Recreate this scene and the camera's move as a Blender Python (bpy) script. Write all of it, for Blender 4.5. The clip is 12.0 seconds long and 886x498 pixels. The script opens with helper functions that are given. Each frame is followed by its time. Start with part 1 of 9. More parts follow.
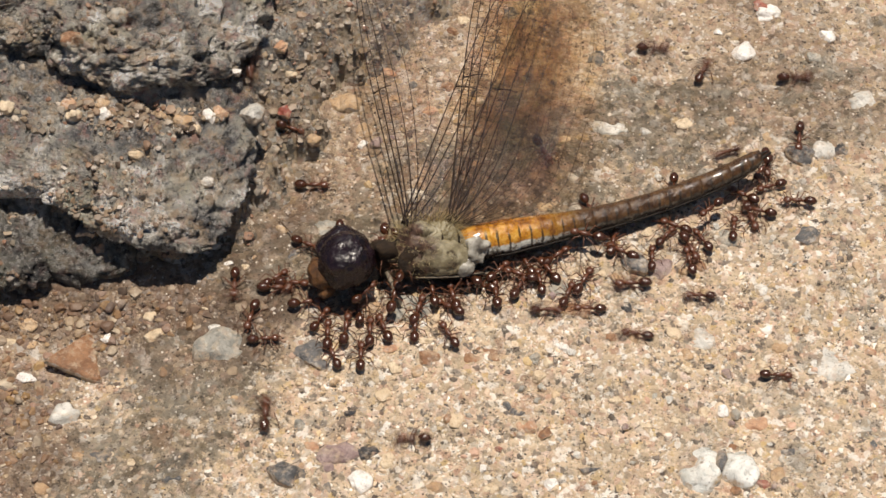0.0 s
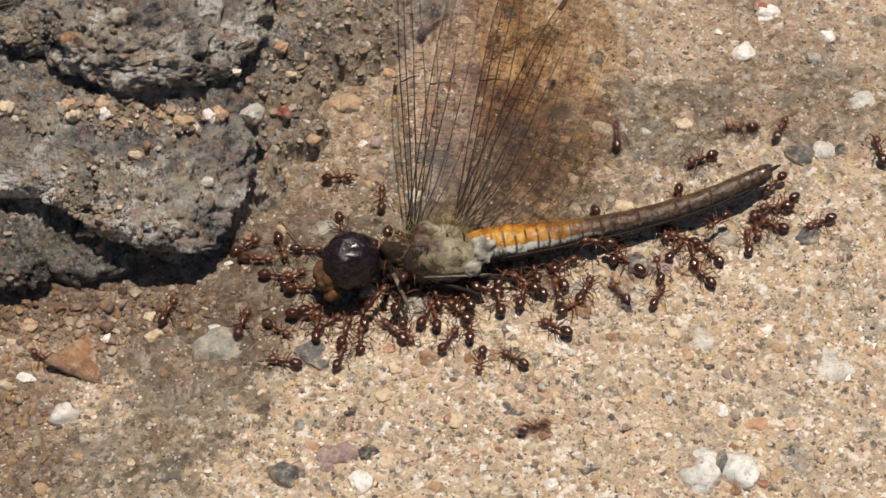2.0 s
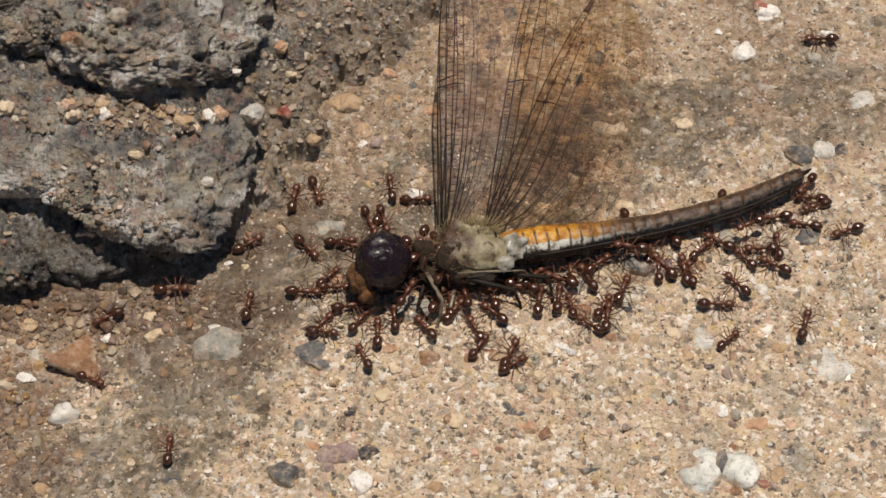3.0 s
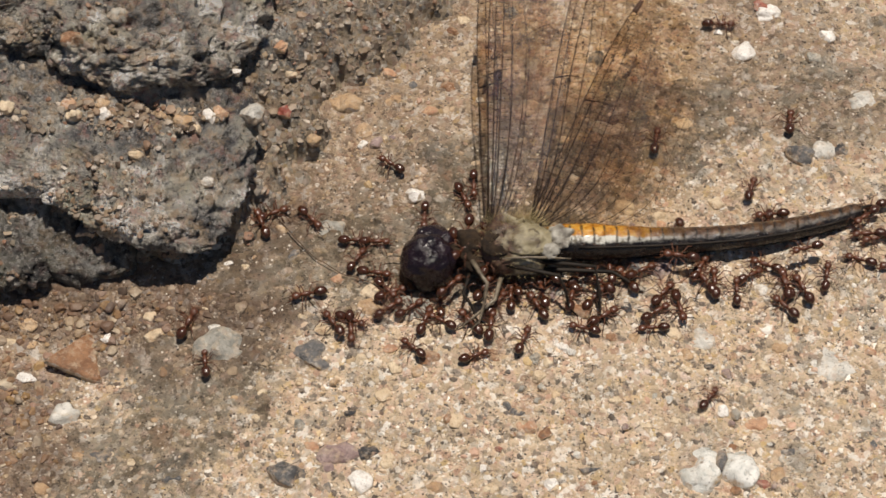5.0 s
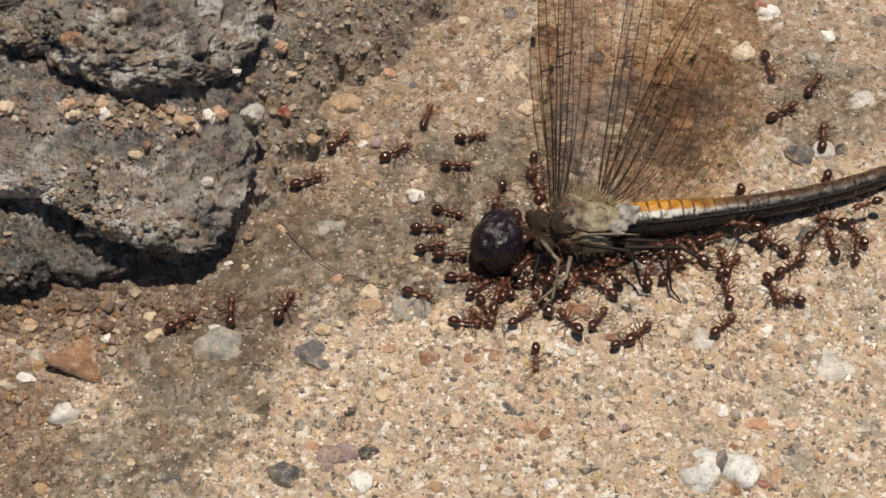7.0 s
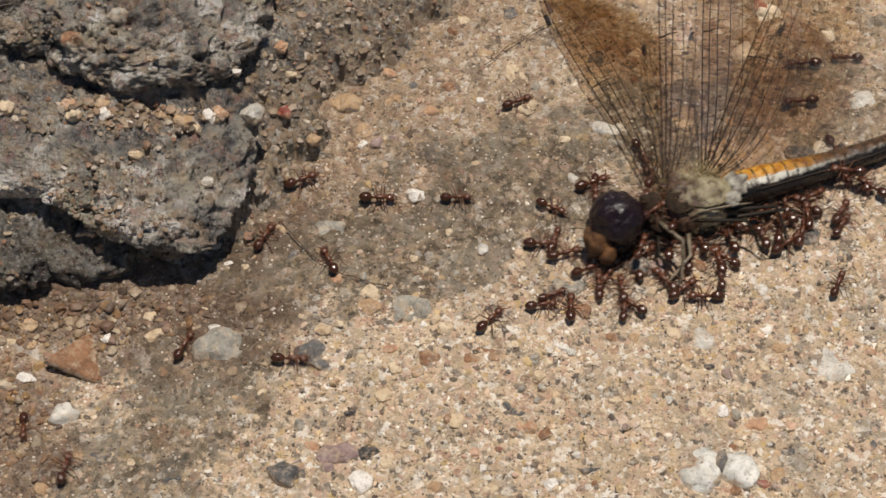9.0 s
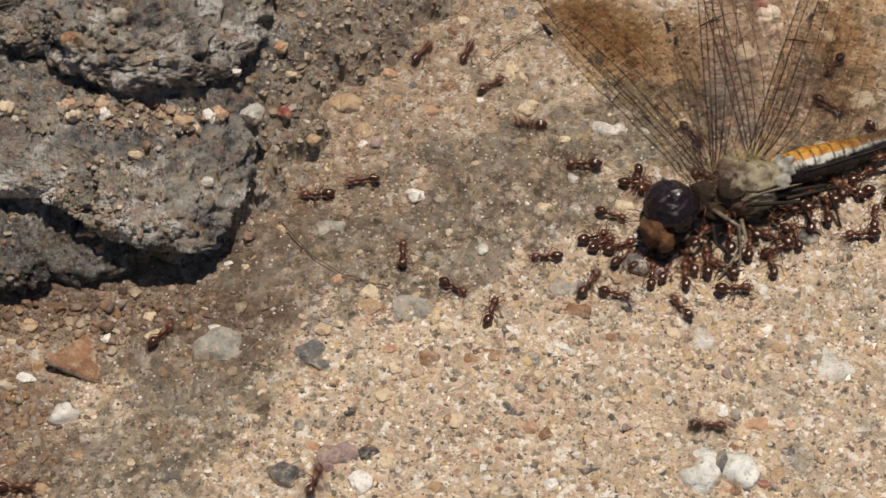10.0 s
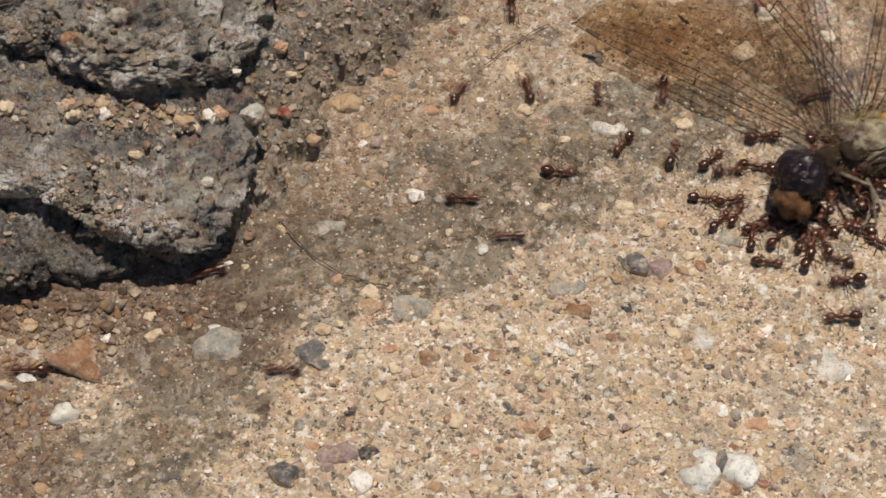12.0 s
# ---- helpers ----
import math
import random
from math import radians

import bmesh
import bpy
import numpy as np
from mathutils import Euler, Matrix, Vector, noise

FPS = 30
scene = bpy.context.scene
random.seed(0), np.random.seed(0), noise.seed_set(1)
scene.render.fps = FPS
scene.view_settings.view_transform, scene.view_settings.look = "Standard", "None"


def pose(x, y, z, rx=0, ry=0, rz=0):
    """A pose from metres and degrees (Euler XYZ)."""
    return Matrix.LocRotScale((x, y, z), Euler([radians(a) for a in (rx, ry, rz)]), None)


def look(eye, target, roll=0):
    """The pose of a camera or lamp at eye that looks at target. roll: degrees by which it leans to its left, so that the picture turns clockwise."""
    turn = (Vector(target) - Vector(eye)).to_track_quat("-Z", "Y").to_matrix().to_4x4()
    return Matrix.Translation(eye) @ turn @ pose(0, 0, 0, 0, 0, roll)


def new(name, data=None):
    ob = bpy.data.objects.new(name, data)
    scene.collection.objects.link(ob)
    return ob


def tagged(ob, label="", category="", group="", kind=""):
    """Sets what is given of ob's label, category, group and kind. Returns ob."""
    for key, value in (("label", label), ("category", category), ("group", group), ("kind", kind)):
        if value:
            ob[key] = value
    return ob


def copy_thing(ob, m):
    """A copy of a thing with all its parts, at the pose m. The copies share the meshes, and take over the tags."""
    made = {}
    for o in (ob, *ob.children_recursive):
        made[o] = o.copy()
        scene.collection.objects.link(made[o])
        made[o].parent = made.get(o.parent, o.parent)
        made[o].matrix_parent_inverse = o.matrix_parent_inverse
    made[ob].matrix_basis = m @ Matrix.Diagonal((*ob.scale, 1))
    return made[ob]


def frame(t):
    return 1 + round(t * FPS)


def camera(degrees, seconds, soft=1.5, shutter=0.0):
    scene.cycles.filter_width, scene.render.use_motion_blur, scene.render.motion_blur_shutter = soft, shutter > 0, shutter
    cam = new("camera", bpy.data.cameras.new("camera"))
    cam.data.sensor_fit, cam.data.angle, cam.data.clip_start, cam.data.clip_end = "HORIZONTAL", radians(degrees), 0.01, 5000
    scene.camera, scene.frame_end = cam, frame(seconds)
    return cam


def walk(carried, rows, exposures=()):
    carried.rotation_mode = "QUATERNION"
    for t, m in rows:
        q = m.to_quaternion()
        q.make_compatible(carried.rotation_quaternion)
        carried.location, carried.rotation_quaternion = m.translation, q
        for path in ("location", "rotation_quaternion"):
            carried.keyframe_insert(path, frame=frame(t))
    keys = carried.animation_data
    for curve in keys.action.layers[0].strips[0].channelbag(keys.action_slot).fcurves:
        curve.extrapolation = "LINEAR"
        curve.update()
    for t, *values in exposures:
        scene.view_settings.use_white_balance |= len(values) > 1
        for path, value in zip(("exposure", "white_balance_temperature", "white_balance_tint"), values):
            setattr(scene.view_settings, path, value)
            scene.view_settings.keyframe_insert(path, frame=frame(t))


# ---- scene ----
MM = 0.001
cam = camera(24, 12.0, soft=1.5, shutter=0.9)
VIEW = look((0, -0.1133, 0.1619), (0, 0, 0))
walk(cam, [(0, VIEW), (12, VIEW)], exposures=[(0, 0.0), (0.8, 0.0), (1.5, -0.09), (2.0, -0.16), (2.7, -0.27), (5.2, -0.2), (7.0, -0.23), (8.8, -0.32), (12, -0.31)])

# world, sun, exposure
SUN_FROM = Vector((0.06, 0.16, 1.0)).normalized()
world = bpy.data.worlds.new("sky")
world.use_nodes = True
scene.world = world
sky = world.node_tree.nodes.new("ShaderNodeTexSky")
sky.sky_type, sky.sun_disc = "NISHITA", False
sky.sun_elevation = math.asin(SUN_FROM.z)
sky.sun_rotation = math.atan2(SUN_FROM.x, SUN_FROM.y)
back = world.node_tree.nodes["Background"]
back.inputs["Strength"].default_value = 0.046
world.node_tree.links.new(sky.outputs[0], back.inputs["Color"])
sun = new("sun", bpy.data.lights.new("sun", "SUN"))
sun.data.energy, sun.data.angle, sun.data.color = 5.0, radians(0.6), (1.0, 0.9, 0.782)
sun.matrix_world = look(SUN_FROM, (0, 0, 0))


# noise in numpy
def hashed(ix, iy, iz, seed):
    n = (ix * 374761393 + iy * 668265263 + iz * 1440662683 + seed * 1274126177) & 0xFFFFFFFF
    n = ((n ^ (n >> 13)) * 1274126177) & 0xFFFFFFFF
    return ((n ^ (n >> 16)) & 0xFFFF) / 65535.0


def vnoise(p, seed=0):
    """Smooth value noise, -1 to 1, at the rows of p."""
    i = np.floor(p).astype(np.int64)
    f = p - i
    f = f * f * f * (f * (f * 6 - 15) + 10)
    total = np.zeros(len(p))
    for dx in (0, 1):
        wx = f[:, 0] if dx else 1 - f[:, 0]
        for dy in (0, 1):
            wy = f[:, 1] if dy else 1 - f[:, 1]
            for dz in (0, 1):
                wz = f[:, 2] if dz else 1 - f[:, 2]
                total += wx * wy * wz * hashed(i[:, 0] + dx, i[:, 1] + dy, i[:, 2] + dz, seed)
    return total * 2 - 1


def fbm(p, octaves=3, seed=0, gain=0.5):
    total, amp = np.zeros(len(p)), 1.0
    for k in range(octaves):
        total += amp * vnoise(p * 2.03 ** k, seed + 7 * k)
        amp *= gain
    return total


def smooth(a, b, v):
    s = np.clip((v - a) / (b - a), 0, 1)
    return s * s * (3 - 2 * s)


def seg_dist(x, y, ax, ay, bx, by):
    """Distance of points from the stretch a to b, in plan."""
    s = np.clip(((x - ax) * (bx - ax) + (y - ay) * (by - ay)) / ((bx - ax) ** 2 + (by - ay) ** 2), 0, 1)
    return np.hypot(x - ax - s * (bx - ax), y - ay - s * (by - ay))


def slab_mask(x, y):
    """1 on the smooth grey cement that runs past the boulder's foot, 0 on loose sand. Millimetres."""
    p = np.stack([x, y, np.zeros_like(x)], 1)
    w = 3.4 * fbm(p * 0.16, 3, 51)
    d = np.minimum(seg_dist(x, y, -31, -27, -19, -8) - 6.5, seg_dist(x, y, -16, -4, 8, 8) - 7.5)
    d = np.minimum(d, seg_dist(x, y, 8, 11, 46, 23) - 3.8)
    d = d + w + 2.6 * fbm(p * 0.42, 4, 53, 0.65)
    return smooth(3.2, -4.2, d)


def stain_mask(x, y):
    """1 where the sand is stained with brown dust, in the middle and at the back, 0 on the pale sand at the front."""
    p = np.stack([x, y, np.zeros_like(x)], 1)
    return smooth(-9, 5, y - 0.22 * x + 5.5 * fbm(p * 0.13, 4, 67, 0.6)) * smooth(60, 40, np.hypot(x, y)) * (0.42 + 0.58 * smooth(20, -4, x + 6 * fbm(p * 0.1, 3, 71)) + 0.55 * smooth(20, 29, x + 4 * fbm(p * 0.12, 3, 73)) * smooth(10, 17, y))


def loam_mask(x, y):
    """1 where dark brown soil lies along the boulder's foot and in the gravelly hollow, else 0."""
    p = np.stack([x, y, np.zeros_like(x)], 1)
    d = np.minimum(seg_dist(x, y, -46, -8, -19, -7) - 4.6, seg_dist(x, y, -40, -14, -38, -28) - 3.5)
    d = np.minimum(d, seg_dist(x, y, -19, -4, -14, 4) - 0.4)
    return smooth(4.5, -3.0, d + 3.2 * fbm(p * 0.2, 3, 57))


FOOT = [(-54.5, -2.6), (-41.3, -2.2), (-25.0, -1.2), (-18.8, 1.4), (-15.4, 6.6), (-12.4, 12.6), (-7.6, 20.5), (-1.4, 29.9), (5.7, 40.2)]


def inside_foot(x, y):
    """Distance in plan from the boulder's foot line, positive on the boulder's side."""
    best, sign = np.full(len(x), 1e9), np.ones(len(x))
    for (ax, ay), (bx, by) in zip(FOOT, FOOT[1:]):
        d = seg_dist(x, y, ax, ay, bx, by)
        side = np.sign((bx - ax) * (y - ay) - (by - ay) * (x - ax))
        sign = np.where(d < best - 1e-6, side, sign)
        best = np.minimum(best, d)
    return best * sign


def bank_h(x, y):
    """Height of the boulder's sloping mass over the plan, far below ground outside its foot. Millimetres."""
    x, y = np.atleast_1d(np.asarray(x, float)), np.atleast_1d(np.asarray(y, float))
    p = np.stack([x, y, np.zeros_like(x)], 1)
    d = inside_foot(x, y) + 1.2 * fbm(p * 0.16, 3, 15) + 0.8 * fbm(p * 0.6, 3, 19)
    h = np.where(d > 0, 1.2 * smooth(0, 1.2, d) + 9.0 * (1 - np.exp(-(np.maximum(d, 0) / 7.5) ** 1.2)), 0.45 * d - 0.25 * d * d)
    return h + 0.5 * fbm(p * 0.25, 3, 17) * smooth(-1, 4, d)


def ground_h(x, y):
    """Height of the ground in millimetres."""
    x, y = np.atleast_1d(np.asarray(x, float)), np.atleast_1d(np.asarray(y, float))
    p = np.stack([x, y, np.zeros_like(x)], 1)
    m = slab_mask(x, y)
    h = 0.55 * fbm(p * 0.07, 2, 3) + 0.22 * fbm(p * 0.33, 2, 9) * (1 - 0.4 * m)
    return h + 0.35 * m - 1.1 * smooth(-22, -34, x + 0.25 * y) * smooth(-3, -9, y)


def gh(x, y):
    return float(ground_h(x, y)[0])


GRID_X, GRID_Y = np.arange(-70, 70.1, 0.5), np.arange(-50, 65.1, 0.5)
GRID_MESH = np.meshgrid(GRID_X, GRID_Y)
GRID_Z = np.maximum(ground_h(GRID_MESH[0].ravel(), GRID_MESH[1].ravel()), bank_h(GRID_MESH[0].ravel(), GRID_MESH[1].ravel())).reshape(GRID_MESH[0].shape)


def surface(x, y):
    """Height of what an ant walks on, in millimetres."""
    u = min(max((x - GRID_X[0]) / 0.5, 0), len(GRID_X) - 1.001)
    v = min(max((y - GRID_Y[0]) / 0.5, 0), len(GRID_Y) - 1.001)
    i, j = int(u), int(v)
    u, v = u - i, v - j
    return float((GRID_Z[j, i] * (1 - u) + GRID_Z[j, i + 1] * u) * (1 - v) + (GRID_Z[j + 1, i] * (1 - u) + GRID_Z[j + 1, i + 1] * u) * v)


# mesh helpers
def mesh_from(name, verts, faces, material, smooth_shade=True):
    me = bpy.data.meshes.new(name)
    verts = np.asarray(verts, np.float32)
    me.from_pydata(verts.tolist() if len(verts) < 3000 else verts, [], faces)
    me.materials.append(material)
    me.polygons.foreach_set("use_smooth", np.full(len(me.polygons), smooth_shade))
    me.update()
    return me


def sheet_from(name, verts, faces, material, smooth_shade=True):
    """A large mesh from numpy arrays of vertices and equal-sided faces."""
    me = bpy.data.meshes.new(name)
    n, k = faces.shape
    me.vertices.add(len(verts))
    me.vertices.foreach_set("co", np.asarray(verts, np.float32).ravel())
    me.loops.add(n * k)
    me.loops.foreach_set("vertex_index", faces.astype(np.int32).ravel())
    me.polygons.add(n)
    me.polygons.foreach_set("loop_start", np.arange(0, n * k, k, dtype=np.int32))
    me.polygons.foreach_set("use_smooth", np.full(n, smooth_shade))
    me.materials.append(material)
    me.update(calc_edges=True)
    me.validate()
    return me


def part(name, bm, material, parent, label=""):
    """A bmesh or mesh as one object under a thing or part."""
    if isinstance(bm, bmesh.types.BMesh):
        me = bpy.data.meshes.new(name)
        for f in bm.faces:
            f.smooth = True
        bm.to_mesh(me)
        bm.free()
        me.materials.append(material)
    else:
        me = bm
    ob = new(name, me)
    ob.parent = parent
    return tagged(ob, label)


def ico(sub):
    bm = bmesh.new()
    bmesh.ops.create_icosphere(bm, subdivisions=sub, radius=1)
    v = np.array([q.co[:] for q in bm.verts])
    f = np.array([[q.index for q in g.verts] for g in bm.faces])
    bm.free()
    return v, f


ICO = {k: ico(k) for k in (1, 2, 4, 7)}
ICO[6] = ico(6)


def tubes(paths, radii, sides=5):
    """Vertices and quads of tapered tubes: each path a list of points, each radius list its radii."""
    verts, faces = [], []
    for pts, rad in zip(paths, radii):
        pts = [Vector(q) for q in pts]
        base = len(verts)
        for i, q in enumerate(pts):
            d = (pts[min(i + 1, len(pts) - 1)] - pts[max(i - 1, 0)]).normalized()
            side = d.cross(Vector((0.13, 0.31, 0.94)))
            if side.length < 0.05:
                side = d.cross(Vector((1, 0, 0)))
            side.normalize()
            other = d.cross(side)
            for k in range(sides):
                a = 2 * math.pi * k / sides
                verts.append(tuple(q + rad[i] * (math.cos(a) * side + math.sin(a) * other)))
        for i in range(len(pts) - 1):
            for k in range(sides):
                a, b = base + i * sides + k, base + i * sides + (k + 1) % sides
                faces.append((a, b, b + sides, a + sides))
        faces.append(tuple(base + k for k in range(sides))[::-1])
        last = base + (len(pts) - 1) * sides
        faces.append(tuple(last + k for k in range(sides)))
    return verts, faces


def blob(radii, centre=(0, 0, 0), sub=4, lumps=0.0, freq=1.0, seed=0, power=1.0, turn=None):
    """A rounded body with a lumpy surface, in the units given."""
    v, f = ICO[sub]
    v = np.sign(v) * np.abs(v) ** power
    if power != 1.0:
        v = v / np.maximum(np.linalg.norm(v, axis=1, keepdims=True) ** 0.5, 0.3)
    q = v * np.array(radii)
    if lumps:
        n = v / np.linalg.norm(v, axis=1, keepdims=True)
        q = q + n * (lumps * fbm(q * freq + seed * 3.7, 3, seed))[:, None]
    if turn is not None:
        q = q @ np.array(turn.to_3x3()).T
    return q + np.array(centre), f


# materials
class Nodes:
    def __init__(self, name):
        self.mat = bpy.data.materials.new(name)
        self.mat.use_nodes = True
        self.tree = self.mat.node_tree
        self.bsdf = self.tree.nodes["Principled BSDF"]
        self.out = self.tree.nodes["Material Output"]

    def add(self, kind, **inputs):
        n = self.tree.nodes.new(kind)
        for k, v in inputs.items():
            self.put(n, k.replace("_", " "), v)
        return n

    def put(self, n, k, v):
        s = n.inputs[int(k)] if k.isdigit() else n.inputs[k]
        if isinstance(v, bpy.types.NodeSocket):
            self.tree.links.new(v, s)
        else:
            s.default_value = v

    def coords(self, scale=1000.0, offset=(0, 0, 0)):
        tc = self.add("ShaderNodeTexCoord")
        mp = self.add("ShaderNodeMapping", Vector=tc.outputs["Object"], Scale=(scale,) * 3, Location=offset)
        return mp.outputs[0]

    def noise(self, vec, scale, detail=4.0, rough=0.6, distort=0.0):
        return self.add("ShaderNodeTexNoise", Vector=vec, Scale=scale, Detail=detail, Roughness=rough, Distortion=distort).outputs["Fac"]

    def cells(self, vec, scale, feature="F1"):
        n = self.add("ShaderNodeTexVoronoi", Vector=vec, Scale=scale)
        n.feature = feature
        return n

    def ramp(self, fac, *stops, mode="LINEAR"):
        n = self.add("ShaderNodeValToRGB", Fac=fac)
        e = n.color_ramp
        e.interpolation = mode
        while len(e.elements) < len(stops):
            e.elements.new(0.5)
        for el, (at, c) in zip(e.elements, stops):
            el.position = at
            el.color = (*c, 1) if len(c) == 3 else c
        return n.outputs[0]

    def mix(self, fac, a, b, mode="MIX"):
        n = self.tree.nodes.new("ShaderNodeMix")
        n.data_type, n.blend_type = "RGBA", mode
        for i, v in ((0, fac), (6, a), (7, b)):
            if isinstance(v, bpy.types.NodeSocket):
                self.tree.links.new(v, n.inputs[i])
            else:
                n.inputs[i].default_value = v if i == 0 else (*v, 1)
        return n.outputs[2]

    def math(self, op, a, b=0.0):
        n = self.tree.nodes.new("ShaderNodeMath")
        n.operation = op
        self.put(n, "0", a)
        self.put(n, "1", b)
        return n.outputs[0]

    def bump(self, height, strength, dist):
        n = self.add("ShaderNodeBump", Height=height, Strength=strength, Distance=dist)
        self.put(self.bsdf, "Normal", n.outputs[0])

    def set(self, **inputs):
        for k, v in inputs.items():
            if k == "Base_Color" and isinstance(v, tuple):
                v = (*v, 1)
            self.put(self.bsdf, k.replace("_", " "), v)
        return self


def grey(v):
    return (v, v, v)


SAND_TONES = ((0.0, (0.06, 0.048, 0.042)), (0.05, (0.16, 0.13, 0.11)), (0.11, (0.33, 0.27, 0.2)), (0.2, (0.52, 0.40, 0.265)),
              (0.36, (0.66, 0.51, 0.345)), (0.5, (0.72, 0.56, 0.4)), (0.58, (0.6, 0.38, 0.27)), (0.64, (0.53, 0.47, 0.38)), (0.7, (0.76, 0.58, 0.46)), (0.78, (0.62, 0.44, 0.2)), (0.82, (0.84, 0.71, 0.55)), (0.91, (0.94, 0.88, 0.79)))


def patched(n, v, col, much=1.0):
    """Local tones of the aggregate, a few millimetres across: olive grey, pinkish, brown and cream."""
    a, b = n.noise(v, 0.17, 5, 0.66, 0.5), n.noise(v, 0.38, 5, 0.7, 0.4)
    col = n.mix(n.ramp(a, (0.52, grey(0)), (0.6, grey(0.6 * much))), col, n.mix(0.45, (0.31, 0.27, 0.2), col))
    col = n.mix(n.ramp(b, (0.55, grey(0)), (0.63, grey(0.5 * much))), col, n.mix(0.45, (0.5, 0.29, 0.19), col))
    col = n.mix(n.ramp(b, (0.35, grey(0.65 * much)), (0.42, grey(0))), col, n.mix(0.45, (0.17, 0.115, 0.075), col))
    return n.mix(n.ramp(a, (0.37, grey(0.5 * much)), (0.44, grey(0))), col, n.mix(0.5, (0.8, 0.68, 0.5), col))


def sand_material():
    """Worn cement with its aggregate laid bare: a mosaic of grains at three sizes, duller and smoother on the slab."""
    n = Nodes("sandy_ground")
    v = n.coords()

    def named(name):
        at = n.add("ShaderNodeAttribute")
        at.attribute_name = name
        return at.outputs["Fac"]

    def mosaic(scale, wobble, seed):
        warp = n.add("ShaderNodeTexNoise", Vector=v, Scale=scale * 1.5, Detail=4.0, Roughness=0.65)
        push = n.add("ShaderNodeVectorMath")
        push.operation = "SCALE"
        push.inputs["Scale"].default_value = wobble / scale
        n.tree.links.new(warp.outputs["Color"], push.inputs[0])
        moved = n.add("ShaderNodeVectorMath")
        n.tree.links.new(v, moved.inputs[0])
        n.tree.links.new(push.outputs[0], moved.inputs[1])
        shift = n.add("ShaderNodeMapping", Vector=moved.outputs[0], Location=(seed, seed * 1.7, 0))
        c = n.cells(shift.outputs[0], scale)
        return n.add("ShaderNodeSeparateColor", Color=c.outputs["Color"]), c.outputs["Distance"]
    fine, fine_d = mosaic(4.2, 0.6, 3)
    mid, mid_d = mosaic(1.9, 0.9, 11)
    big, big_d = mosaic(0.85, 1.1, 23)
    bed, bed_d = mosaic(0.26, 1.2, 37)
    slab, loam, stain = named("slab"), named("loam"), named("stain")
    sand = n.ramp(fine.outputs[0], *SAND_TONES)
    sand = n.mix(0.3, sand, (0.74, 0.59, 0.42))
    sand = n.mix(n.ramp(mid.outputs[1], (0.22, grey(0)), (0.28, grey(0.9))), sand, n.ramp(mid.outputs[0], *SAND_TONES))
    big_on = n.math("MULTIPLY", n.ramp(big.outputs[1], (0.48, grey(0)), (0.52, grey(0.9))), n.ramp(big_d, (0.34, grey(1)), (0.5, grey(0))))
    big_tone = n.ramp(big.outputs[0], (0.0, (0.07, 0.06, 0.06)), (0.08, (0.26, 0.22, 0.18)), (0.18, (0.46, 0.41, 0.33)), (0.34, (0.68, 0.46, 0.34)), (0.52, (0.36, 0.2, 0.12)), (0.6, (0.76, 0.6, 0.44)), (0.74, (0.7, 0.5, 0.24)), (0.8, (0.82, 0.63, 0.53)), (0.86, (0.93, 0.85, 0.74)))
    big_tone = n.mix(n.ramp(n.noise(v, 2.2, 5, 0.7), (0.45, grey(0)), (0.62, grey(0.55))), big_tone, sand)
    sand = n.mix(big_on, sand, big_tone)
    sand = patched(n, v, sand)
    bed_tone = n.ramp(bed.outputs[0], (0.0, (0.09, 0.085, 0.08)), (0.18, (0.24, 0.225, 0.19)), (0.42, (0.38, 0.355, 0.295)), (0.6, (0.44, 0.31, 0.2)), (0.8, (0.3, 0.19, 0.12)), (1.0, (0.58, 0.52, 0.43)))
    bed_on = n.math("MULTIPLY", n.ramp(bed.outputs[1], (0.7, grey(0)), (0.74, grey(0.8))), n.ramp(n.math("ADD", bed_d, n.math("MULTIPLY", n.noise(v, 1.6, 5, 0.7), 0.3)), (0.42, grey(1)), (0.56, grey(0))))
    sand = n.mix(bed_on, sand, n.mix(0.68, sand, bed_tone))
    sand = n.mix(n.math("MULTIPLY", stain, n.ramp(n.noise(v, 0.7, 6, 0.75), (0.36, grey(0.35)), (0.56, grey(1.0)))), sand, n.mix(0.32, (0.17, 0.105, 0.062), sand))
    cement = n.ramp(n.noise(v, 0.42, 6, 0.7), (0.37, (0.042, 0.031, 0.019)), (0.47, (0.095, 0.073, 0.046)), (0.55, (0.15, 0.122, 0.082)), (0.64, (0.27, 0.235, 0.175)))
    cement = n.mix(n.ramp(mid.outputs[1], (0.55, grey(0)), (0.6, grey(0.6))), cement, n.mix(0.6, cement, sand))
    cement = n.mix(n.ramp(n.noise(v, 0.8, 5, 0.7), (0.45, grey(0.05)), (0.62, grey(0.38))), cement, sand)
    cement = n.mix(n.math("MULTIPLY", big_on, 0.7), cement, n.mix(0.5, big_tone, cement))
    cement = n.mix(n.math("MULTIPLY", bed_on, 0.9), cement, n.mix(0.6, cement, bed_tone))
    cement = n.mix(n.ramp(n.noise(v, 0.28, 7, 0.72), (0.5, grey(0)), (0.6, grey(0.5))), cement, (0.25, 0.23, 0.185))
    ragged = n.math("ADD", slab, n.math("MULTIPLY", n.math("SUBTRACT", n.noise(v, 0.6, 7, 0.78), 0.5), 2.6))
    col = n.mix(n.ramp(ragged, (0.15, grey(0)), (0.75, grey(0.95))), sand, cement)
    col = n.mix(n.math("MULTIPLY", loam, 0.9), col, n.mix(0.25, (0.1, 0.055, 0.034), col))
    specks, speck_d = mosaic(3.0, 0.5, 51)
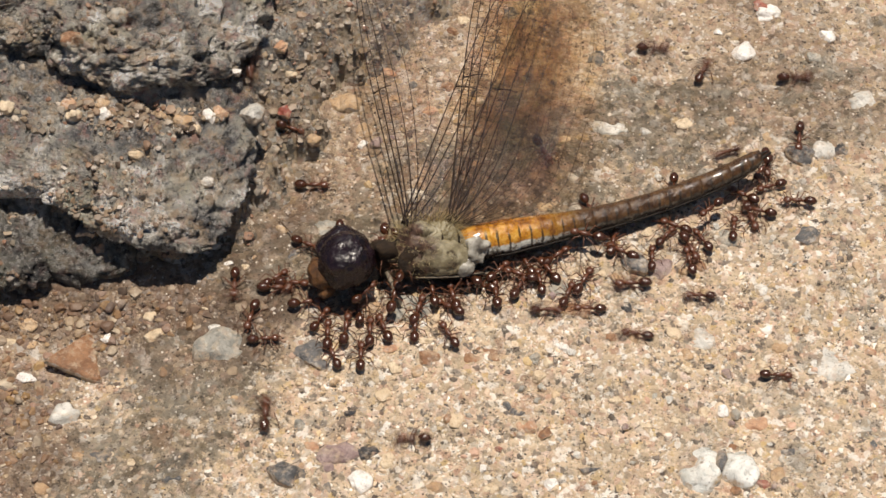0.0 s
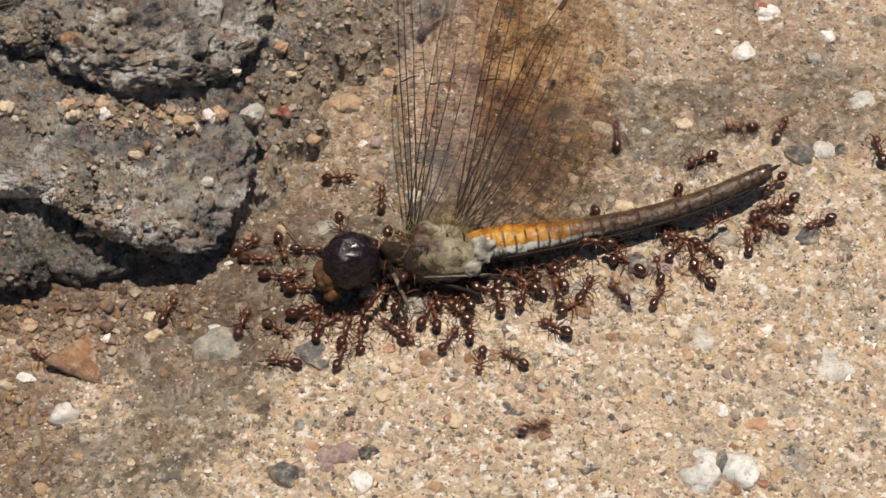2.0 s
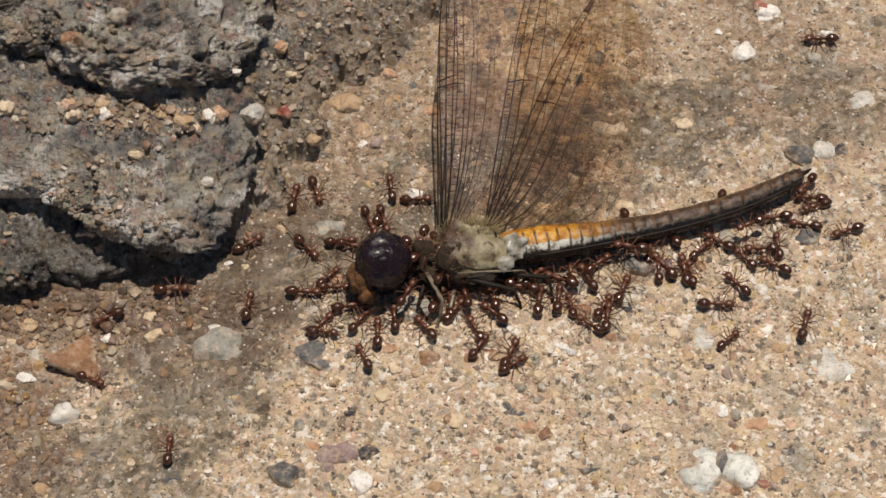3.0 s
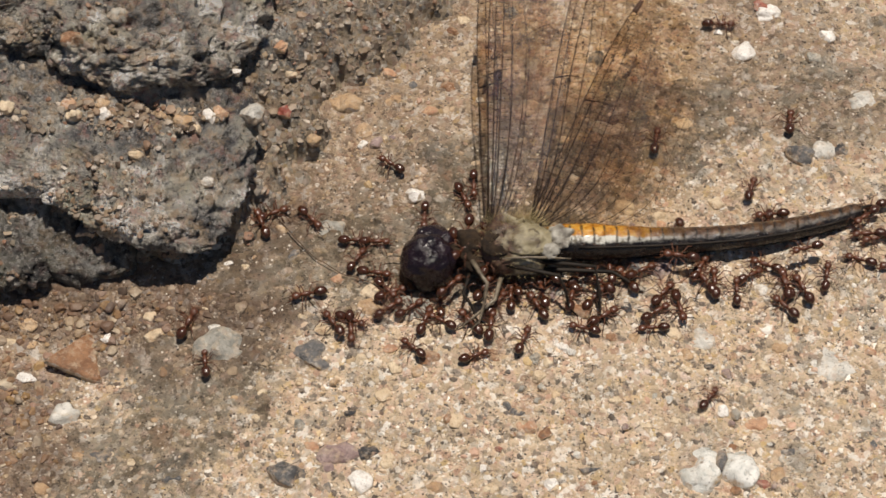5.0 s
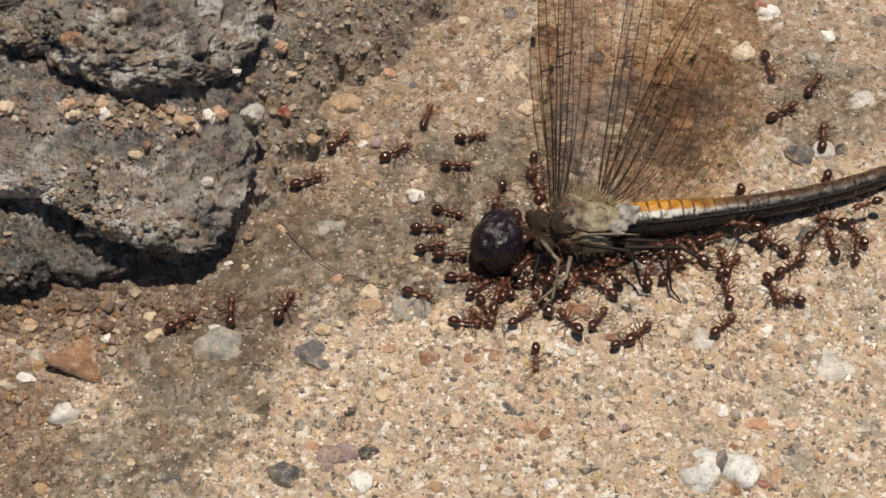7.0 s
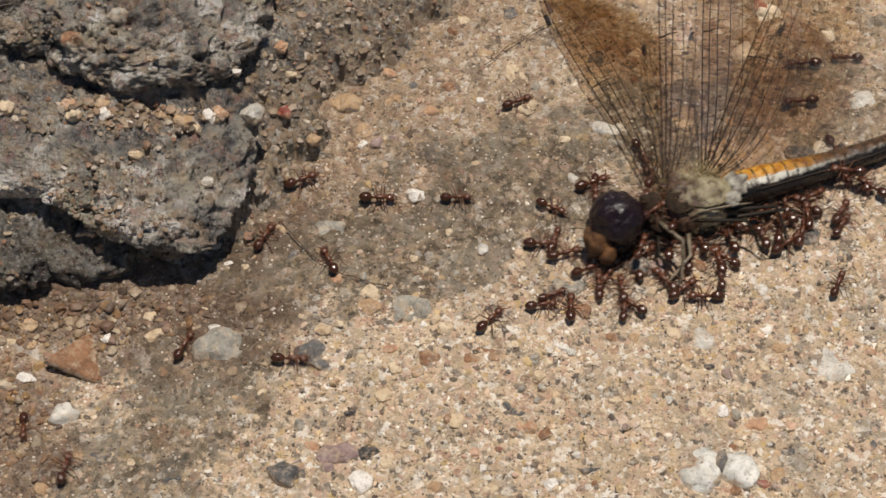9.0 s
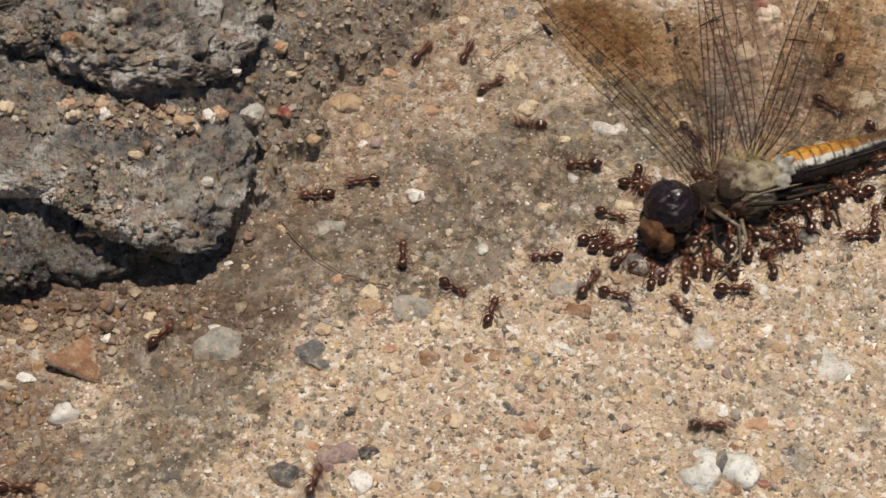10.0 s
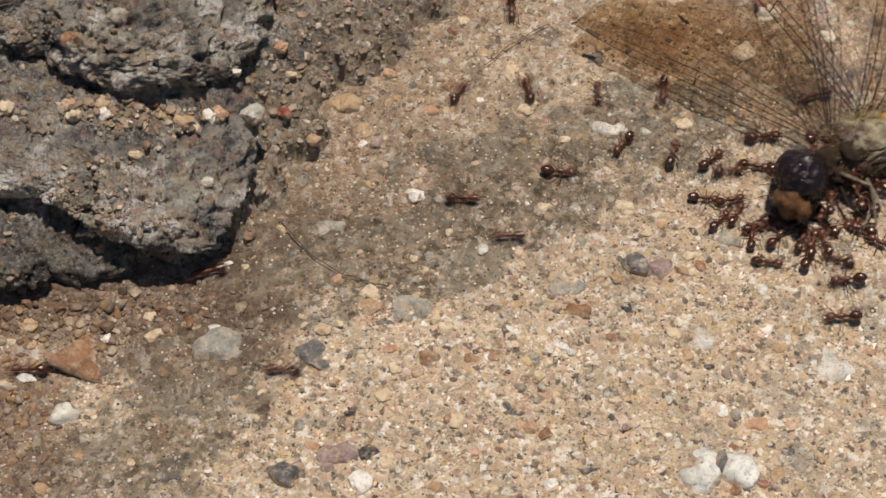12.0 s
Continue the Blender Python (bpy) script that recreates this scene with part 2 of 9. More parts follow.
    light = n.math("MULTIPLY", n.ramp(specks.outputs[2], (0.92, grey(0)), (0.95, grey(0.85))), n.ramp(n.math("ADD", speck_d, n.math("MULTIPLY", specks.outputs[1], 0.25)), (0.32, grey(1)), (0.5, grey(0))))
    col = n.mix(light, col, (0.88, 0.81, 0.7))
    dark = n.math("MULTIPLY", n.ramp(specks.outputs[0], (0.05, grey(1)), (0.08, grey(0))), n.ramp(speck_d, (0.26, grey(1)), (0.42, grey(0))))
    dark = n.math("MAXIMUM", dark, n.ramp(n.noise(v, 2.1, 5, 0.78, 0.4), (0.36, grey(0.95)), (0.41, grey(0))))
    dark = n.math("MAXIMUM", dark, n.ramp(n.noise(v, 1.15, 6, 0.78), (0.36, grey(0.9)), (0.43, grey(0))))
    col = n.mix(dark, col, (0.05, 0.035, 0.025))
    col = n.mix(n.ramp(n.noise(v, 1.5, 5, 0.75), (0.57, grey(0)), (0.66, grey(0.7))), col, n.mix(0.4, (0.9, 0.76, 0.6), col))
    n.set(Base_Color=col, Roughness=n.ramp(n.noise(v, 3.1), (0.3, grey(0.4)), (0.7, grey(0.8))), Specular_IOR_Level=0.4)
    h = n.math("ADD", n.math("MULTIPLY", n.noise(v, 3.6, 6, 0.75), 0.9), n.math("ADD", n.math("MULTIPLY", mid_d, -0.6), n.math("MULTIPLY", big_d, -0.5)))
    n.bump(h, 1.0, 0.0003)
    return n.mat


def grain_material(name, tones, dark=1.0):
    n = Nodes(name)
    v = n.coords()
    pick = n.add("ShaderNodeNewGeometry").outputs["Random Per Island"]
    col = n.ramp(pick, *[(a, tuple(q * dark for q in c)) for a, c in tones])
    col = n.mix(n.ramp(n.noise(v, 3.0, 5, 0.7), (0.4, grey(0.0)), (0.7, grey(0.5))), col, n.mix(0.5, col, (0.16, 0.12, 0.08)))
    col = patched(n, v, col, 0.8)
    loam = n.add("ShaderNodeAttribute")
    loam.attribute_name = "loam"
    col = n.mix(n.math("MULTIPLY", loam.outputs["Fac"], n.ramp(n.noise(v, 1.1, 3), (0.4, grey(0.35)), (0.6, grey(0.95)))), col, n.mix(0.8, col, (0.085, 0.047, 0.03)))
    stain = n.add("ShaderNodeAttribute")
    stain.attribute_name = "stain"
    col = n.mix(n.math("MULTIPLY", stain.outputs["Fac"], n.ramp(n.noise(v, 0.9, 5, 0.7), (0.36, grey(0.4)), (0.58, grey(0.95)))), col, n.mix(0.6, col, (0.16, 0.095, 0.055)))
    n.set(Base_Color=col, Roughness=0.5, Specular_IOR_Level=0.45)
    n.bump(n.noise(v, 5.0, 4, 0.7), 0.5, 0.00012)
    return n.mat


def stone_material(name, a, b, vein, scale=0.7, rough=0.55, dusty=0.7):
    n = Nodes(name)
    v = n.coords()
    shift = n.add("ShaderNodeObjectInfo").outputs["Random"]
    p = n.add("ShaderNodeVectorMath")
    n.tree.links.new(v, p.inputs[0])
    n.tree.links.new(n.math("MULTIPLY", shift, 90.0), p.inputs[1])
    v = p.outputs[0]
    col = n.ramp(n.noise(v, scale, 6, 0.7, 0.6), (0.36, a), (0.6, b))
    col = n.mix(n.ramp(n.noise(v, scale * 2.7, 6, 0.75, 0.8), (0.54, grey(0)), (0.62, grey(0.8))), col, vein)
    col = n.mix(n.ramp(n.noise(v, scale * 6, 4, 0.75), (0.57, grey(0)), (0.66, grey(0.6))), col, (0.1, 0.08, 0.06))
    side = n.add("ShaderNodeSeparateXYZ", Vector=n.add("ShaderNodeTexCoord").outputs["Normal"]).outputs[2]
    crust = n.math("ADD", side, n.math("MULTIPLY", n.math("SUBTRACT", n.noise(v, 1.3, 6, 0.75), 0.5), 2.6))
    grit = n.ramp(n.add("ShaderNodeSeparateColor", Color=n.cells(v, 2.4).outputs["Color"]).outputs[0], *SAND_TONES)
    col = n.mix(n.ramp(crust, (0.3, grey(0.9)), (0.62, grey(0.0))), col, n.mix(0.55, (0.4, 0.3, 0.2), grit))
    col = n.mix(n.ramp(n.noise(v, scale * 1.6, 5, 0.7), (0.48, grey(0)), (0.62, grey(dusty * 0.8))), col, n.mix(0.5, (0.42, 0.33, 0.23), grit))
    n.set(Base_Color=col, Roughness=rough, Specular_IOR_Level=0.45)
    n.bump(n.noise(v, 1.8, 6, 0.7), 0.8, 0.0003)
    return n.mat


def boulder_material(name, lift=1.0, sandy=0.5):
    n = Nodes(name)
    v = n.coords()
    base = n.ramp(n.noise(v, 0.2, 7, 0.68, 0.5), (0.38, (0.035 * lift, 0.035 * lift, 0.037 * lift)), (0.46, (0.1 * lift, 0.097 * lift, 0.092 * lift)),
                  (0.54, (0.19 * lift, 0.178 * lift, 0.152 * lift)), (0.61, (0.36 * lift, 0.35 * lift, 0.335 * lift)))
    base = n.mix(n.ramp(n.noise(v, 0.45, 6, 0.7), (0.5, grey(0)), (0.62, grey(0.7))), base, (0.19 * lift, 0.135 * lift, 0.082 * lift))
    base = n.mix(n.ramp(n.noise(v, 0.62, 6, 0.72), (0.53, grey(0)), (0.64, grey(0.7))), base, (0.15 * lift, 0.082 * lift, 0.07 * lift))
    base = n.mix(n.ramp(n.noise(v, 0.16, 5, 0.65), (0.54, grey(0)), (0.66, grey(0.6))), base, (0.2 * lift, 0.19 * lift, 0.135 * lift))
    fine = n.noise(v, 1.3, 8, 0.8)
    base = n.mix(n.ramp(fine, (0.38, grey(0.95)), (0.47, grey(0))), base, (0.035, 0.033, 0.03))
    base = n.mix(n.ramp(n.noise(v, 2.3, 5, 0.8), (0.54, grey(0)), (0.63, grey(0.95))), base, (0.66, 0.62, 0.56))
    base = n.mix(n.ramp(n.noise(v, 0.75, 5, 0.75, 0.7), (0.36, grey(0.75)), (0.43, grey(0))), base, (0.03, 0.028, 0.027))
    base = n.mix(n.ramp(n.noise(v, 0.85, 6, 0.78, 0.9), (0.57, grey(0)), (0.64, grey(0.75))), base, (0.5, 0.48, 0.45))
    cell = n.cells(v, 1.9)
    pick = n.add("ShaderNodeSeparateColor", Color=cell.outputs["Color"]).outputs[0]
    grit = n.ramp(pick, *SAND_TONES)
    drift = n.add("ShaderNodeAttribute")
    drift.attribute_name = "drift"
    spread = n.math("ADD", n.noise(v, 0.33, 6, 0.72), n.math("MULTIPLY", drift.outputs["Fac"], 0.22))
    where = n.ramp(spread, (0.62 - 0.18 * sandy, grey(0)), (0.74 - 0.18 * sandy, grey(1)))
    col = n.mix(where, base, n.mix(0.3, grit, base))
    n.set(Base_Color=col, Roughness=n.ramp(fine, (0.35, grey(0.38)), (0.7, grey(0.8))), Specular_IOR_Level=0.45)
    h = n.math("ADD", n.math("MULTIPLY", n.noise(v, 1.2, 9, 0.78), 1.6), n.math("MULTIPLY", cell.outputs["Distance"], -0.35))
    n.bump(h, 1.0, 0.0011)
    return n.mat


def shell_material(name, a, b, scale, rough=0.25, coat=0.5, spec=0.5, bump=0.3, dist=0.00008, wet=0.0):
    """Insect cuticle."""
    n = Nodes(name)
    v = n.coords()
    col = n.ramp(n.noise(v, scale, 5, 0.65), (0.33, a), (0.68, b))
    n.set(Base_Color=col, Roughness=n.ramp(n.noise(v, scale * 2, 3), (0.3, grey(rough)), (0.7, grey(min(1, rough * 1.9)))),
          Coat_Weight=coat, Coat_Roughness=0.15, Specular_IOR_Level=spec)
    n.bump(n.noise(v, scale * 5, 5, 0.7), bump, dist)
    return n.mat


def abdomen_material():
    """Orange back, pale side stripe with black bars, glossy black belly; dorsal is +z."""
    n = Nodes("abdomen_cuticle")
    tc = n.add("ShaderNodeTexCoord")
    v = n.add("ShaderNodeMapping", Vector=tc.outputs["Object"], Scale=(1000,) * 3).outputs[0]
    nor = n.add("ShaderNodeSeparateXYZ", Vector=tc.outputs["Normal"])
    pos = n.add("ShaderNodeSeparateXYZ", Vector=v)
    along = pos.outputs[0]
    wob = n.math("MULTIPLY", n.math("SUBTRACT", n.noise(v, 0.8, 5, 0.7), 0.5), 0.55)
    up = n.math("ADD", n.math("ADD", nor.outputs[2], 0.1), wob)
    far = n.ramp(n.math("DIVIDE", along, 28.0), (0.14, grey(0)), (0.36, grey(1)))
    orange = n.ramp(n.noise(v, 0.9, 5, 0.7), (0.36, (0.18, 0.06, 0.008)), (0.5, (0.46, 0.2, 0.018)), (0.64, (0.58, 0.33, 0.06)))
    dull = n.ramp(n.noise(v, 1.2, 5, 0.7), (0.35, (0.025, 0.012, 0.006)), (0.55, (0.085, 0.043, 0.017)), (0.7, (0.14, 0.076, 0.03)))
    back = n.mix(far, orange, dull)
    bars = n.math("SINE", n.math("ADD", n.math("MULTIPLY", along, 5.8), n.math("MULTIPLY", wob, 5.0)))
    bars = n.math("MULTIPLY", n.ramp(n.math("ADD", bars, n.math("MULTIPLY", n.math("SUBTRACT", n.noise(v, 0.9, 4, 0.6), 0.5), 1.6)), (0.80, grey(0)), (0.95, grey(1))), n.ramp(up, (0.6, grey(1)), (0.9, grey(0.0))))
    pale = n.mix(n.ramp(n.math("DIVIDE", along, 28.0), (0.12, grey(0)), (0.42, grey(1))), n.ramp(n.noise(v, 1.1, 5, 0.7), (0.4, (0.2, 0.18, 0.14)), (0.52, (0.6, 0.59, 0.53))), n.ramp(n.noise(v, 1.3, 5, 0.7), (0.42, (0.03, 0.025, 0.02)), (0.62, (0.13, 0.105, 0.075))))
    col = n.mix(n.ramp(n.math("ADD", up, 0.1), (0.02, grey(0)), (0.12, grey(1))), pale, back)
    col = n.mix(n.math("MULTIPLY", bars, 0.85), col, (0.02, 0.015, 0.01))
    black = n.ramp(n.noise(v, 1.4, 6, 0.75), (0.4, (0.006, 0.005, 0.006)), (0.58, (0.022, 0.017, 0.014)), (0.68, (0.11, 0.06, 0.035)))
    col = n.mix(n.ramp(n.math("SUBTRACT", n.math("ADD", up, 0.42), n.math("MULTIPLY", far, 0.16)), (0.0, grey(1)), (0.12, grey(0))), col, black)
    n.set(Base_Color=col, Roughness=n.ramp(n.noise(v, 1.7, 4), (0.4, grey(0.14)), (0.6, grey(0.4))), Specular_IOR_Level=0.4, Coat_Weight=0.2, Coat_Roughness=0.1)
    n.bump(n.noise(v, 1.1, 5, 0.65), 0.8, 0.0003)
    return n.mat


def thorax_material():
    """Dusty yellow-olive hump, greyer sides, dark red-brown towards the neck; blotched."""
    n = Nodes("olive_thorax_cuticle")
    v = n.coords()
    along = n.add("ShaderNodeSeparateXYZ", Vector=v)
    pale = n.ramp(n.noise(v, 0.5, 5, 0.65), (0.36, (0.17, 0.14, 0.085)), (0.46, (0.25, 0.215, 0.13)), (0.56, (0.34, 0.3, 0.2)), (0.68, (0.46, 0.44, 0.37)))
    dark = n.ramp(n.noise(v, 1.3, 5, 0.7), (0.36, (0.02, 0.012, 0.009)), (0.6, (0.11, 0.06, 0.04)), (0.72, (0.28, 0.22, 0.14)))
    reach = n.math("ADD", n.math("DIVIDE", along.outputs[0], 8.0), n.math("MULTIPLY", n.math("SUBTRACT", n.noise(v, 0.55, 5, 0.7), 0.5), 1.2))
    col = n.mix(n.ramp(n.math("ADD", reach, 1.0), (0.2, grey(0)), (0.42, grey(1))), dark, pale)
    col = n.mix(n.ramp(n.noise(v, 0.8, 5, 0.7, 0.6), (0.57, grey(0)), (0.63, grey(0.85))), col, (0.06, 0.04, 0.026))
    n.set(Base_Color=col, Roughness=n.ramp(n.noise(v, 2.0), (0.35, grey(0.3)), (0.65, grey(0.65))), Specular_IOR_Level=0.4)
    n.bump(n.noise(v, 2.6, 5, 0.7), 0.5, 0.0002)
    return n.mat


def membrane_material(name, thin, thick, sheen, bare=0.42):
    """Wing film: tinted in blotches, clear towards its hind edge and its root."""
    n = Nodes(name)
    v = n.coords()
    clear = n.add("ShaderNodeBsdfTransparent")
    rim = n.add("ShaderNodeAttribute")
    rim.attribute_name = "chord"
    tint = n.ramp(n.noise(v, 0.2, 5, 0.65), (0.4, thick), (0.6, thin))
    tint = n.mix(n.ramp(rim.outputs["Fac"], (0.0, grey(0.4)), (0.3, grey(0.12)), (0.55, grey(0)), (0.78, grey(0.1)), (1.0, grey(0.95))), tint, (0.98, 0.96, 0.93))
    near = n.add("ShaderNodeAttribute")
    near.attribute_name = "span"
    tint = n.mix(n.ramp(near.outputs["Fac"], (bare - 0.34, grey(0.8)), (bare, grey(0))), tint, (0.97, 0.94, 0.89))
    n.put(clear, "Color", tint)
    gloss = n.add("ShaderNodeBsdfGlossy", Color=(1, 1, 1, 1), Roughness=0.07)
    b = n.add("ShaderNodeBump", Height=n.noise(v, 0.8, 4, 0.6), Strength=1.0, Distance=0.0008)
    n.put(gloss, "Normal", b.outputs[0])
    mix = n.add("ShaderNodeMixShader", Fac=sheen)
    n.tree.links.new(clear.outputs[0], mix.inputs[1])
    n.tree.links.new(gloss.outputs[0], mix.inputs[2])
    n.tree.links.new(mix.outputs[0], n.out.inputs["Surface"])
    return n.mat


SAND = sand_material()
GRAIN = grain_material("sand_grain", SAND_TONES)
GRAVEL = grain_material("coloured_gravel", ((0.0, (0.06, 0.05, 0.045)), (0.12, (0.15, 0.13, 0.12)), (0.24, (0.2, 0.11, 0.06)), (0.36, (0.34, 0.19, 0.09)), (0.48, (0.42, 0.27, 0.11)),
                                            (0.6, (0.36, 0.22, 0.16)), (0.72, (0.27, 0.24, 0.2)), (0.82, (0.5, 0.37, 0.22)), (0.93, (0.66, 0.55, 0.4))))
GRIT = grain_material("boulder_grit", ((0.0, (0.06, 0.055, 0.05)), (0.14, (0.17, 0.155, 0.125)), (0.34, (0.27, 0.245, 0.19)), (0.5, (0.4, 0.31, 0.2)), (0.62, (0.3, 0.15, 0.1)), (0.7, (0.5, 0.41, 0.29)),
                                       (0.84, (0.36, 0.34, 0.3)), (0.93, (0.74, 0.66, 0.54)), (1.0, (0.86, 0.8, 0.72))))
ROCK = boulder_material("grey_boulder", 3.7, 0.5)
# same rock, its colour lowered for the shade under the middle slab
ROCK_SHADED = boulder_material("shaded_boulder", 1.5, 0.2)
BANK = boulder_material("gritty_bank", 2.65, 0.5)
STONES = {
    "white": stone_material("white_quartz", (0.72, 0.68, 0.62), (0.92, 0.89, 0.84), (0.6, 0.53, 0.45), 0.9, 0.35, 0.15),
    "milky": stone_material("milky_quartz", (0.52, 0.53, 0.49), (0.86, 0.85, 0.8), (0.42, 0.44, 0.42), 0.35, 0.2, 0.25),
    "pale": stone_material("pale_grey_stone", (0.42, 0.41, 0.37), (0.72, 0.69, 0.63), (0.3, 0.28, 0.25), 0.5),
    "cream": stone_material("cream_stone", (0.55, 0.42, 0.27), (0.72, 0.6, 0.43), (0.4, 0.26, 0.15), 0.6, 0.55, 0.35),
    "tan": stone_material("tan_stone", (0.38, 0.24, 0.13), (0.52, 0.36, 0.21), (0.25, 0.15, 0.09), 0.6),
    "orange": stone_material("orange_stone", (0.4, 0.21, 0.12), (0.58, 0.36, 0.22), (0.3, 0.15, 0.1), 0.6),
    "brown": stone_material("brown_stone", (0.16, 0.075, 0.038), (0.32, 0.165, 0.082), (0.34, 0.22, 0.13), 0.5),
    "red": stone_material("red_stone", (0.2, 0.04, 0.03), (0.33, 0.09, 0.06), (0.12, 0.04, 0.04), 0.6),
    "mauve": stone_material("mauve_stone", (0.24, 0.16, 0.15), (0.36, 0.27, 0.25), (0.15, 0.1, 0.1), 0.6),
    "grey": stone_material("grey_stone", (0.2, 0.195, 0.17), (0.37, 0.355, 0.31), (0.48, 0.45, 0.38), 0.5),
    "dark": stone_material("dark_blue_grey_stone", (0.05, 0.05, 0.053), (0.14, 0.137, 0.135), (0.2, 0.19, 0.18), 0.6),
    "black": stone_material("black_stone", (0.018, 0.018, 0.02), (0.05, 0.05, 0.055), (0.09, 0.085, 0.08), 0.7, 0.4),
}
EYE = shell_material("dark_compound_eye", (0.004, 0.0025, 0.004), (0.016, 0.007, 0.011), 0.8, 0.17, 0.25, 0.35, 0.5, 0.00016)
FORE = shell_material("dark_fore_thorax", (0.01, 0.007, 0.005), (0.06, 0.038, 0.022), 1.0, 0.6, 0.0, 0.3, 0.8, 0.0004)
FACE = shell_material("amber_face", (0.04, 0.015, 0.005), (0.2, 0.085, 0.02), 0.9, 0.4, 0.2, bump=0.8, dist=0.0003)
THORAX = thorax_material()
FUZZ = shell_material("pale_hair", (0.3, 0.23, 0.1), (0.55, 0.45, 0.24), 0.8, 0.6, 0.0)
PALE = shell_material("pale_cuticle", (0.11, 0.095, 0.075), (0.46, 0.44, 0.38), 0.9, 0.4, 0.2)
ABDOMEN = abdomen_material()
BLACK_LEG = shell_material("black_leg", (0.009, 0.007, 0.006), (0.03, 0.023, 0.017), 0.8, 0.4, 0.0, 0.2)
PALE_LEG = shell_material("pale_brown_leg", (0.06, 0.044, 0.03), (0.27, 0.225, 0.16), 0.8, 0.35, 0.1, 0.4)
VEIN = shell_material("dark_wing_vein", (0.012, 0.007, 0.005), (0.04, 0.022, 0.012), 0.6, 0.5, 0.0, 0.25)
STIGMA = shell_material("wing_spot", (0.03, 0.014, 0.008), (0.1, 0.05, 0.03), 0.9, 0.5, 0.1)
MEMBRANE = membrane_material("clear_wing_membrane", (0.74, 0.62, 0.45), (0.48, 0.355, 0.22), 0.03, 0.66)
CLEAR = membrane_material("glassy_wing_membrane", (0.97, 0.95, 0.91), (0.84, 0.76, 0.65), 0.09)
SMOKY = membrane_material("smoky_wing_membrane", (0.88, 0.79, 0.65), (0.55, 0.43, 0.285), 0.03, 0.5)
ANT_BODY = shell_material("red_brown_ant_cuticle", (0.06, 0.019, 0.008), (0.15, 0.048, 0.019), 1.4, 0.28, 0.3)
ANT_GASTER = shell_material("dark_brown_ant_gaster", (0.022, 0.008, 0.004), (0.075, 0.025, 0.01), 1.2, 0.14, 0.3)
ANT_LIMB = shell_material("amber_ant_limb", (0.06, 0.02, 0.008), (0.14, 0.047, 0.018), 1.2, 0.35, 0.2)
FIBRE = shell_material("dark_fibre", (0.05, 0.025, 0.012), (0.13, 0.07, 0.035), 0.6, 0.6, 0.0)


# ground: one sheet, fine near the middle, out to the horizon
def build_ground():
    def axis(lo, hi, step):
        inner = np.arange(lo, hi + step / 2, step)
        outer = np.array([1.5 * 1.42 ** k for k in range(1, 32)])
        return np.concatenate([lo - outer[::-1], inner, hi + outer])
    xs, ys = axis(-46, 46, 0.19), axis(-31, 36, 0.21)
    gx, gy = np.meshgrid(xs, ys)
    x, y = gx.ravel(), gy.ravel()
    m = slab_mask(x, y)
    near = smooth(90, 50, np.hypot(x, y))
    p = np.stack([x, y, np.zeros_like(x)], 1)
    z = ground_h(x, y) * smooth(4000, 200, np.hypot(x, y))
    z = z + near * (0.13 * fbm(p * 1.3, 2, 21) + 0.07 * fbm(p * 3.1, 2, 23)) * (1 - 0.35 * m)
    nx, ny = len(xs), len(ys)
    i = (np.arange(ny - 1)[:, None] * nx + np.arange(nx - 1)[None]).ravel()
    faces = np.stack([i, i + 1, i + 1 + nx, i + nx], 1)
    me = sheet_from("ground", np.stack([x, y, z], 1) * MM, faces, SAND)
    at = me.attributes.new("slab", "FLOAT", "POINT")
    at.data.foreach_set("value", m.astype(np.float32))
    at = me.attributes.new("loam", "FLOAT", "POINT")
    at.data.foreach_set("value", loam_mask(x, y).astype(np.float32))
    at = me.attributes.new("stain", "FLOAT", "POINT")
    at.data.foreach_set("value", stain_mask(x, y).astype(np.float32))
    return tagged(new("ground", me), "rough sandy cement ground with embedded grit and stones", "ground", kind="structure")


def grains_mesh(name, centres, radii, material, sub, seed):
    rng = np.random.default_rng(seed)
    v, f = ICO[sub]
    n = len(centres)
    stretch = rng.uniform(0.65, 1.25, (n, 1, 3)) * np.array([1, 1, 0.8])
    q = v[None] * (1 + rng.uniform(-0.12, 0.12, (n, len(v), 1)))
    for _ in range(7):
        cut = rng.normal(0, 1, (n, 1, 3))
        cut /= np.linalg.norm(cut, axis=2, keepdims=True)
        over = np.maximum((q * cut).sum(2, keepdims=True) - rng.uniform(0.45, 0.8, (n, 1, 1)), 0)
        q = q - over * cut
    q = q * stretch
    a = rng.uniform(0, 2 * np.pi, n)
    c, s = np.cos(a)[:, None], np.sin(a)[:, None]
    q = np.stack([q[..., 0] * c - q[..., 1] * s, q[..., 0] * s + q[..., 1] * c, q[..., 2]], 2)
    q = q * radii[:, None, None] + centres[:, None]
    faces = (f[None] + (np.arange(n) * len(v))[:, None, None]).reshape(-1, 3)
    me = sheet_from(name, q.reshape(-1, 3) * MM, faces, material, False)
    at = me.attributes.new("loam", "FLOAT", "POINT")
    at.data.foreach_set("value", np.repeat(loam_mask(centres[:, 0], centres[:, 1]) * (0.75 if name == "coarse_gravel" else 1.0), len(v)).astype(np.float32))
    at = me.attributes.new("stain", "FLOAT", "POINT")
    at.data.foreach_set("value", np.repeat(np.maximum(stain_mask(centres[:, 0], centres[:, 1]), 0.85 * slab_mask(centres[:, 0], centres[:, 1])), len(v)).astype(np.float32))
    return me


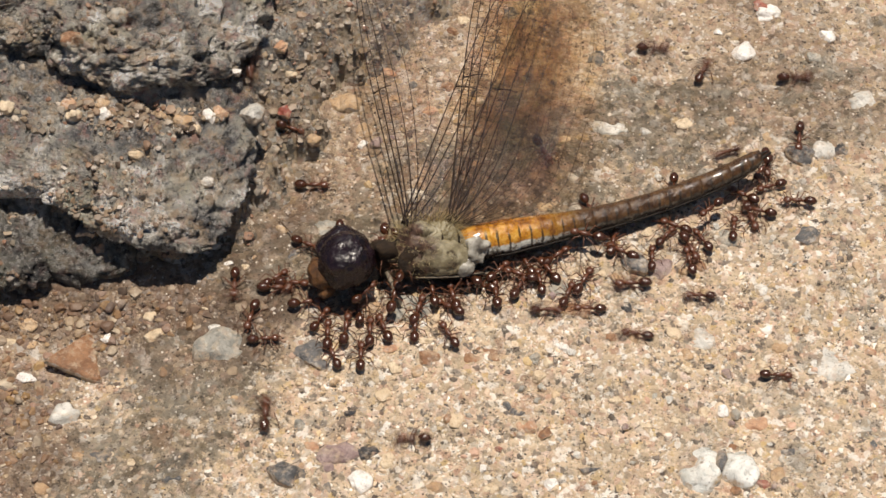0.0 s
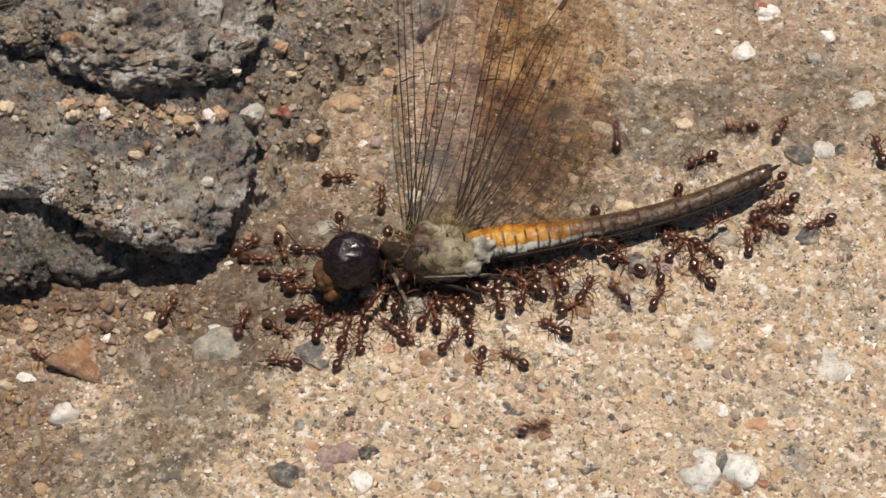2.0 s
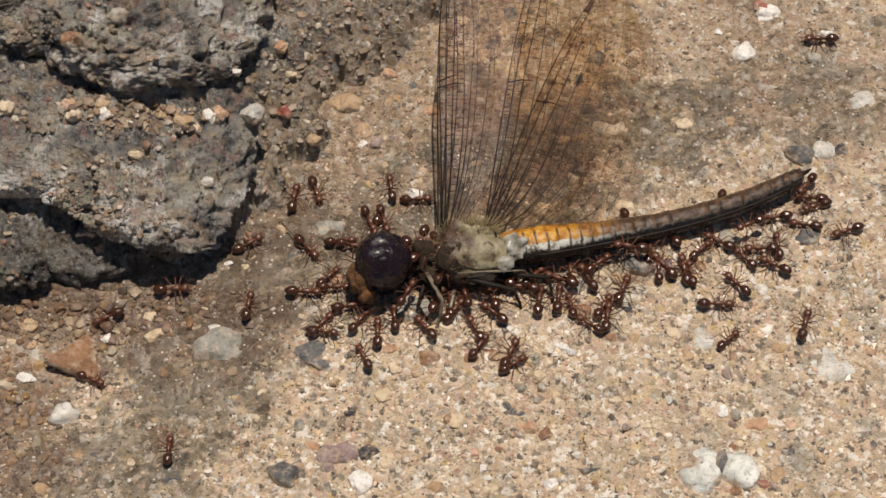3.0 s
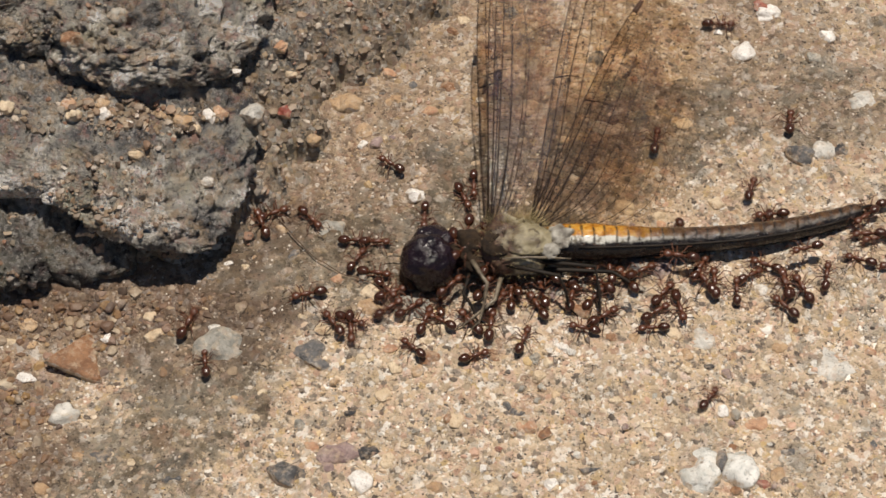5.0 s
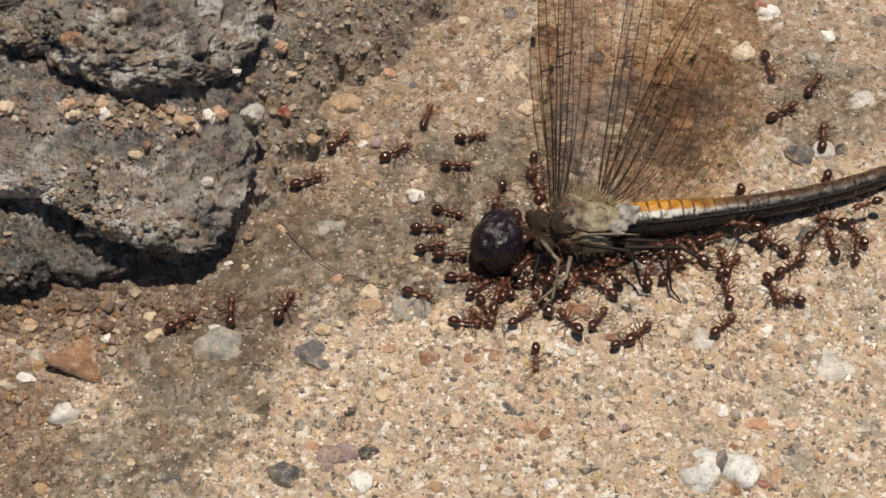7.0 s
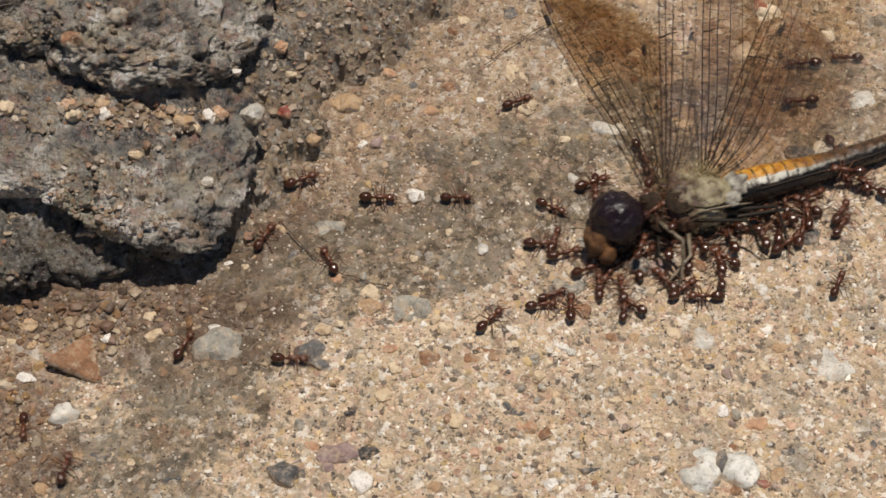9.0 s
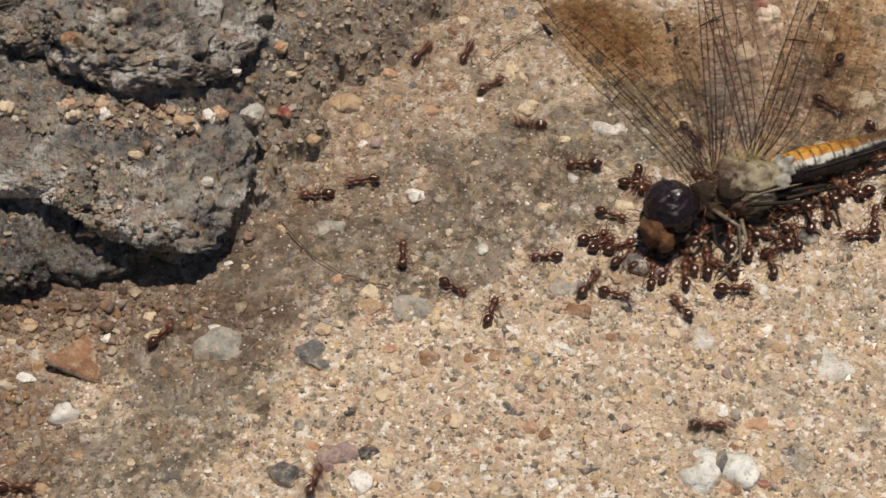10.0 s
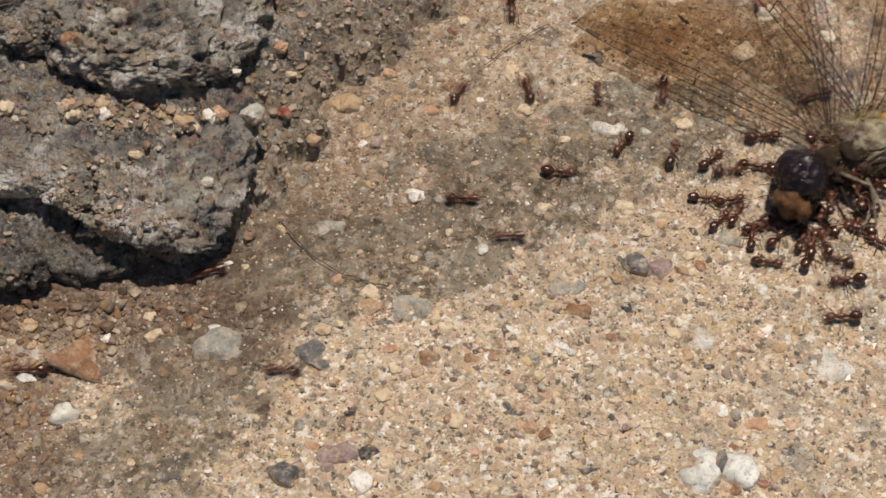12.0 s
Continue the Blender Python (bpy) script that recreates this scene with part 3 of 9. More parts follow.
def build_grains():
    rng = np.random.default_rng(5)
    for name, count, lo, hi, sub, label in (("sand_grains", 42000, 0.08, 0.3, 1, "fine mixed tan and grey sand grains lying on the ground"),
                                            ("gravel_grains", 7500, 0.2, 0.6, 2, "small rounded gravel grains bedded in the sandy ground")):
        x, y = rng.uniform(-43, 43, count), rng.uniform(-28, 34, count)
        m = slab_mask(x, y)
        p = np.stack([x, y, np.zeros_like(x)], 1)
        patch = 0.5 + 0.5 * np.clip(1.7 * fbm(p * 0.12, 3, 77), -1, 1)
        corner = smooth(-22, -32, x) * smooth(2, -6, y)
        keep = rng.uniform(0, 1, count) < (1 - 0.4 * smooth(-2, 14, y) * smooth(-2, 10, x)) * (1 - 0.66 * m) * (0.45 + 0.55 * patch) * (bank_h(x, y) < 0.6) * (1 - 0.25 * loam_mask(x, y)) + 0.2 * corner
        x, y = x[keep], y[keep]
        r = lo + (hi - lo) * rng.uniform(0, 1, len(x)) ** 2.6
        z = ground_h(x, y) + r * rng.uniform(-0.85, -0.3, len(x))
        ob = new(name, grains_mesh(name, np.stack([x, y, z], 1), r, GRAIN, sub, 8 + sub))
        tagged(ob, label, "sand", kind="stuff")


def coarse_gravel():
    """Rounded coloured gravel heaped in the brown hollow before the boulder."""
    rng = np.random.default_rng(19)
    x, y = rng.uniform(-43, -17, 1500), rng.uniform(-28, -4.5, 1500)
    keep = loam_mask(x, y) * (1 - 0.6 * slab_mask(x, y)) > rng.uniform(0.2, 1.1, 1500)
    x, y = x[keep], y[keep]
    r = 0.26 + 0.5 * rng.uniform(0, 1, len(x)) ** 2.4
    me = grains_mesh("coarse_gravel", np.stack([x, y, ground_h(x, y) + r * rng.uniform(-0.45, 0.15, len(x))], 1), r, GRAVEL, 2, 29)
    tagged(new("coarse_gravel", me), "coarse tan, ochre and pink gravel in brown soil", "gravel", kind="stuff")


ROCK_POINTS = []


def ledge_z(x, y):
    """Height of the boulder's top over the plan, in millimetres."""
    q = np.concatenate(ROCK_POINTS)
    near = np.hypot(q[:, 0] - x, q[:, 1] - y) < 0.45
    return float(q[near, 2].max()) - 0.1


# boulder: slabs of one weathered rock over a sloping mass, with grit caught on its ledges
def crag(outline, base, slope, up, down, sub, seed, rough, dip, tuck, crisp):
    """A slab of rock: its outline in plan round a middle, the height of its rim there, how the rim climbs with y and x, and how far
    top and underside bulge from it; dip: how it falls off past an x; tuck: how far the underside draws in. Millimetres."""
    v, f = ICO[sub]
    cx, cy = np.mean([q[0] for q in outline]), np.mean([q[1] for q in outline])
    angle = np.array([math.atan2(b - cy, a - cx) for a, b in outline])
    reach = np.array([math.hypot(a - cx, b - cy) for a, b in outline])
    order = np.argsort(angle)
    angle, reach = angle[order], reach[order]
    turn = np.arctan2(v[:, 1], v[:, 0])
    r = np.interp(turn, np.concatenate([angle - 2 * np.pi, angle, angle + 2 * np.pi]), np.tile(reach, 3))
    flat = np.hypot(v[:, 0], v[:, 1])
    out = flat ** 0.8
    under = np.where(v[:, 2] < 0, 1 - tuck * np.abs(v[:, 2]), 1.0)
    x, y = cx + np.cos(turn) * r * out * under, cy + np.sin(turn) * r * out * under
    z = base + slope[1] * (y - cy) + slope[0] * (x - cx) + np.where(v[:, 2] > 0, up, down) * np.sign(v[:, 2]) * np.abs(v[:, 2]) ** crisp
    z = z - dip[1] * np.maximum(x - dip[0], 0) ** 1.3
    q = np.stack([x, y, z], 1)
    d = 1.1 * fbm(q * 0.13, 3, seed) + 0.75 * fbm(q * 0.4, 3, seed + 3) - 0.9 * np.abs(fbm(q * 0.33, 4, seed + 5, 0.6)) + 0.5 * fbm(q * 1.2, 4, seed + 9, 0.65)
    d = d - 0.55 * np.exp(-(fbm(q * 0.17, 4, seed + 13, 0.65) / 0.05) ** 2) - 0.9 * smooth(0.35, 0.8, fbm(q * 0.8, 2, seed + 17))
    n = np.stack([np.cos(turn) * flat, np.sin(turn) * flat, v[:, 2] * 1.2], 1)
    n /= np.linalg.norm(n, axis=1, keepdims=True)
    return q + n * (d * rough)[:, None], f


def bank_mesh():
    xs, ys = np.arange(-64, 16, 0.24), np.arange(-9, 62, 0.24)
    gx, gy = np.meshgrid(xs, ys)
    x, y = gx.ravel(), gy.ravel()
    p = np.stack([x, y, np.zeros_like(x)], 1)
    z = bank_h(x, y)
    z = z + smooth(0, 2, z) * (0.6 * fbm(p * 0.5, 3, 61, 0.55) + 0.16 * np.abs(fbm(p * 1.6, 2, 63)))
    nx, ny = len(xs), len(ys)
    i = (np.arange(ny - 1)[:, None] * nx + np.arange(nx - 1)[None]).ravel()
    faces = np.stack([i, i + 1, i + 1 + nx, i + nx], 1)
    faces = faces[z[faces].max(1) > -2.5]
    used, back = np.unique(faces, return_inverse=True)
    return np.stack([x, y, z], 1)[used], back.reshape(faces.shape)


# outlines in plan of the boulder's slabs
UPPER = [(-56, 14), (-48, 12.0), (-42, 13), (-39.6, 17.5), (-37.4, 13), (-34, 10.2), (-28, 9.6), (-22.5, 11.0), (-19.5, 14), (-16.5, 20), (-18, 30), (-26, 40), (-42, 42), (-56, 36)]
MIDDLE = [(-58, 5), (-46, 2.0), (-37.5, 1.5), (-34, -0.4), (-29.5, -2.4), (-24.6, -3.6), (-21.8, -3.2), (-20.2, -0.6), (-18.8, 2.6), (-18, 7), (-18, 12.5), (-24, 14.5), (-36, 15), (-50, 14.5)]
LOWER = [(-56, -2), (-50, -4.0), (-43, -4.4), (-36.5, -4.0), (-29.5, -3.4), (-28.5, -1.0), (-31, 3), (-40, 4.5), (-50, 4.6)]


def build_boulder():
    rock = tagged(new("boulder"), "weathered dark grey boulder with cracks and gritty ledges", "rock")
    rng = np.random.default_rng(12)
    spots, sizes = [], []
    q, f = bank_mesh()
    bank = sheet_from("bank", q * MM, f, BANK)
    drift = bank.attributes.new("drift", "FLOAT", "POINT")
    drift.data.foreach_set("value", smooth(8.5, 0.0, inside_foot(q[:, 0], q[:, 1])).astype(np.float32))
    part("bank", bank, BANK, rock, "gritty brown sloping flank of the boulder")
    good = np.nonzero((q[:, 0] > -46) & (q[:, 1] < 40) & (bank_h(q[:, 0], q[:, 1]) > 0.3))[0]
    size = 0.1 + 0.5 * rng.uniform(0, 1, 15000) ** 4
    spots.append(q[rng.choice(good, 15000)] - size[:, None] * np.array([0, 0, 0.35]))
    sizes.append(size)
    ROCK_POINTS.append(q)
    for name, outline, base, slope, up, down, sub, seed, rough, material, grit, label, dip, tuck, crisp in (
            ("upper_slab", UPPER, 13.5, (-0.02, 0.1), 3.0, 4.0, 7, 31, 0.75, ROCK, 900, "rounded grey upper bulge", (-26, 0.24), 0.4, 0.75),
            ("middle_slab", MIDDLE, 7.9, (-0.03, 0.32), 1.3, 2.6, 7, 41, 0.62, ROCK, 1700, "broad grey slab overhanging a dark hollow", (-25, 0.24), 0.25, 0.6),
            ("lower_block", LOWER, 3.3, (-0.1, 0.5), 1.5, 3.4, 6, 53, 0.7, ROCK_SHADED, 160, "undercut dark grey lower block, its shade put into the colour", (-30, 0.0), 0.3, 0.5)):
        q, f = crag(outline, base, slope, up, down, sub, seed, rough, dip, tuck, crisp)
        ROCK_POINTS.append(q)
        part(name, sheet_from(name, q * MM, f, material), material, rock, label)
        top = base + slope[1] * (q[:, 1] - np.mean([a[1] for a in outline]))
        good = np.nonzero((q[:, 2] > top + 0.5 * up) & (q[:, 0] > -46) & (q[:, 1] < 36))[0]
        pick = rng.choice(good, grit)
        pick = pick[fbm(q[pick] * 0.3, 3, 83) > rng.uniform(-0.7, 0.4, grit)]
        spots.append(q[pick])
        sizes.append(0.09 + 0.4 * rng.uniform(0, 1, len(pick)) ** 4)
    shelf = ROCK_POINTS[2]
    shelf = shelf[(shelf[:, 1] > 6.2) & (shelf[:, 1] < 9.8) & (shelf[:, 0] > -44) & (shelf[:, 2] > 8.2)]
    spots.append(shelf[rng.choice(len(shelf), 420)])
    sizes.append(0.12 + 0.5 * rng.uniform(0, 1, 420) ** 2.2)
    part("grit", grains_mesh("grit", np.concatenate(spots), np.concatenate(sizes), GRIT, 1, 4), GRIT, rock, "tan, red and grey grit stuck to the rock")["kind"] = "stuff"


# single stones, bedded in the ground
STONE_WORDS = {"white": "white quartz", "milky": "milky white", "pale": "pale grey", "cream": "cream", "tan": "tan", "orange": "orange-brown", "brown": "dark brown", "red": "dark red",
               "mauve": "mauve", "grey": "dull grey", "dark": "dark blue-grey", "black": "black"}
count_stones = [0]


def pebble(x, y, wide, tone, deep=0.75, tall=0.5, turn=0.0, lift=0.12, angular=0.0, base=None):
    """A stone of that width, in millimetres, bedded in the ground at x, y."""
    count_stones[0] += 1
    k = count_stones[0]
    r = wide / 2
    q, f = blob((r, r * deep, r * tall), (0, 0, 0), 4, 0.3 * r, 0.9 / r, k, power=0.85 + angular)
    rng = np.random.default_rng(k)
    for _ in range(6):
        cut = rng.normal(0, 1, 3)
        cut /= np.linalg.norm(cut)
        reach = np.abs(q @ cut).max() * rng.uniform(0.6, 0.85)
        q = q - np.maximum(q @ cut - reach, 0)[:, None] * cut * 0.9
    q = q + (0.035 * fbm(q * 2.4, 2, k) + 0.05 * r * fbm(q * 3 / r, 2, k + 5))[:, None] * q / r
    me = sheet_from("pebble", q * MM, f, STONES[tone])
    ob = new("pebble", me)
    z = (gh(x, y) if base is None else ledge_z(x, y) if base == "ledge" else base) + r * tall * (lift - (0.42 if base is None else 0.4))
    ob.matrix_basis = pose(x * MM, y * MM, z * MM, 0, 0, turn)
    where = "bedded in the sandy ground" if base is None else "caught on the boulder's ledge"
    size = "tiny" if wide < 1.3 else "small" if wide < 2.8 else "large"
    return tagged(ob, f"{size} {STONE_WORDS[tone]} stone {where}", "stone", "stones in the ground")


def flake(x, y, wide, tone, turn):
    """A flat three-cornered chip of stone, tilted on the ground."""
    r = wide / 2
    q, f = blob((1, 1, 1), (0, 0, 0), 4, 0)
    a = np.arctan2(q[:, 1], q[:, 0])
    k = 0.5 / np.cos((a % (2 * np.pi / 3)) - np.pi / 3) * 1.5
    q = np.stack([q[:, 0] * r * k, q[:, 1] * r * 0.95 * k, np.sign(q[:, 2]) * np.abs(q[:, 2]) ** 0.5 * r * 0.28], 1)
    q = q + (0.12 * fbm(q * 0.9, 3, 91))[:, None] * np.array([1, 1, 1.0])
    ob = new("stone_chip", sheet_from("stone_chip", q * MM, f, STONES[tone]))
    ob.matrix_basis = pose(x * MM, y * MM, (gh(x, y) + 0.32) * MM, -9, 6, turn)
    return tagged(ob, "three-cornered flat brown stone chip lying on gravel", "stone", "stones in the ground")


def fibre(*points):
    """A thin plant fibre lying over the grains."""
    path = []
    for (ax, ay), (bx, by) in zip(points, points[1:]):
        for k in range(6):
            x, y = ax + (bx - ax) * k / 6, ay + (by - ay) * k / 6
            path.append((x * MM, y * MM, (gh(x, y) + 0.42 + 0.12 * math.sin(x * 2.1)) * MM))
    v, f = tubes([path], [[0.05 * MM] * len(path)], 4)
    return tagged(new("plant_fibre", mesh_from("plant_fibre", v, f, FIBRE)), "thin dark curved plant fibre on the ground", "fibre")


def scatter_stones():
    """Unplaced small stones of many tones, on shared meshes."""
    rng = np.random.default_rng(77)
    tones = ["tan", "cream", "grey", "cream", "pale", "cream", "mauve", "cream", "brown", "tan", "grey", "dark"]
    forms = []
    for k in range(24):
        first = pebble(0, 0, 1.0, tones[k % 12], deep=rng.uniform(0.6, 1.0), tall=rng.uniform(0.45, 0.7))
        forms.append((first, tones[k % 12]))
    for k in range(190):
        first, tone = forms[k % 24]
        x, y = rng.uniform(-41, 41), rng.uniform(-27, 30)
        if float(bank_h(x, y)[0]) > -0.4 or (k >= 24 and slab_mask(np.array([x]), np.array([y]))[0] > 0.6 and rng.uniform() < 0.6):
            x, y = rng.uniform(-8, 41), rng.uniform(-27, 2)
        size = 0.5 + 1.2 * rng.uniform() ** 2.4
        m = pose(x * MM, y * MM, (gh(x, y) - 0.06 * size) * MM, rng.uniform(-15, 15), rng.uniform(-15, 15), rng.uniform(0, 360))
        if k < 24:
            first.matrix_basis = m @ Matrix.Diagonal((size, size, size, 1))
            tagged(first, f"tiny {STONE_WORDS[tone]} stone bedded in the sandy ground")
        else:
            ob = copy_thing(first, m)
            ob.scale = (size, size, size)


build_ground()
build_grains()
coarse_gravel()
build_boulder()
scatter_stones()

pebble(22.8, -23.8, 4.3, "milky", deep=1.15, tall=0.6, turn=10, lift=-0.1, angular=0.15)
pebble(26.1, -24.0, 3.8, "milky", deep=1.15, tall=0.58, turn=-10, lift=-0.1, angular=0.15)
# no stone of its own: dark sliver added for the shaded cleft between the lobes
pebble(24.5, -23.4, 1.25, "dark", deep=1.9, tall=0.5, turn=-14, lift=3.1)
pebble(35.7, -12.5, 6.57, "pale", deep=0.75, tall=0.42, turn=8, lift=-0.25)
pebble(35.1, 11.1, 4.04, "dark", deep=0.7, tall=0.5, turn=0, lift=0.2)
pebble(37.2, 11.7, 3.38, "pale", deep=0.6, tall=0.5, turn=10, lift=0)
pebble(39.1, 12.0, 1.92, "black", deep=0.8, tall=0.5, turn=0, lift=0.2)
pebble(-7.1, -25.1, 2.50, "white", deep=0.9, tall=0.6, turn=0, lift=0.25)
pebble(-34.3, -17.3, 3.53, "pale", deep=0.8, tall=0.6, turn=-10, lift=0.3)
pebble(-38.2, -13.3, 1.68, "white", deep=0.7, tall=0.6, turn=0, lift=0.3)
pebble(-31.3, -9.2, 1.00, "white", deep=0.9, tall=0.7, turn=0, lift=0.3)
pebble(-2.7, 5.9, 2.3, "white", deep=0.45, tall=0.5, turn=0, lift=0.3)
pebble(-20.2, -2.1, 0.75, "white", deep=0.9, tall=0.8, turn=0, lift=0.3)
pebble(-10.7, 2.2, 3.78, "grey", deep=0.7, tall=0.3, turn=-20, lift=-0.35)
pebble(-3.1, -6.7, 3.99, "grey", deep=0.8, tall=0.35, turn=0, lift=-0.3)
pebble(-11.5, -11.9, 4.05, "dark", deep=0.8, tall=0.3, turn=20, lift=-0.2)
pebble(-20.4, -11.3, 5.84, "grey", deep=0.6, tall=0.3, turn=10, lift=-0.35)
pebble(-6.8, -21.8, 2.32, "black", deep=0.75, tall=0.5, turn=0, lift=0.15)
pebble(-9.6, -22.2, 3.63, "mauve", deep=0.5, tall=0.4, turn=12, lift=0.1)
pebble(-5.0, -22.7, 1.91, "cream", deep=0.8, tall=0.5, turn=0, lift=0.2)
pebble(-10.2, -23.7, 1.36, "mauve", deep=0.9, tall=0.6, turn=0, lift=0.3)
pebble(-13.7, -24.6, 3.71, "dark", deep=0.7, tall=0.35, turn=-15, lift=0.05)
pebble(18.5, -1.9, 2.94, "dark", deep=0.8, tall=0.6, turn=0, lift=0.3, angular=-0.2)
pebble(11.6, -4.3, 4.14, "grey", deep=0.55, tall=0.35, turn=10, lift=-0.15)
pebble(12.6, -7.2, 3.26, "brown", deep=0.5, tall=0.35, turn=-10, lift=0.2, angular=-0.2)
pebble(23.7, -10.1, 3.04, "pale", deep=0.8, tall=0.3, turn=0, lift=-0.2)
pebble(17.5, 4.8, 2.18, "cream", deep=0.8, tall=0.5, turn=0, lift=0.2, angular=-0.2)
pebble(20.5, 3.6, 2.72, "cream", deep=0.6, tall=0.4, turn=0, lift=0.1)
pebble(9.8, 4.7, 1.96, "cream", deep=0.6, tall=0.4, turn=0, lift=0.1)
pebble(12.1, 12.6, 1.50, "cream", deep=0.7, tall=0.5, turn=0, lift=0.2)
pebble(8.5, 17.2, 1.92, "cream", deep=0.9, tall=0.5, turn=0, lift=0.2)
pebble(3.7, 17.9, 0.96, "white", deep=0.9, tall=0.6, turn=0, lift=0.3)
pebble(16.8, 14.1, 3.59, "pale", deep=0.5, tall=0.35, turn=0, lift=0)
pebble(7.1, 21.4, 2.74, "cream", deep=0.9, tall=0.4, turn=0, lift=0)
pebble(15.8, 23.5, 4.26, "dark", deep=0.6, tall=0.25, turn=0, lift=-0.3)
pebble(30.5, 24.6, 2.33, "white", deep=0.9, tall=0.6, turn=30, lift=0.3)
pebble(33.4, 29.6, 2.96, "white", deep=0.8, tall=0.5, turn=0, lift=0.2)
pebble(32.7, 30.3, 1.78, "red", deep=0.9, tall=0.5, turn=0, lift=0.3)
pebble(28.2, 26.8, 1.17, "white", deep=0.8, tall=0.6, turn=0, lift=0.2)
pebble(39.2, 26.7, 1.59, "white", deep=1, tall=0.6, turn=0, lift=0.3)
pebble(-7.9, 12.0, 1.06, "white", deep=1.2, tall=0.7, turn=0, lift=0.3)
pebble(-7.6, 13.8, 1.68, "tan", deep=0.9, tall=0.5, turn=0, lift=0.2)
pebble(25.2, -17.6, 1.34, "white", deep=0.8, tall=0.6, turn=0, lift=0.3)
pebble(20.9, -18.7, 1.13, "cream", deep=0.9, tall=0.5, turn=0, lift=0.2)
pebble(7.3, -19.7, 2.13, "orange", deep=0.7, tall=0.5, turn=0, lift=0.1)
pebble(5.0, -21.9, 0.96, "red", deep=0.8, tall=0.7, turn=0, lift=0.3)
pebble(6.6, -18.3, 1.83, "dark", deep=0.5, tall=0.4, turn=0, lift=0.1)
pebble(29.2, -13.1, 1.57, "cream", deep=0.8, tall=0.5, turn=0, lift=0.2)
pebble(10.9, -11.3, 1.77, "white", deep=0.7, tall=0.4, turn=0, lift=0.1)
pebble(0.3, -9.2, 1.57, "cream", deep=0.9, tall=0.5, turn=0, lift=0.2)
pebble(-9.6, -8.7, 0.99, "cream", deep=0.8, tall=0.6, turn=0, lift=0.3)
pebble(-6.8, -6.7, 2.42, "tan", deep=0.8, tall=0.35, turn=0, lift=0)
pebble(12.9, -23.7, 3.62, "dark", deep=0.3, tall=0.3, turn=5, lift=0.1)
pebble(3.6, -23.5, 0.85, "white", deep=0.9, tall=0.6, turn=0, lift=0.3)
pebble(9.5, -25.3, 1.30, "white", deep=0.9, tall=0.6, turn=0, lift=0.3)
pebble(-1.5, -12.5, 2.17, "brown", deep=0.7, tall=0.4, turn=0, lift=0.1)
pebble(3.8, -11.8, 4.66, "brown", deep=0.5, tall=0.22, turn=0, lift=-0.1)
pebble(34.8, 1.2, 2.84, "dark", deep=0.8, tall=0.4, turn=20, lift=0)
pebble(-35.4, -25.3, 1.83, "tan", deep=0.9, tall=0.5, turn=0, lift=0.2)
pebble(-32.6, -22.0, 1.13, "tan", deep=0.8, tall=0.5, turn=0, lift=0.2)
pebble(-26.8, -9.2, 2.11, "cream", deep=0.7, tall=0.5, turn=20, lift=0.2)
pebble(-38.2, -9.8, 1.38, "tan", deep=0.9, tall=0.5, turn=0, lift=0.2)
pebble(-40.1, -9.5, 1.49, "cream", deep=0.8, tall=0.5, turn=0, lift=0.2)
pebble(-38.7, -7.6, 2.14, "tan", deep=0.8, tall=0.4, turn=0, lift=0.1)
pebble(-30.5, -22.0, 2.55, "dark", deep=0.7, tall=0.3, turn=0, lift=-0.1)
pebble(-8.3, -18.1, 1.12, "black", deep=0.6, tall=0.6, turn=0, lift=0.3)
pebble(-1.8, -8.7, 0.78, "white", deep=1.1, tall=0.7, turn=0, lift=0.3)
pebble(-10.0, -3.6, 1.17, "orange", deep=0.9, tall=0.6, turn=0, lift=0.2)
pebble(27.0, 1.5, 2.39, "grey", deep=0.7, tall=0.4, turn=0, lift=0.1)
pebble(37.6, 23.8, 1.75, "grey", deep=0.7, tall=0.4, turn=0, lift=0.1)
pebble(41.8, 18.0, 2.88, "pale", deep=1, tall=0.35, turn=0, lift=0)
pebble(20.3, -2.2, 2.68, "mauve", deep=0.8, tall=0.4, turn=0, lift=0.05)
pebble(18.7, -16.4, 3.08, "grey", deep=0.5, tall=0.25, turn=0, lift=-0.2)
pebble(28.1, -25.4, 1.31, "red", deep=0.7, tall=0.5, turn=0, lift=0.2)
pebble(30.6, -22.0, 2.04, "dark", deep=0.4, tall=0.4, turn=0, lift=0.1)
pebble(39.2, -11.3, 1.38, "orange", deep=0.7, tall=0.5, turn=0, lift=0.2)
pebble(24.3, -13.1, 1.04, "black", deep=0.7, tall=0.5, turn=0, lift=0.2)
pebble(-4.9, -11.3, 1.35, "orange", deep=0.8, tall=0.4, turn=0, lift=0.1)
pebble(-4.3, -13.4, 1.55, "cream", deep=0.8, tall=0.4, turn=0, lift=0.1)
pebble(17.1, -6.7, 1.16, "black", deep=0.9, tall=0.4, turn=0, lift=0.1)
pebble(22.2, -13.4, 1.25, "cream", deep=0.7, tall=0.5, turn=0, lift=0.2)
pebble(15.6, -17.0, 1.33, "cream", deep=0.8, tall=0.5, turn=0, lift=0.2)
pebble(-11.8, -21.4, 1.52, "orange", deep=0.8, tall=0.4, turn=0, lift=0.1)
pebble(-0.7, -25.4, 1.50, "tan", deep=0.8, tall=0.5, turn=0, lift=0.2)
pebble(4.3, -25.5, 1.40, "cream", deep=0.9, tall=0.5, turn=0, lift=0.2)
pebble(18.0, -19.4, 1.22, "cream", deep=0.7, tall=0.5, turn=0, lift=0.2)
pebble(-18.6, -16.6, 1.23, "tan", deep=0.6, tall=0.4, turn=0, lift=0)
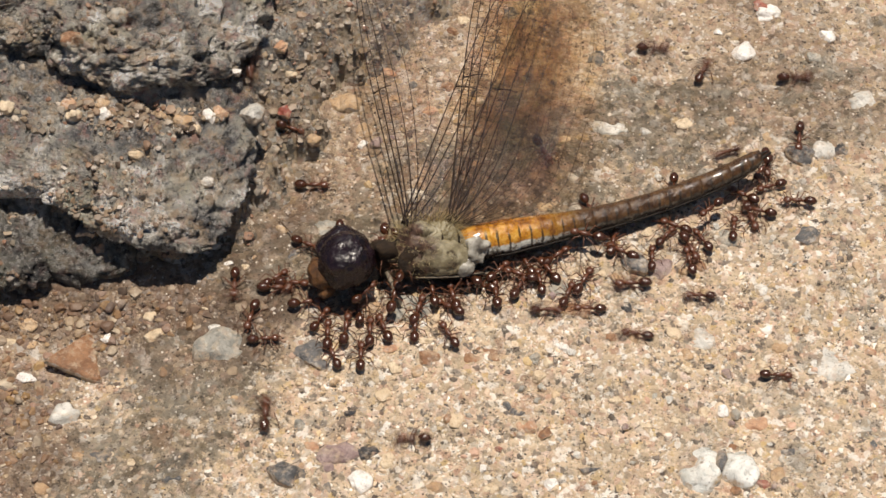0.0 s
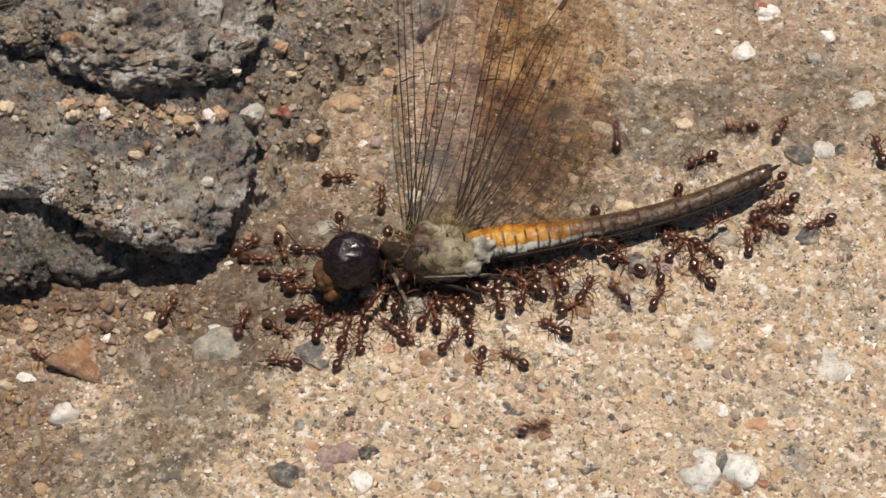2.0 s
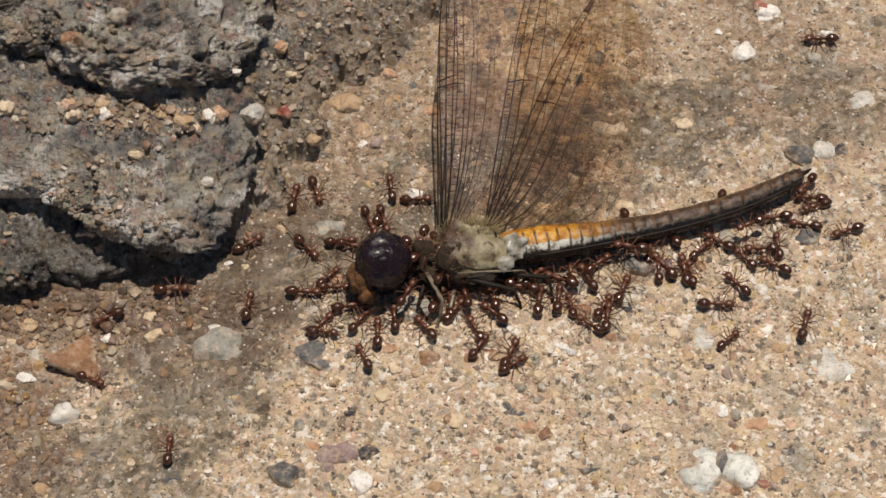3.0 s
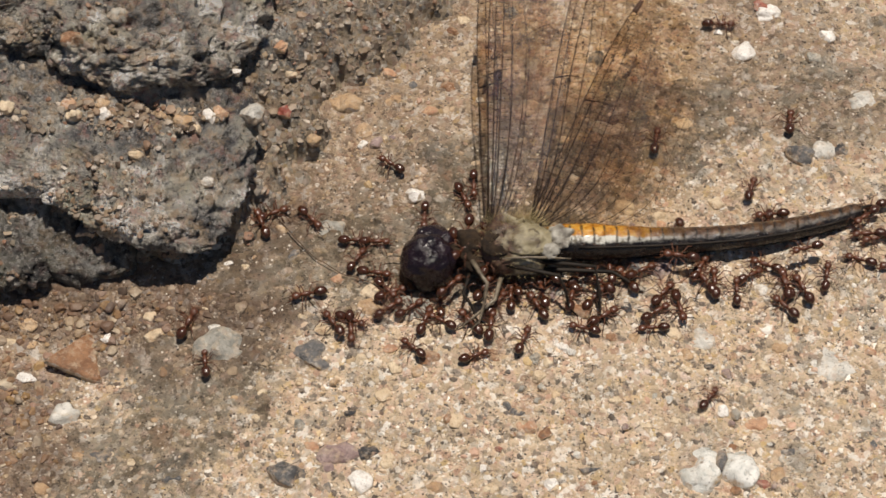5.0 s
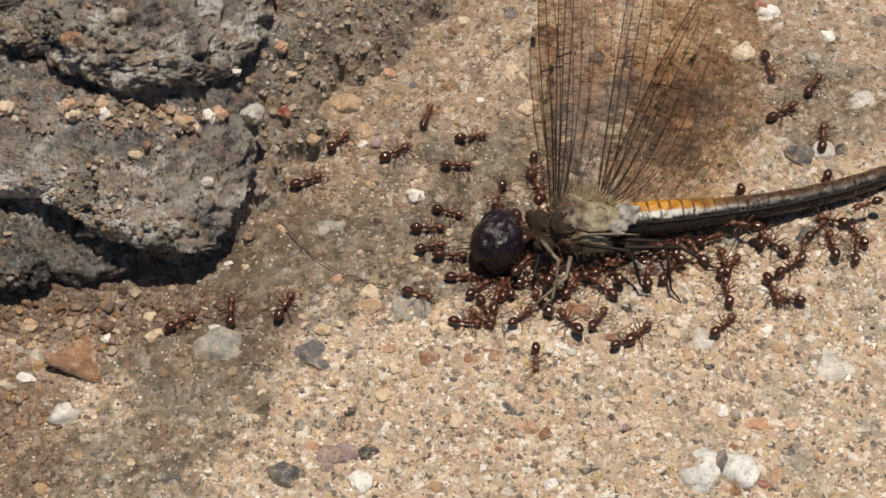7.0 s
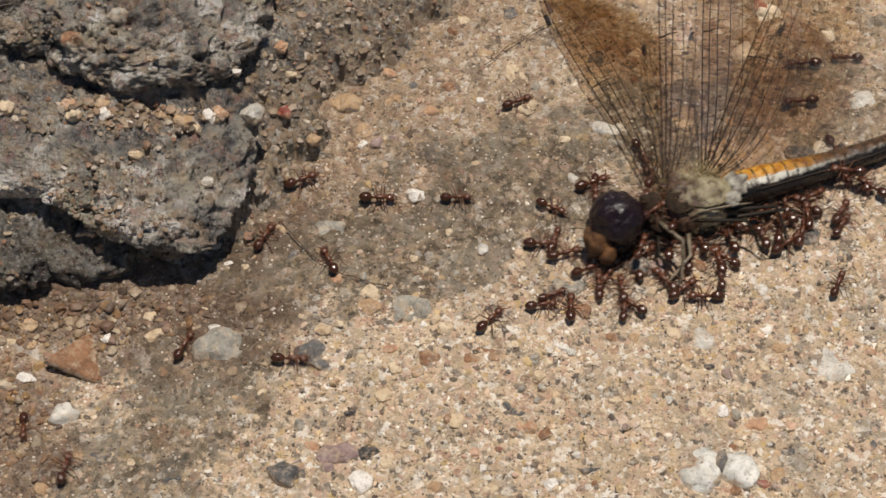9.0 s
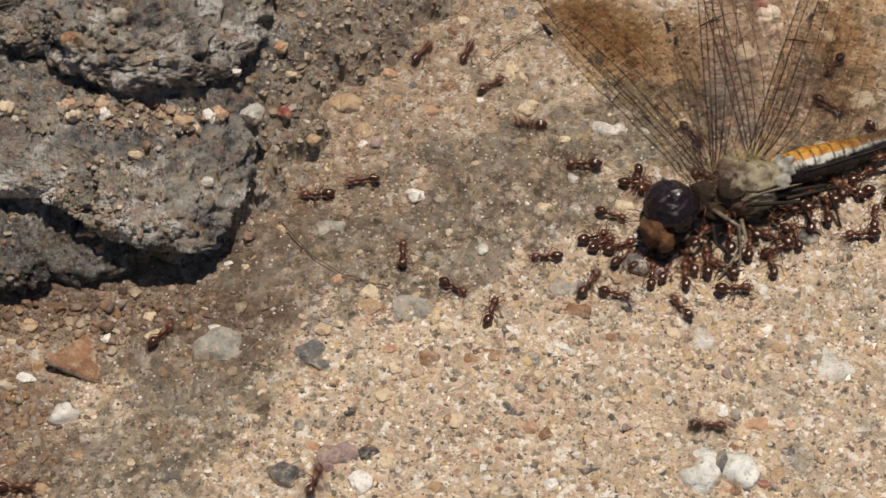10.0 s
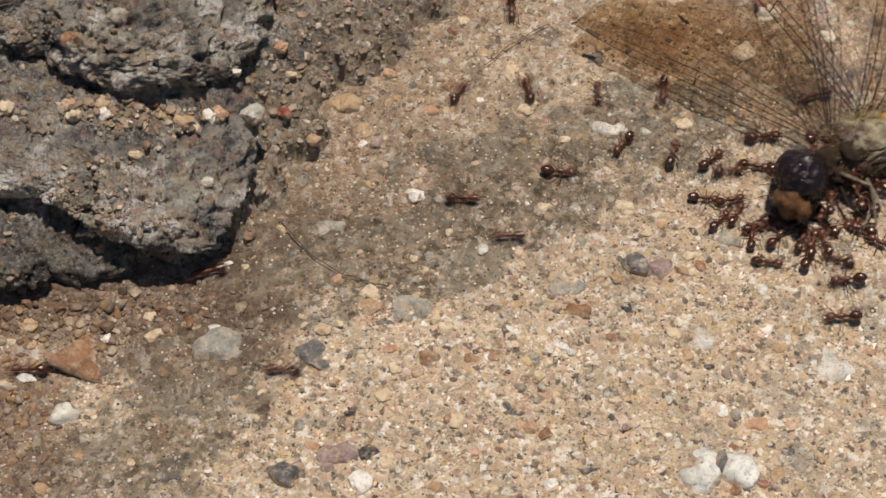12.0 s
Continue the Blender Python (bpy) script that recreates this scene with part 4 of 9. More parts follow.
pebble(-16.3, -16.1, 1.03, "cream", deep=0.9, tall=0.5, turn=0, lift=0.1)
pebble(-27.7, -22.8, 1.12, "cream", deep=0.8, tall=0.5, turn=0, lift=0.2)
pebble(-24.1, -24.7, 2.32, "dark", deep=0.4, tall=0.3, turn=0, lift=0)
pebble(-9.8, 17.2, 3.39, "tan", deep=0.8, tall=0.4, turn=0, lift=0.1)
pebble(-4.7, 18.0, 1.47, "tan", deep=0.8, tall=0.5, turn=0, lift=0.2)
pebble(-3.1, 20.1, 1.14, "dark", deep=0.9, tall=0.5, turn=0, lift=0.2)
pebble(-1.3, 16.5, 1.91, "orange", deep=0.7, tall=0.4, turn=0, lift=0.1)
pebble(-5.4, 21.6, 1.60, "orange", deep=0.8, tall=0.5, turn=0, lift=0.2)
pebble(4.4, 24.6, 1.50, "tan", deep=0.8, tall=0.5, turn=0, lift=0.1)
pebble(6.8, 29.9, 1.99, "dark", deep=0.8, tall=0.4, turn=0, lift=0.1)
pebble(2.1, 29.1, 1.75, "cream", deep=0.8, tall=0.4, turn=0, lift=0.1)
pebble(20.8, 2.7, 1.30, "orange", deep=0.8, tall=0.5, turn=0, lift=0.2)
pebble(14.7, -3.2, 1.28, "cream", deep=0.8, tall=0.5, turn=0, lift=0.2)
pebble(23.8, 15.1, 2.26, "cream", deep=0.6, tall=0.4, turn=30, lift=0.2)
pebble(30.9, -10.7, 1.47, "tan", deep=0.8, tall=0.5, turn=0, lift=0.2)
pebble(27.2, -15.5, 1.35, "cream", deep=0.8, tall=0.5, turn=0, lift=0.2)
pebble(28.2, -18.8, 2.26, "orange", deep=0.7, tall=0.3, turn=0, lift=0)
pebble(17.5, -10.1, 1.25, "tan", deep=0.8, tall=0.5, turn=0, lift=0.2)
flake(-33.6, -11.4, 4.7, "brown", -48)
fibre((-15.7, 3.2), (-14.2, 1.0), (-11.9, -1.6), (-9.2, -3.3), (-6.6, -4.3), (-4.7, -5.0))
fibre((4.2, 22.5), (6.7, 25.2), (9.0, 27.0), (11.3, 28.5))
pebble(-34.3, 8.0, 1.5, "cream", deep=0.85, tall=0.75, lift=0.1, base="ledge")
pebble(-31.6, 8.1, 1.35, "white", deep=0.85, tall=0.75, lift=0.1, base="ledge")
pebble(-34.8, 9.0, 1.6, "orange", deep=0.85, tall=0.75, lift=0.1, base="ledge")
pebble(-31.7, 9.1, 1.35, "tan", deep=0.85, tall=0.75, lift=0.1, base="ledge")
pebble(-24.3, 8.3, 2.3, "tan", deep=0.85, tall=0.75, lift=0.1, base="ledge")
pebble(-22.0, 9.4, 1.5, "white", deep=0.85, tall=0.75, lift=0.1, base="ledge")
pebble(-21.1, 9.9, 1.7, "orange", deep=0.85, tall=0.75, lift=0.1, base="ledge")
pebble(-18.1, 10.3, 2.3, "pale", deep=0.85, tall=0.75, lift=0.1, base="ledge")
pebble(-29.2, 7.3, 1.0, "white", deep=0.85, tall=0.75, lift=0.1, base="ledge")
pebble(-28.5, 4.1, 1.5, "cream", deep=0.85, tall=0.75, lift=0.1, base="ledge")
pebble(-19.4, 12.9, 0.9, "white", deep=0.85, tall=0.75, lift=0.1, base="ledge")
pebble(-14.9, 17.3, 1.2, "cream", deep=0.85, tall=0.75, lift=0.1, base="ledge")
pebble(-15.8, 19.3, 1.4, "orange", deep=0.85, tall=0.75, lift=0.1, base="ledge")
pebble(-34.5, 13.0, 1.8, "brown", deep=0.85, tall=0.75, lift=0.1, base="ledge")
pebble(-40.5, 8.1, 1.5, "cream", deep=0.85, tall=0.75, lift=0.1, base="ledge")
pebble(-22.0, 3.0, 1.2, "pale", deep=0.85, tall=0.75, lift=0.1, base="ledge")
pebble(-30.4, 16.0, 1.9, "grey", deep=0.85, tall=0.75, lift=0.1, base="ledge")
pebble(-17.6, 10.3, 1.1, "white", deep=0.85, tall=0.75, lift=0.1, base="ledge")
pebble(-15.3, 13.3, 1.6, "red", deep=0.85, tall=0.75, lift=0.1, base="ledge")
pebble(-26.3, 8.5, 1.1, "tan", deep=0.85, tall=0.75, lift=0.1, base="ledge")
pebble(-23.2, 7.8, 1.2, "cream", deep=0.85, tall=0.75, lift=0.1, base="ledge")
pebble(-12.5, 11.2, 1.3, "tan", deep=0.85, tall=0.75, lift=0.1, base="ledge")
pebble(-32.5, -1.6, 1.8, "orange", deep=0.85, tall=0.75, lift=0.3, base=2.2)
pebble(-33.3, -0.5, 2.0, "dark", deep=0.85, tall=0.75, lift=0.3, base=3.6, angular=-0.25)


# dragonfly: x runs from head to tail, z is dorsal, origin where the abdomen joins the thorax
def bm_mesh(name, q, f, material):
    return sheet_from(name, np.asarray(q) * MM, np.asarray(f), material)


def tube_mesh(name, paths, radii, material, sides=5):
    v, f = tubes(paths, radii, sides)
    return mesh_from(name, np.array(v) * MM, f, material)


def loft(rings, sides=20):
    """Quads round a row of rings: (x, z, half width, half height)."""
    a = np.linspace(0, 2 * np.pi, sides, endpoint=False)
    q = np.concatenate([np.stack([np.full(sides, x), w * np.cos(a), z + h * np.sin(a)], 1) for x, z, w, h in rings])
    f = []
    for i in range(len(rings) - 1):
        for k in range(sides):
            f.append((i * sides + k, i * sides + (k + 1) % sides, (i + 1) * sides + (k + 1) % sides, (i + 1) * sides + k))
    return q, np.array(f)


def abdomen_ring(x, grow=0.0):
    s = x / 28.5
    r = float(np.interp(x, [-2.4, -1.0, 2.0, 5, 9, 14, 20, 25, 28, 29], [1.2, 1.65, 1.8, 1.6, 1.35, 1.18, 1.1, 1.05, 0.95, 0.6]))
    return (x * 0.99, 3.4 * abs(s) ** 3, r * 0.9 + grow, r + grow)


def build_abdomen(fly):
    q, f = loft([abdomen_ring(x, -0.12) for x in np.linspace(-2.4, 28.4, 64)])
    abdomen = part("abdomen", bm_mesh("abdomen", q, f, ABDOMEN), ABDOMEN, fly, "slender curved abdomen, orange-backed with a glossy black belly")
    cuts = [-2.2, 0.6, 3.4, 7.2, 11.0, 14.8, 18.6, 22.2, 25.2, 27.2, 28.6]
    for i in range(10):
        xs = np.linspace(cuts[i], cuts[i + 1] + 0.12, 9)
        rings = []
        for j, x in enumerate(xs):
            flare = 0.05 * (j / 8) ** 3 + 0.02 * math.sin(j * 1.3 + i)
            rings.append(abdomen_ring(x, flare))
        last = rings[-1]
        rings.append((last[0] + 0.02, last[1], last[2] - 0.14, last[3] - 0.14))
        q, f = loft(rings)
        part("segment", bm_mesh("segment", q, f, ABDOMEN), ABDOMEN, abdomen)
    for side in (-1, 1):
        part("clasper", tube_mesh("clasper", [[(27.6, side * 0.4, 3.1), (28.6, side * 0.55, 3.6), (29.5, side * 0.4, 3.9)]], [[0.26, 0.2, 0.08]], BLACK_LEG), BLACK_LEG, abdomen, "dark tail clasper")
    ridge, rad = [], []
    for side in (-1, 1):
        ridge.append([(x * 0.99, side * (abdomen_ring(x)[2] * 0.72), abdomen_ring(x)[1] - abdomen_ring(x)[3] * 0.72) for x in np.linspace(1, 27, 24)])
        rad.append([0.12] * 24)
    part("belly_keel", tube_mesh("belly_keel", ridge, rad, BLACK_LEG), BLACK_LEG, abdomen, "black ridges along the belly")
    return abdomen


def build_head(fly):
    q, f = blob((1.6, 1.9, 2.0), (-12.6, 0, -0.1), 4, 0.15, 0.8, 3)
    head = part("head", bm_mesh("head", q, f, EYE), EYE, fly, "large dark rounded head")
    for side in (-1, 1):
        q, f = blob((2.6, 2.15, 2.7), (-13.0, side * 1.25, 0.25), 6, 0.24, 0.7, 5 + side)
        part("eye", bm_mesh("eye", q, f, EYE), EYE, head, "glossy dark plum compound eye")
    q, f = blob((1.2, 1.7, 1.6), (-15.3, 0, -1.0), 4, 0.3, 0.9, 9)
    part("face", bm_mesh("face", q, f, FACE), FACE, head, "amber-brown face")
    q, f = blob((0.9, 1.2, 0.8), (-14.9, 0, -2.4), 4, 0.2, 1.2, 11)
    part("jaw", bm_mesh("jaw", q, f, FACE), FACE, head, "brown mouthparts")
    q, f = blob((0.35, 0.5, 0.25), (-15.2, -1.1, 0.0), 2, 0.05, 2, 12)
    part("brow", bm_mesh("brow", q, f, PALE), PALE, head, "pale spot before the eye")
    for side in (-1, 1):
        part("antenna", tube_mesh("antenna", [[(-15, side * 0.6, 0.6), (-16.2, side * 1.0, 1.4), (-17.2, side * 1.2, 1.7)]], [[0.07, 0.05, 0.02]], BLACK_LEG, 4), BLACK_LEG, head)
    return head


def build_thorax(fly):
    q, f = blob((3.9, 2.35, 2.75), (-4.9, 0, -0.1), 6, 0.22, 0.6, 17, 0.95)
    q[:, 2] += 0.16 * np.sin(q[:, 0] * 1.9 + q[:, 2] * 0.8)
    thorax = part("thorax", bm_mesh("thorax", q, f, THORAX), THORAX, fly, "olive-beige hairy thorax with dark seams")
    rng = np.random.default_rng(31)
    pts, rad = [], []
    for v in rng.choice(len(q), 1700):
        o = q[v]
        d = o - np.array([-4.9, 0, 0.0])
        if d[2] < -0.8 and rng.uniform() < 0.8:
            continue
        d = d / np.linalg.norm(d) + rng.normal(0, 0.35, 3)
        long = 0.5 + 0.55 * float(smooth(0.5, 1.8, o[2]))
        pts.append([tuple(o), tuple(o + d * 0.55 * long), tuple(o + d * long + np.array([0.2, 0, 0]))])
        rad.append([0.018, 0.013, 0.004])
    part("hair", tube_mesh("hair", pts, rad, FUZZ, 3), FUZZ, thorax, "fine pale hair")["kind"] = "stuff"
    for side in (-1, 1):
        q, f = blob((1.3, 0.45, 1.3), (-0.9, side * 1.5, -0.3), 4, 0.35, 1.1, 23 + side)
        part("pale_plate", bm_mesh("pale_plate", q, f, PALE), PALE, thorax, "whitish plate at the abdomen's base")
        q, f = blob((2.4, 0.5, 1.7), (-3.9, side * 2.0, -0.6), 4, 0.2, 1.0, 27 + side)
        part("side_plate", bm_mesh("side_plate", q, f, THORAX), THORAX, thorax)
    for side in (-1, 1):
        q, f = blob((0.85, 0.5, 1.05), (-1.9, side * 1.75, -1.7), 4, 0.22, 1.3, 61 + side)
        part("hind_lobe", bm_mesh("hind_lobe", q, f, PALE), PALE, thorax, "pale grey lobe at the thorax's hind corner")
        part("flank_stripe", tube_mesh("flank_stripe", [[(-6.6, side * 1.7, -2.1), (-4.6, side * 1.9, -2.3), (-2.4, side * 1.8, -2.5), (-0.2, side * 1.3, -2.6)]], [[0.06, 0.12, 0.13, 0.06]], PALE_LEG, 6), PALE_LEG, thorax, "pale brown stripe along the flank")
        q, f = blob((1.3, 0.4, 1.5), (-6.8, side * 1.8, -0.4), 4, 0.25, 1.1, 67 + side)
        part("fore_plate", bm_mesh("fore_plate", q, f, FORE), FORE, thorax, "dark brown mottled fore plate")
    for side in (-1, 1):
        for x0, x1 in ((-6.6, -5.6), (-4.8, -3.9), (-3.0, -2.3)):
            path = []
            for k in range(9):
                a = -0.9 + 2.0 * k / 8
                x = x0 + (x1 - x0) * k / 8
                r = math.sqrt(max(0.05, 1 - ((x + 4.9) / 3.9) ** 2))
                path.append((x + 0.15 * math.sin(3 * a), side * 2.37 * r * math.cos(a), 2.77 * r * math.sin(a) - 0.1))
            part("seam", tube_mesh("seam", [path], [[0.05, 0.1, 0.13, 0.12, 0.14, 0.11, 0.12, 0.1, 0.05]], FORE, 5), FORE, thorax, "dark seam between the thorax plates")
    for side in (-1, 1):
        q, f = blob((1.3, 0.8, 0.7), (-5.6, side * 1.0, 2.1), 4, 0.2, 0.9, 37 + side)
        part("wing_root", bm_mesh("wing_root", q, f, THORAX), THORAX, thorax, "knobbly wing root")
    q, f = blob((2.0, 1.5, 1.75), (-8.6, 0, -0.1), 4, 0.75, 1.0, 33)
    part("prothorax", bm_mesh("prothorax", q, f, FORE), FORE, thorax, "dark narrow fore thorax")
    q, f = blob((1.0, 0.6, 0.6), (-10.6, 0, 0.2), 2, 0.1, 1.0, 35)
    part("neck", bm_mesh("neck", q, f, FORE), FORE, thorax)


def build_leg(fly, hip, knee, ankle, toe, tone, label):
    hip, knee, ankle, toe = map(Vector, (hip, knee, ankle, toe))
    mid = (knee + ankle) / 2 + Vector((0.15, 0, 0.1))
    me = tube_mesh("leg", [[hip, hip.lerp(knee, 0.5), knee, mid, ankle, toe]], [[0.24, 0.22, 0.19, 0.16, 0.12, 0.06]], tone, 6)
    leg = part("leg", me, tone, fly, label)
    spines, rad = [], []
    for k in range(9):
        o = knee.lerp(ankle, 0.1 + 0.09 * k)
        for s in (-1, 1):
            spines.append([tuple(o), tuple(o + Vector((0.28 * s, 0.1, -0.22)))])
            rad.append([0.03, 0.008])
    part("spines", tube_mesh("spines", spines, rad, BLACK_LEG, 3), BLACK_LEG, leg)


def wing_edges(s, lead, chord, broad):
    x0 = lead * (0.35 + 0.65 * s) + 1.4 * s ** 5
    c = chord * (0.16 + 0.84 * (1 - (1 - min(s / broad, 1)) ** 2) ** 0.8) * (math.sqrt(max(0.0, 1 - ((s - 0.6) / 0.4) ** 2)) if s > 0.6 else 1)
    return x0, x0 + c


def build_wing(fly, name, length, chord, seed, label, film=None, broad=0.6):
    """A wing in its own space: y runs to the tip, x to the trailing edge."""
    rng = np.random.default_rng(seed)
    wing = new(name)
    wing.parent = fly
    nu, nv = 44, 12
    q = []

    def at(s, v):
        a, b = wing_edges(s, -1.1, chord, broad)
        x = a + (b - a) * v
        bow = 0.35 * math.sin(s * 3.0) + 0.10 * math.sin(v * 19) * (1 - v * 0.6) + 0.3 * s * s * math.sin(v * 3 + seed)
        return (x, s * length, bow)
    for i in range(nu + 1):
        for j in range(nv + 1):
            q.append(at(i / nu, j / nv))
    f = [(i * (nv + 1) + j, i * (nv + 1) + j + 1, (i + 1) * (nv + 1) + j + 1, (i + 1) * (nv + 1) + j) for i in range(nu) for j in range(nv)]
    film = film or MEMBRANE
    sheet = bm_mesh("membrane", q, f, film)
    sheet.attributes.new("chord", "FLOAT", "POINT").data.foreach_set("value", np.tile(np.linspace(0, 1, nv + 1), nu + 1).astype(np.float32))
    sheet.attributes.new("span", "FLOAT", "POINT").data.foreach_set("value", np.repeat(np.linspace(0, 1, nu + 1), nv + 1).astype(np.float32))
    part("membrane", sheet, film, wing, "thin brown-tinted wing membrane")
    lines = [0.0, 0.08, 0.17, 0.31, 0.46, 0.68, 1.0] if broad > 0.5 else [0.0, 0.07, 0.16, 0.27, 0.4, 0.53, 0.65, 0.77, 0.89, 1.0]
    paths, rad = [], []
    for k, v in enumerate(lines):
        stop = 1.0 if v in (0.0, 1.0) else rng.uniform(0.8, 0.97)
        wig = rng.uniform(0, 6)
        pts = []
        for i in range(29):
            s = stop * i / 28
            vv = v + (0.022 * math.sin(s * 9 + wig) * s if 0.1 < v < 1 else 0)
            x, y, z = at(s, min(max(vv, 0), 1))
            pts.append((x, y, z + 0.01))
        r0 = 0.009 if v == 1.0 else 0.075 if k < 3 else 0.06 if k < 4 else 0.045 if k < 5 else 0.026
        paths.append(pts)
        rad.append([r0 * (1 - 0.55 * i / 28) for i in range(29)])
    for path, r in zip(paths, rad):
        part("vein", tube_mesh("vein", [path], [r], VEIN, 4), VEIN, wing, "dark lengthwise wing vein")
    paths, rad = [], []
    for k in range(len(lines) - 1):
        s = 0.08
        while s < 0.95:
            a, b = at(s, lines[k]), at(min(1, s + rng.uniform(-0.006, 0.01)), lines[k + 1])
            paths.append([a, b])
            rad.append([0.022, 0.018] if k < 3 else [0.009, 0.007])
            s += rng.uniform(0.018, 0.034) * (1.1 if k < 2 else 1.0)
    part("nodus", tube_mesh("nodus", [[at(0.5, 0.0), at(0.505, 0.06), at(0.515, 0.13), at(0.52, 0.24)]], [[0.07, 0.08, 0.06, 0.04]], VEIN, 5), VEIN, wing, "dark notch halfway along the front edge")
    part("cross_vein_net", tube_mesh("cross_vein_net", paths, rad, VEIN, 3), VEIN, wing, "fine ladder of cross veins")["kind"] = "stuff"
    q = []
    for s in np.linspace(0.885, 0.94, 6):
        for v in (0.0, 0.07):
            for dz in (0.05, -0.05):
                x, y, z = at(s, v)
                q.append((x, y, z + dz))
    f = []
    for i in range(5):
        o = i * 4
        f += [(o, o + 4, o + 6, o + 2), (o + 1, o + 3, o + 7, o + 5), (o, o + 1, o + 5, o + 4), (o + 2, o + 6, o + 7, o + 3)]
    f += [(0, 2, 3, 1), (20, 21, 23, 22)]
    part("wing_spot", bm_mesh("wing_spot", q, f, STIGMA), STIGMA, wing, "dark spot near the wing tip")
    return tagged(wing, label)


def build_dragonfly():
    fly = tagged(new("dragonfly"), "dead dragonfly lying on its side, dragged by ants over the ground", "dragonfly")
    build_thorax(fly)
    head = build_head(fly)
    abdomen = build_abdomen(fly)
    for hip, knee, ankle, toe, tone, label in (
            ((-9.2, -0.6, -1.4), (-8.4, -1.5, -4.4), (-9.3, 0.8, -7.0), (-10.4, 1.6, -7.6), PALE_LEG, "pale folded fore leg"),
            ((-9.2, 0.6, -1.4), (-10.4, 0.4, -4.2), (-9.4, 1.5, -6.4), (-8.4, 1.9, -7.0), BLACK_LEG, "dark folded fore leg"),
            ((-6.4, -0.8, -2.2), (-1.6, -1.4, -4.3), (-0.8, 0.9, -6.6), (0.3, 1.7, -7.4), BLACK_LEG, "dark middle leg"),
            ((-6.4, 0.8, -2.2), (-7.6, 0.3, -5.2), (-10.4, 1.6, -6.6), (-11.4, 2.0, -6.9), PALE_LEG, "pale middle leg"),
            ((-4.2, -0.8, -2.0), (2.0, -1.0, -3.5), (2.0, 1.2, -7.4), (2.8, 1.8, -8.6), BLACK_LEG, "long black stretched hind leg"),
            ((-4.2, 0.8, -2.0), (3.8, 0.5, -3.4), (6.2, 1.5, -5.2), (7.6, 1.9, -5.6), BLACK_LEG, "black bent hind leg")):
        build_leg(fly, hip, knee, ankle, toe, tone, label)
    wings = [build_wing(fly, "forewing", 28.0, 7.6, 1, "clear forewing with dark veins", CLEAR),
             build_wing(fly, "forewing", 28.6, 10.6, 2, "brown-tinted forewing with dark veins, spread aside"),
             build_wing(fly, "hindwing", 27.5, 9.5, 3, "broad smoky-brown hindwing with dark veins", SMOKY, 0.4),
             build_wing(fly, "hindwing", 27.5, 11.0, 4, "broad smoky-brown hindwing with dark veins", SMOKY, 0.3)]
    return fly, head, abdomen, wings


# ants: x runs to the head, z up, origin on the ground under the waist
def build_ant():
    ant = tagged(new("ant"), "small glossy red-brown ant with a dark gaster", "ant", "ants round the dragonfly")

    def put(name, radii, centre, material, seed, label="", power=1.0, sub=None):
        q, f = blob(radii, centre, 2 if sub is None else sub, 0.03, 2.0, seed, power)
        return part(name, bm_mesh(name, q, f, material), material, ant, label)
    put("gaster", (0.7, 0.48, 0.47), (-1.28, 0, 0.76), ANT_GASTER, 1, "shiny dark brown gaster", sub=4)
    put("petiole", (0.17, 0.13, 0.2), (-0.5, 0, 0.66), ANT_BODY, 2)
    put("thorax", (0.66, 0.27, 0.29), (0.14, 0, 0.74), ANT_BODY, 3)
    head = put("head", (0.46, 0.42, 0.32), (1.1, 0, 0.72), ANT_BODY, 4, "red-brown head", sub=2)
    for side in (-1, 1):
        part("mandible", tube_mesh("mandible", [[(1.45, side * 0.2, 0.62), (1.72, side * 0.2, 0.56), (1.84, side * 0.05, 0.54)]], [[0.09, 0.07, 0.03]], ANT_LIMB, 4), ANT_LIMB, head)
        part("antenna", tube_mesh("antenna", [[(1.4, side * 0.16, 0.86), (1.62, side * 0.62, 1.08), (1.9, side * 0.72, 0.92), (2.25, side * 0.6, 0.66)]],
                                  [[0.045, 0.04, 0.04, 0.055]], ANT_LIMB, 4), ANT_LIMB, ant, "elbowed amber antenna")
    for i, (hx, kx, fx) in enumerate(((0.5, 0.95, 1.35), (0.18, 0.15, 0.1), (-0.12, -0.7, -1.3))):
        for side in (-1, 1):
            me = tube_mesh("leg", [[(0, 0, 0), (0.15 * (kx - hx), side * 0.12, -0.05), (kx - hx, side * 0.72, 0.5), (fx - hx, side * 1.12, -0.25), ((fx - hx) * 1.12, side * 1.42, -0.6)]],
                           [[0.08, 0.065, 0.05, 0.034, 0.02]], ANT_LIMB, 5)
            leg = part("leg", me, ANT_LIMB, ant, "thin amber leg")
            leg.matrix_basis = pose(hx * MM, side * 0.2 * MM, 0.6 * MM)
    ant.scale = (0.92, 0.92, 0.92)
    return ant


dragonfly, head, abdomen, wings = build_dragonfly()
first_ant = build_ant()

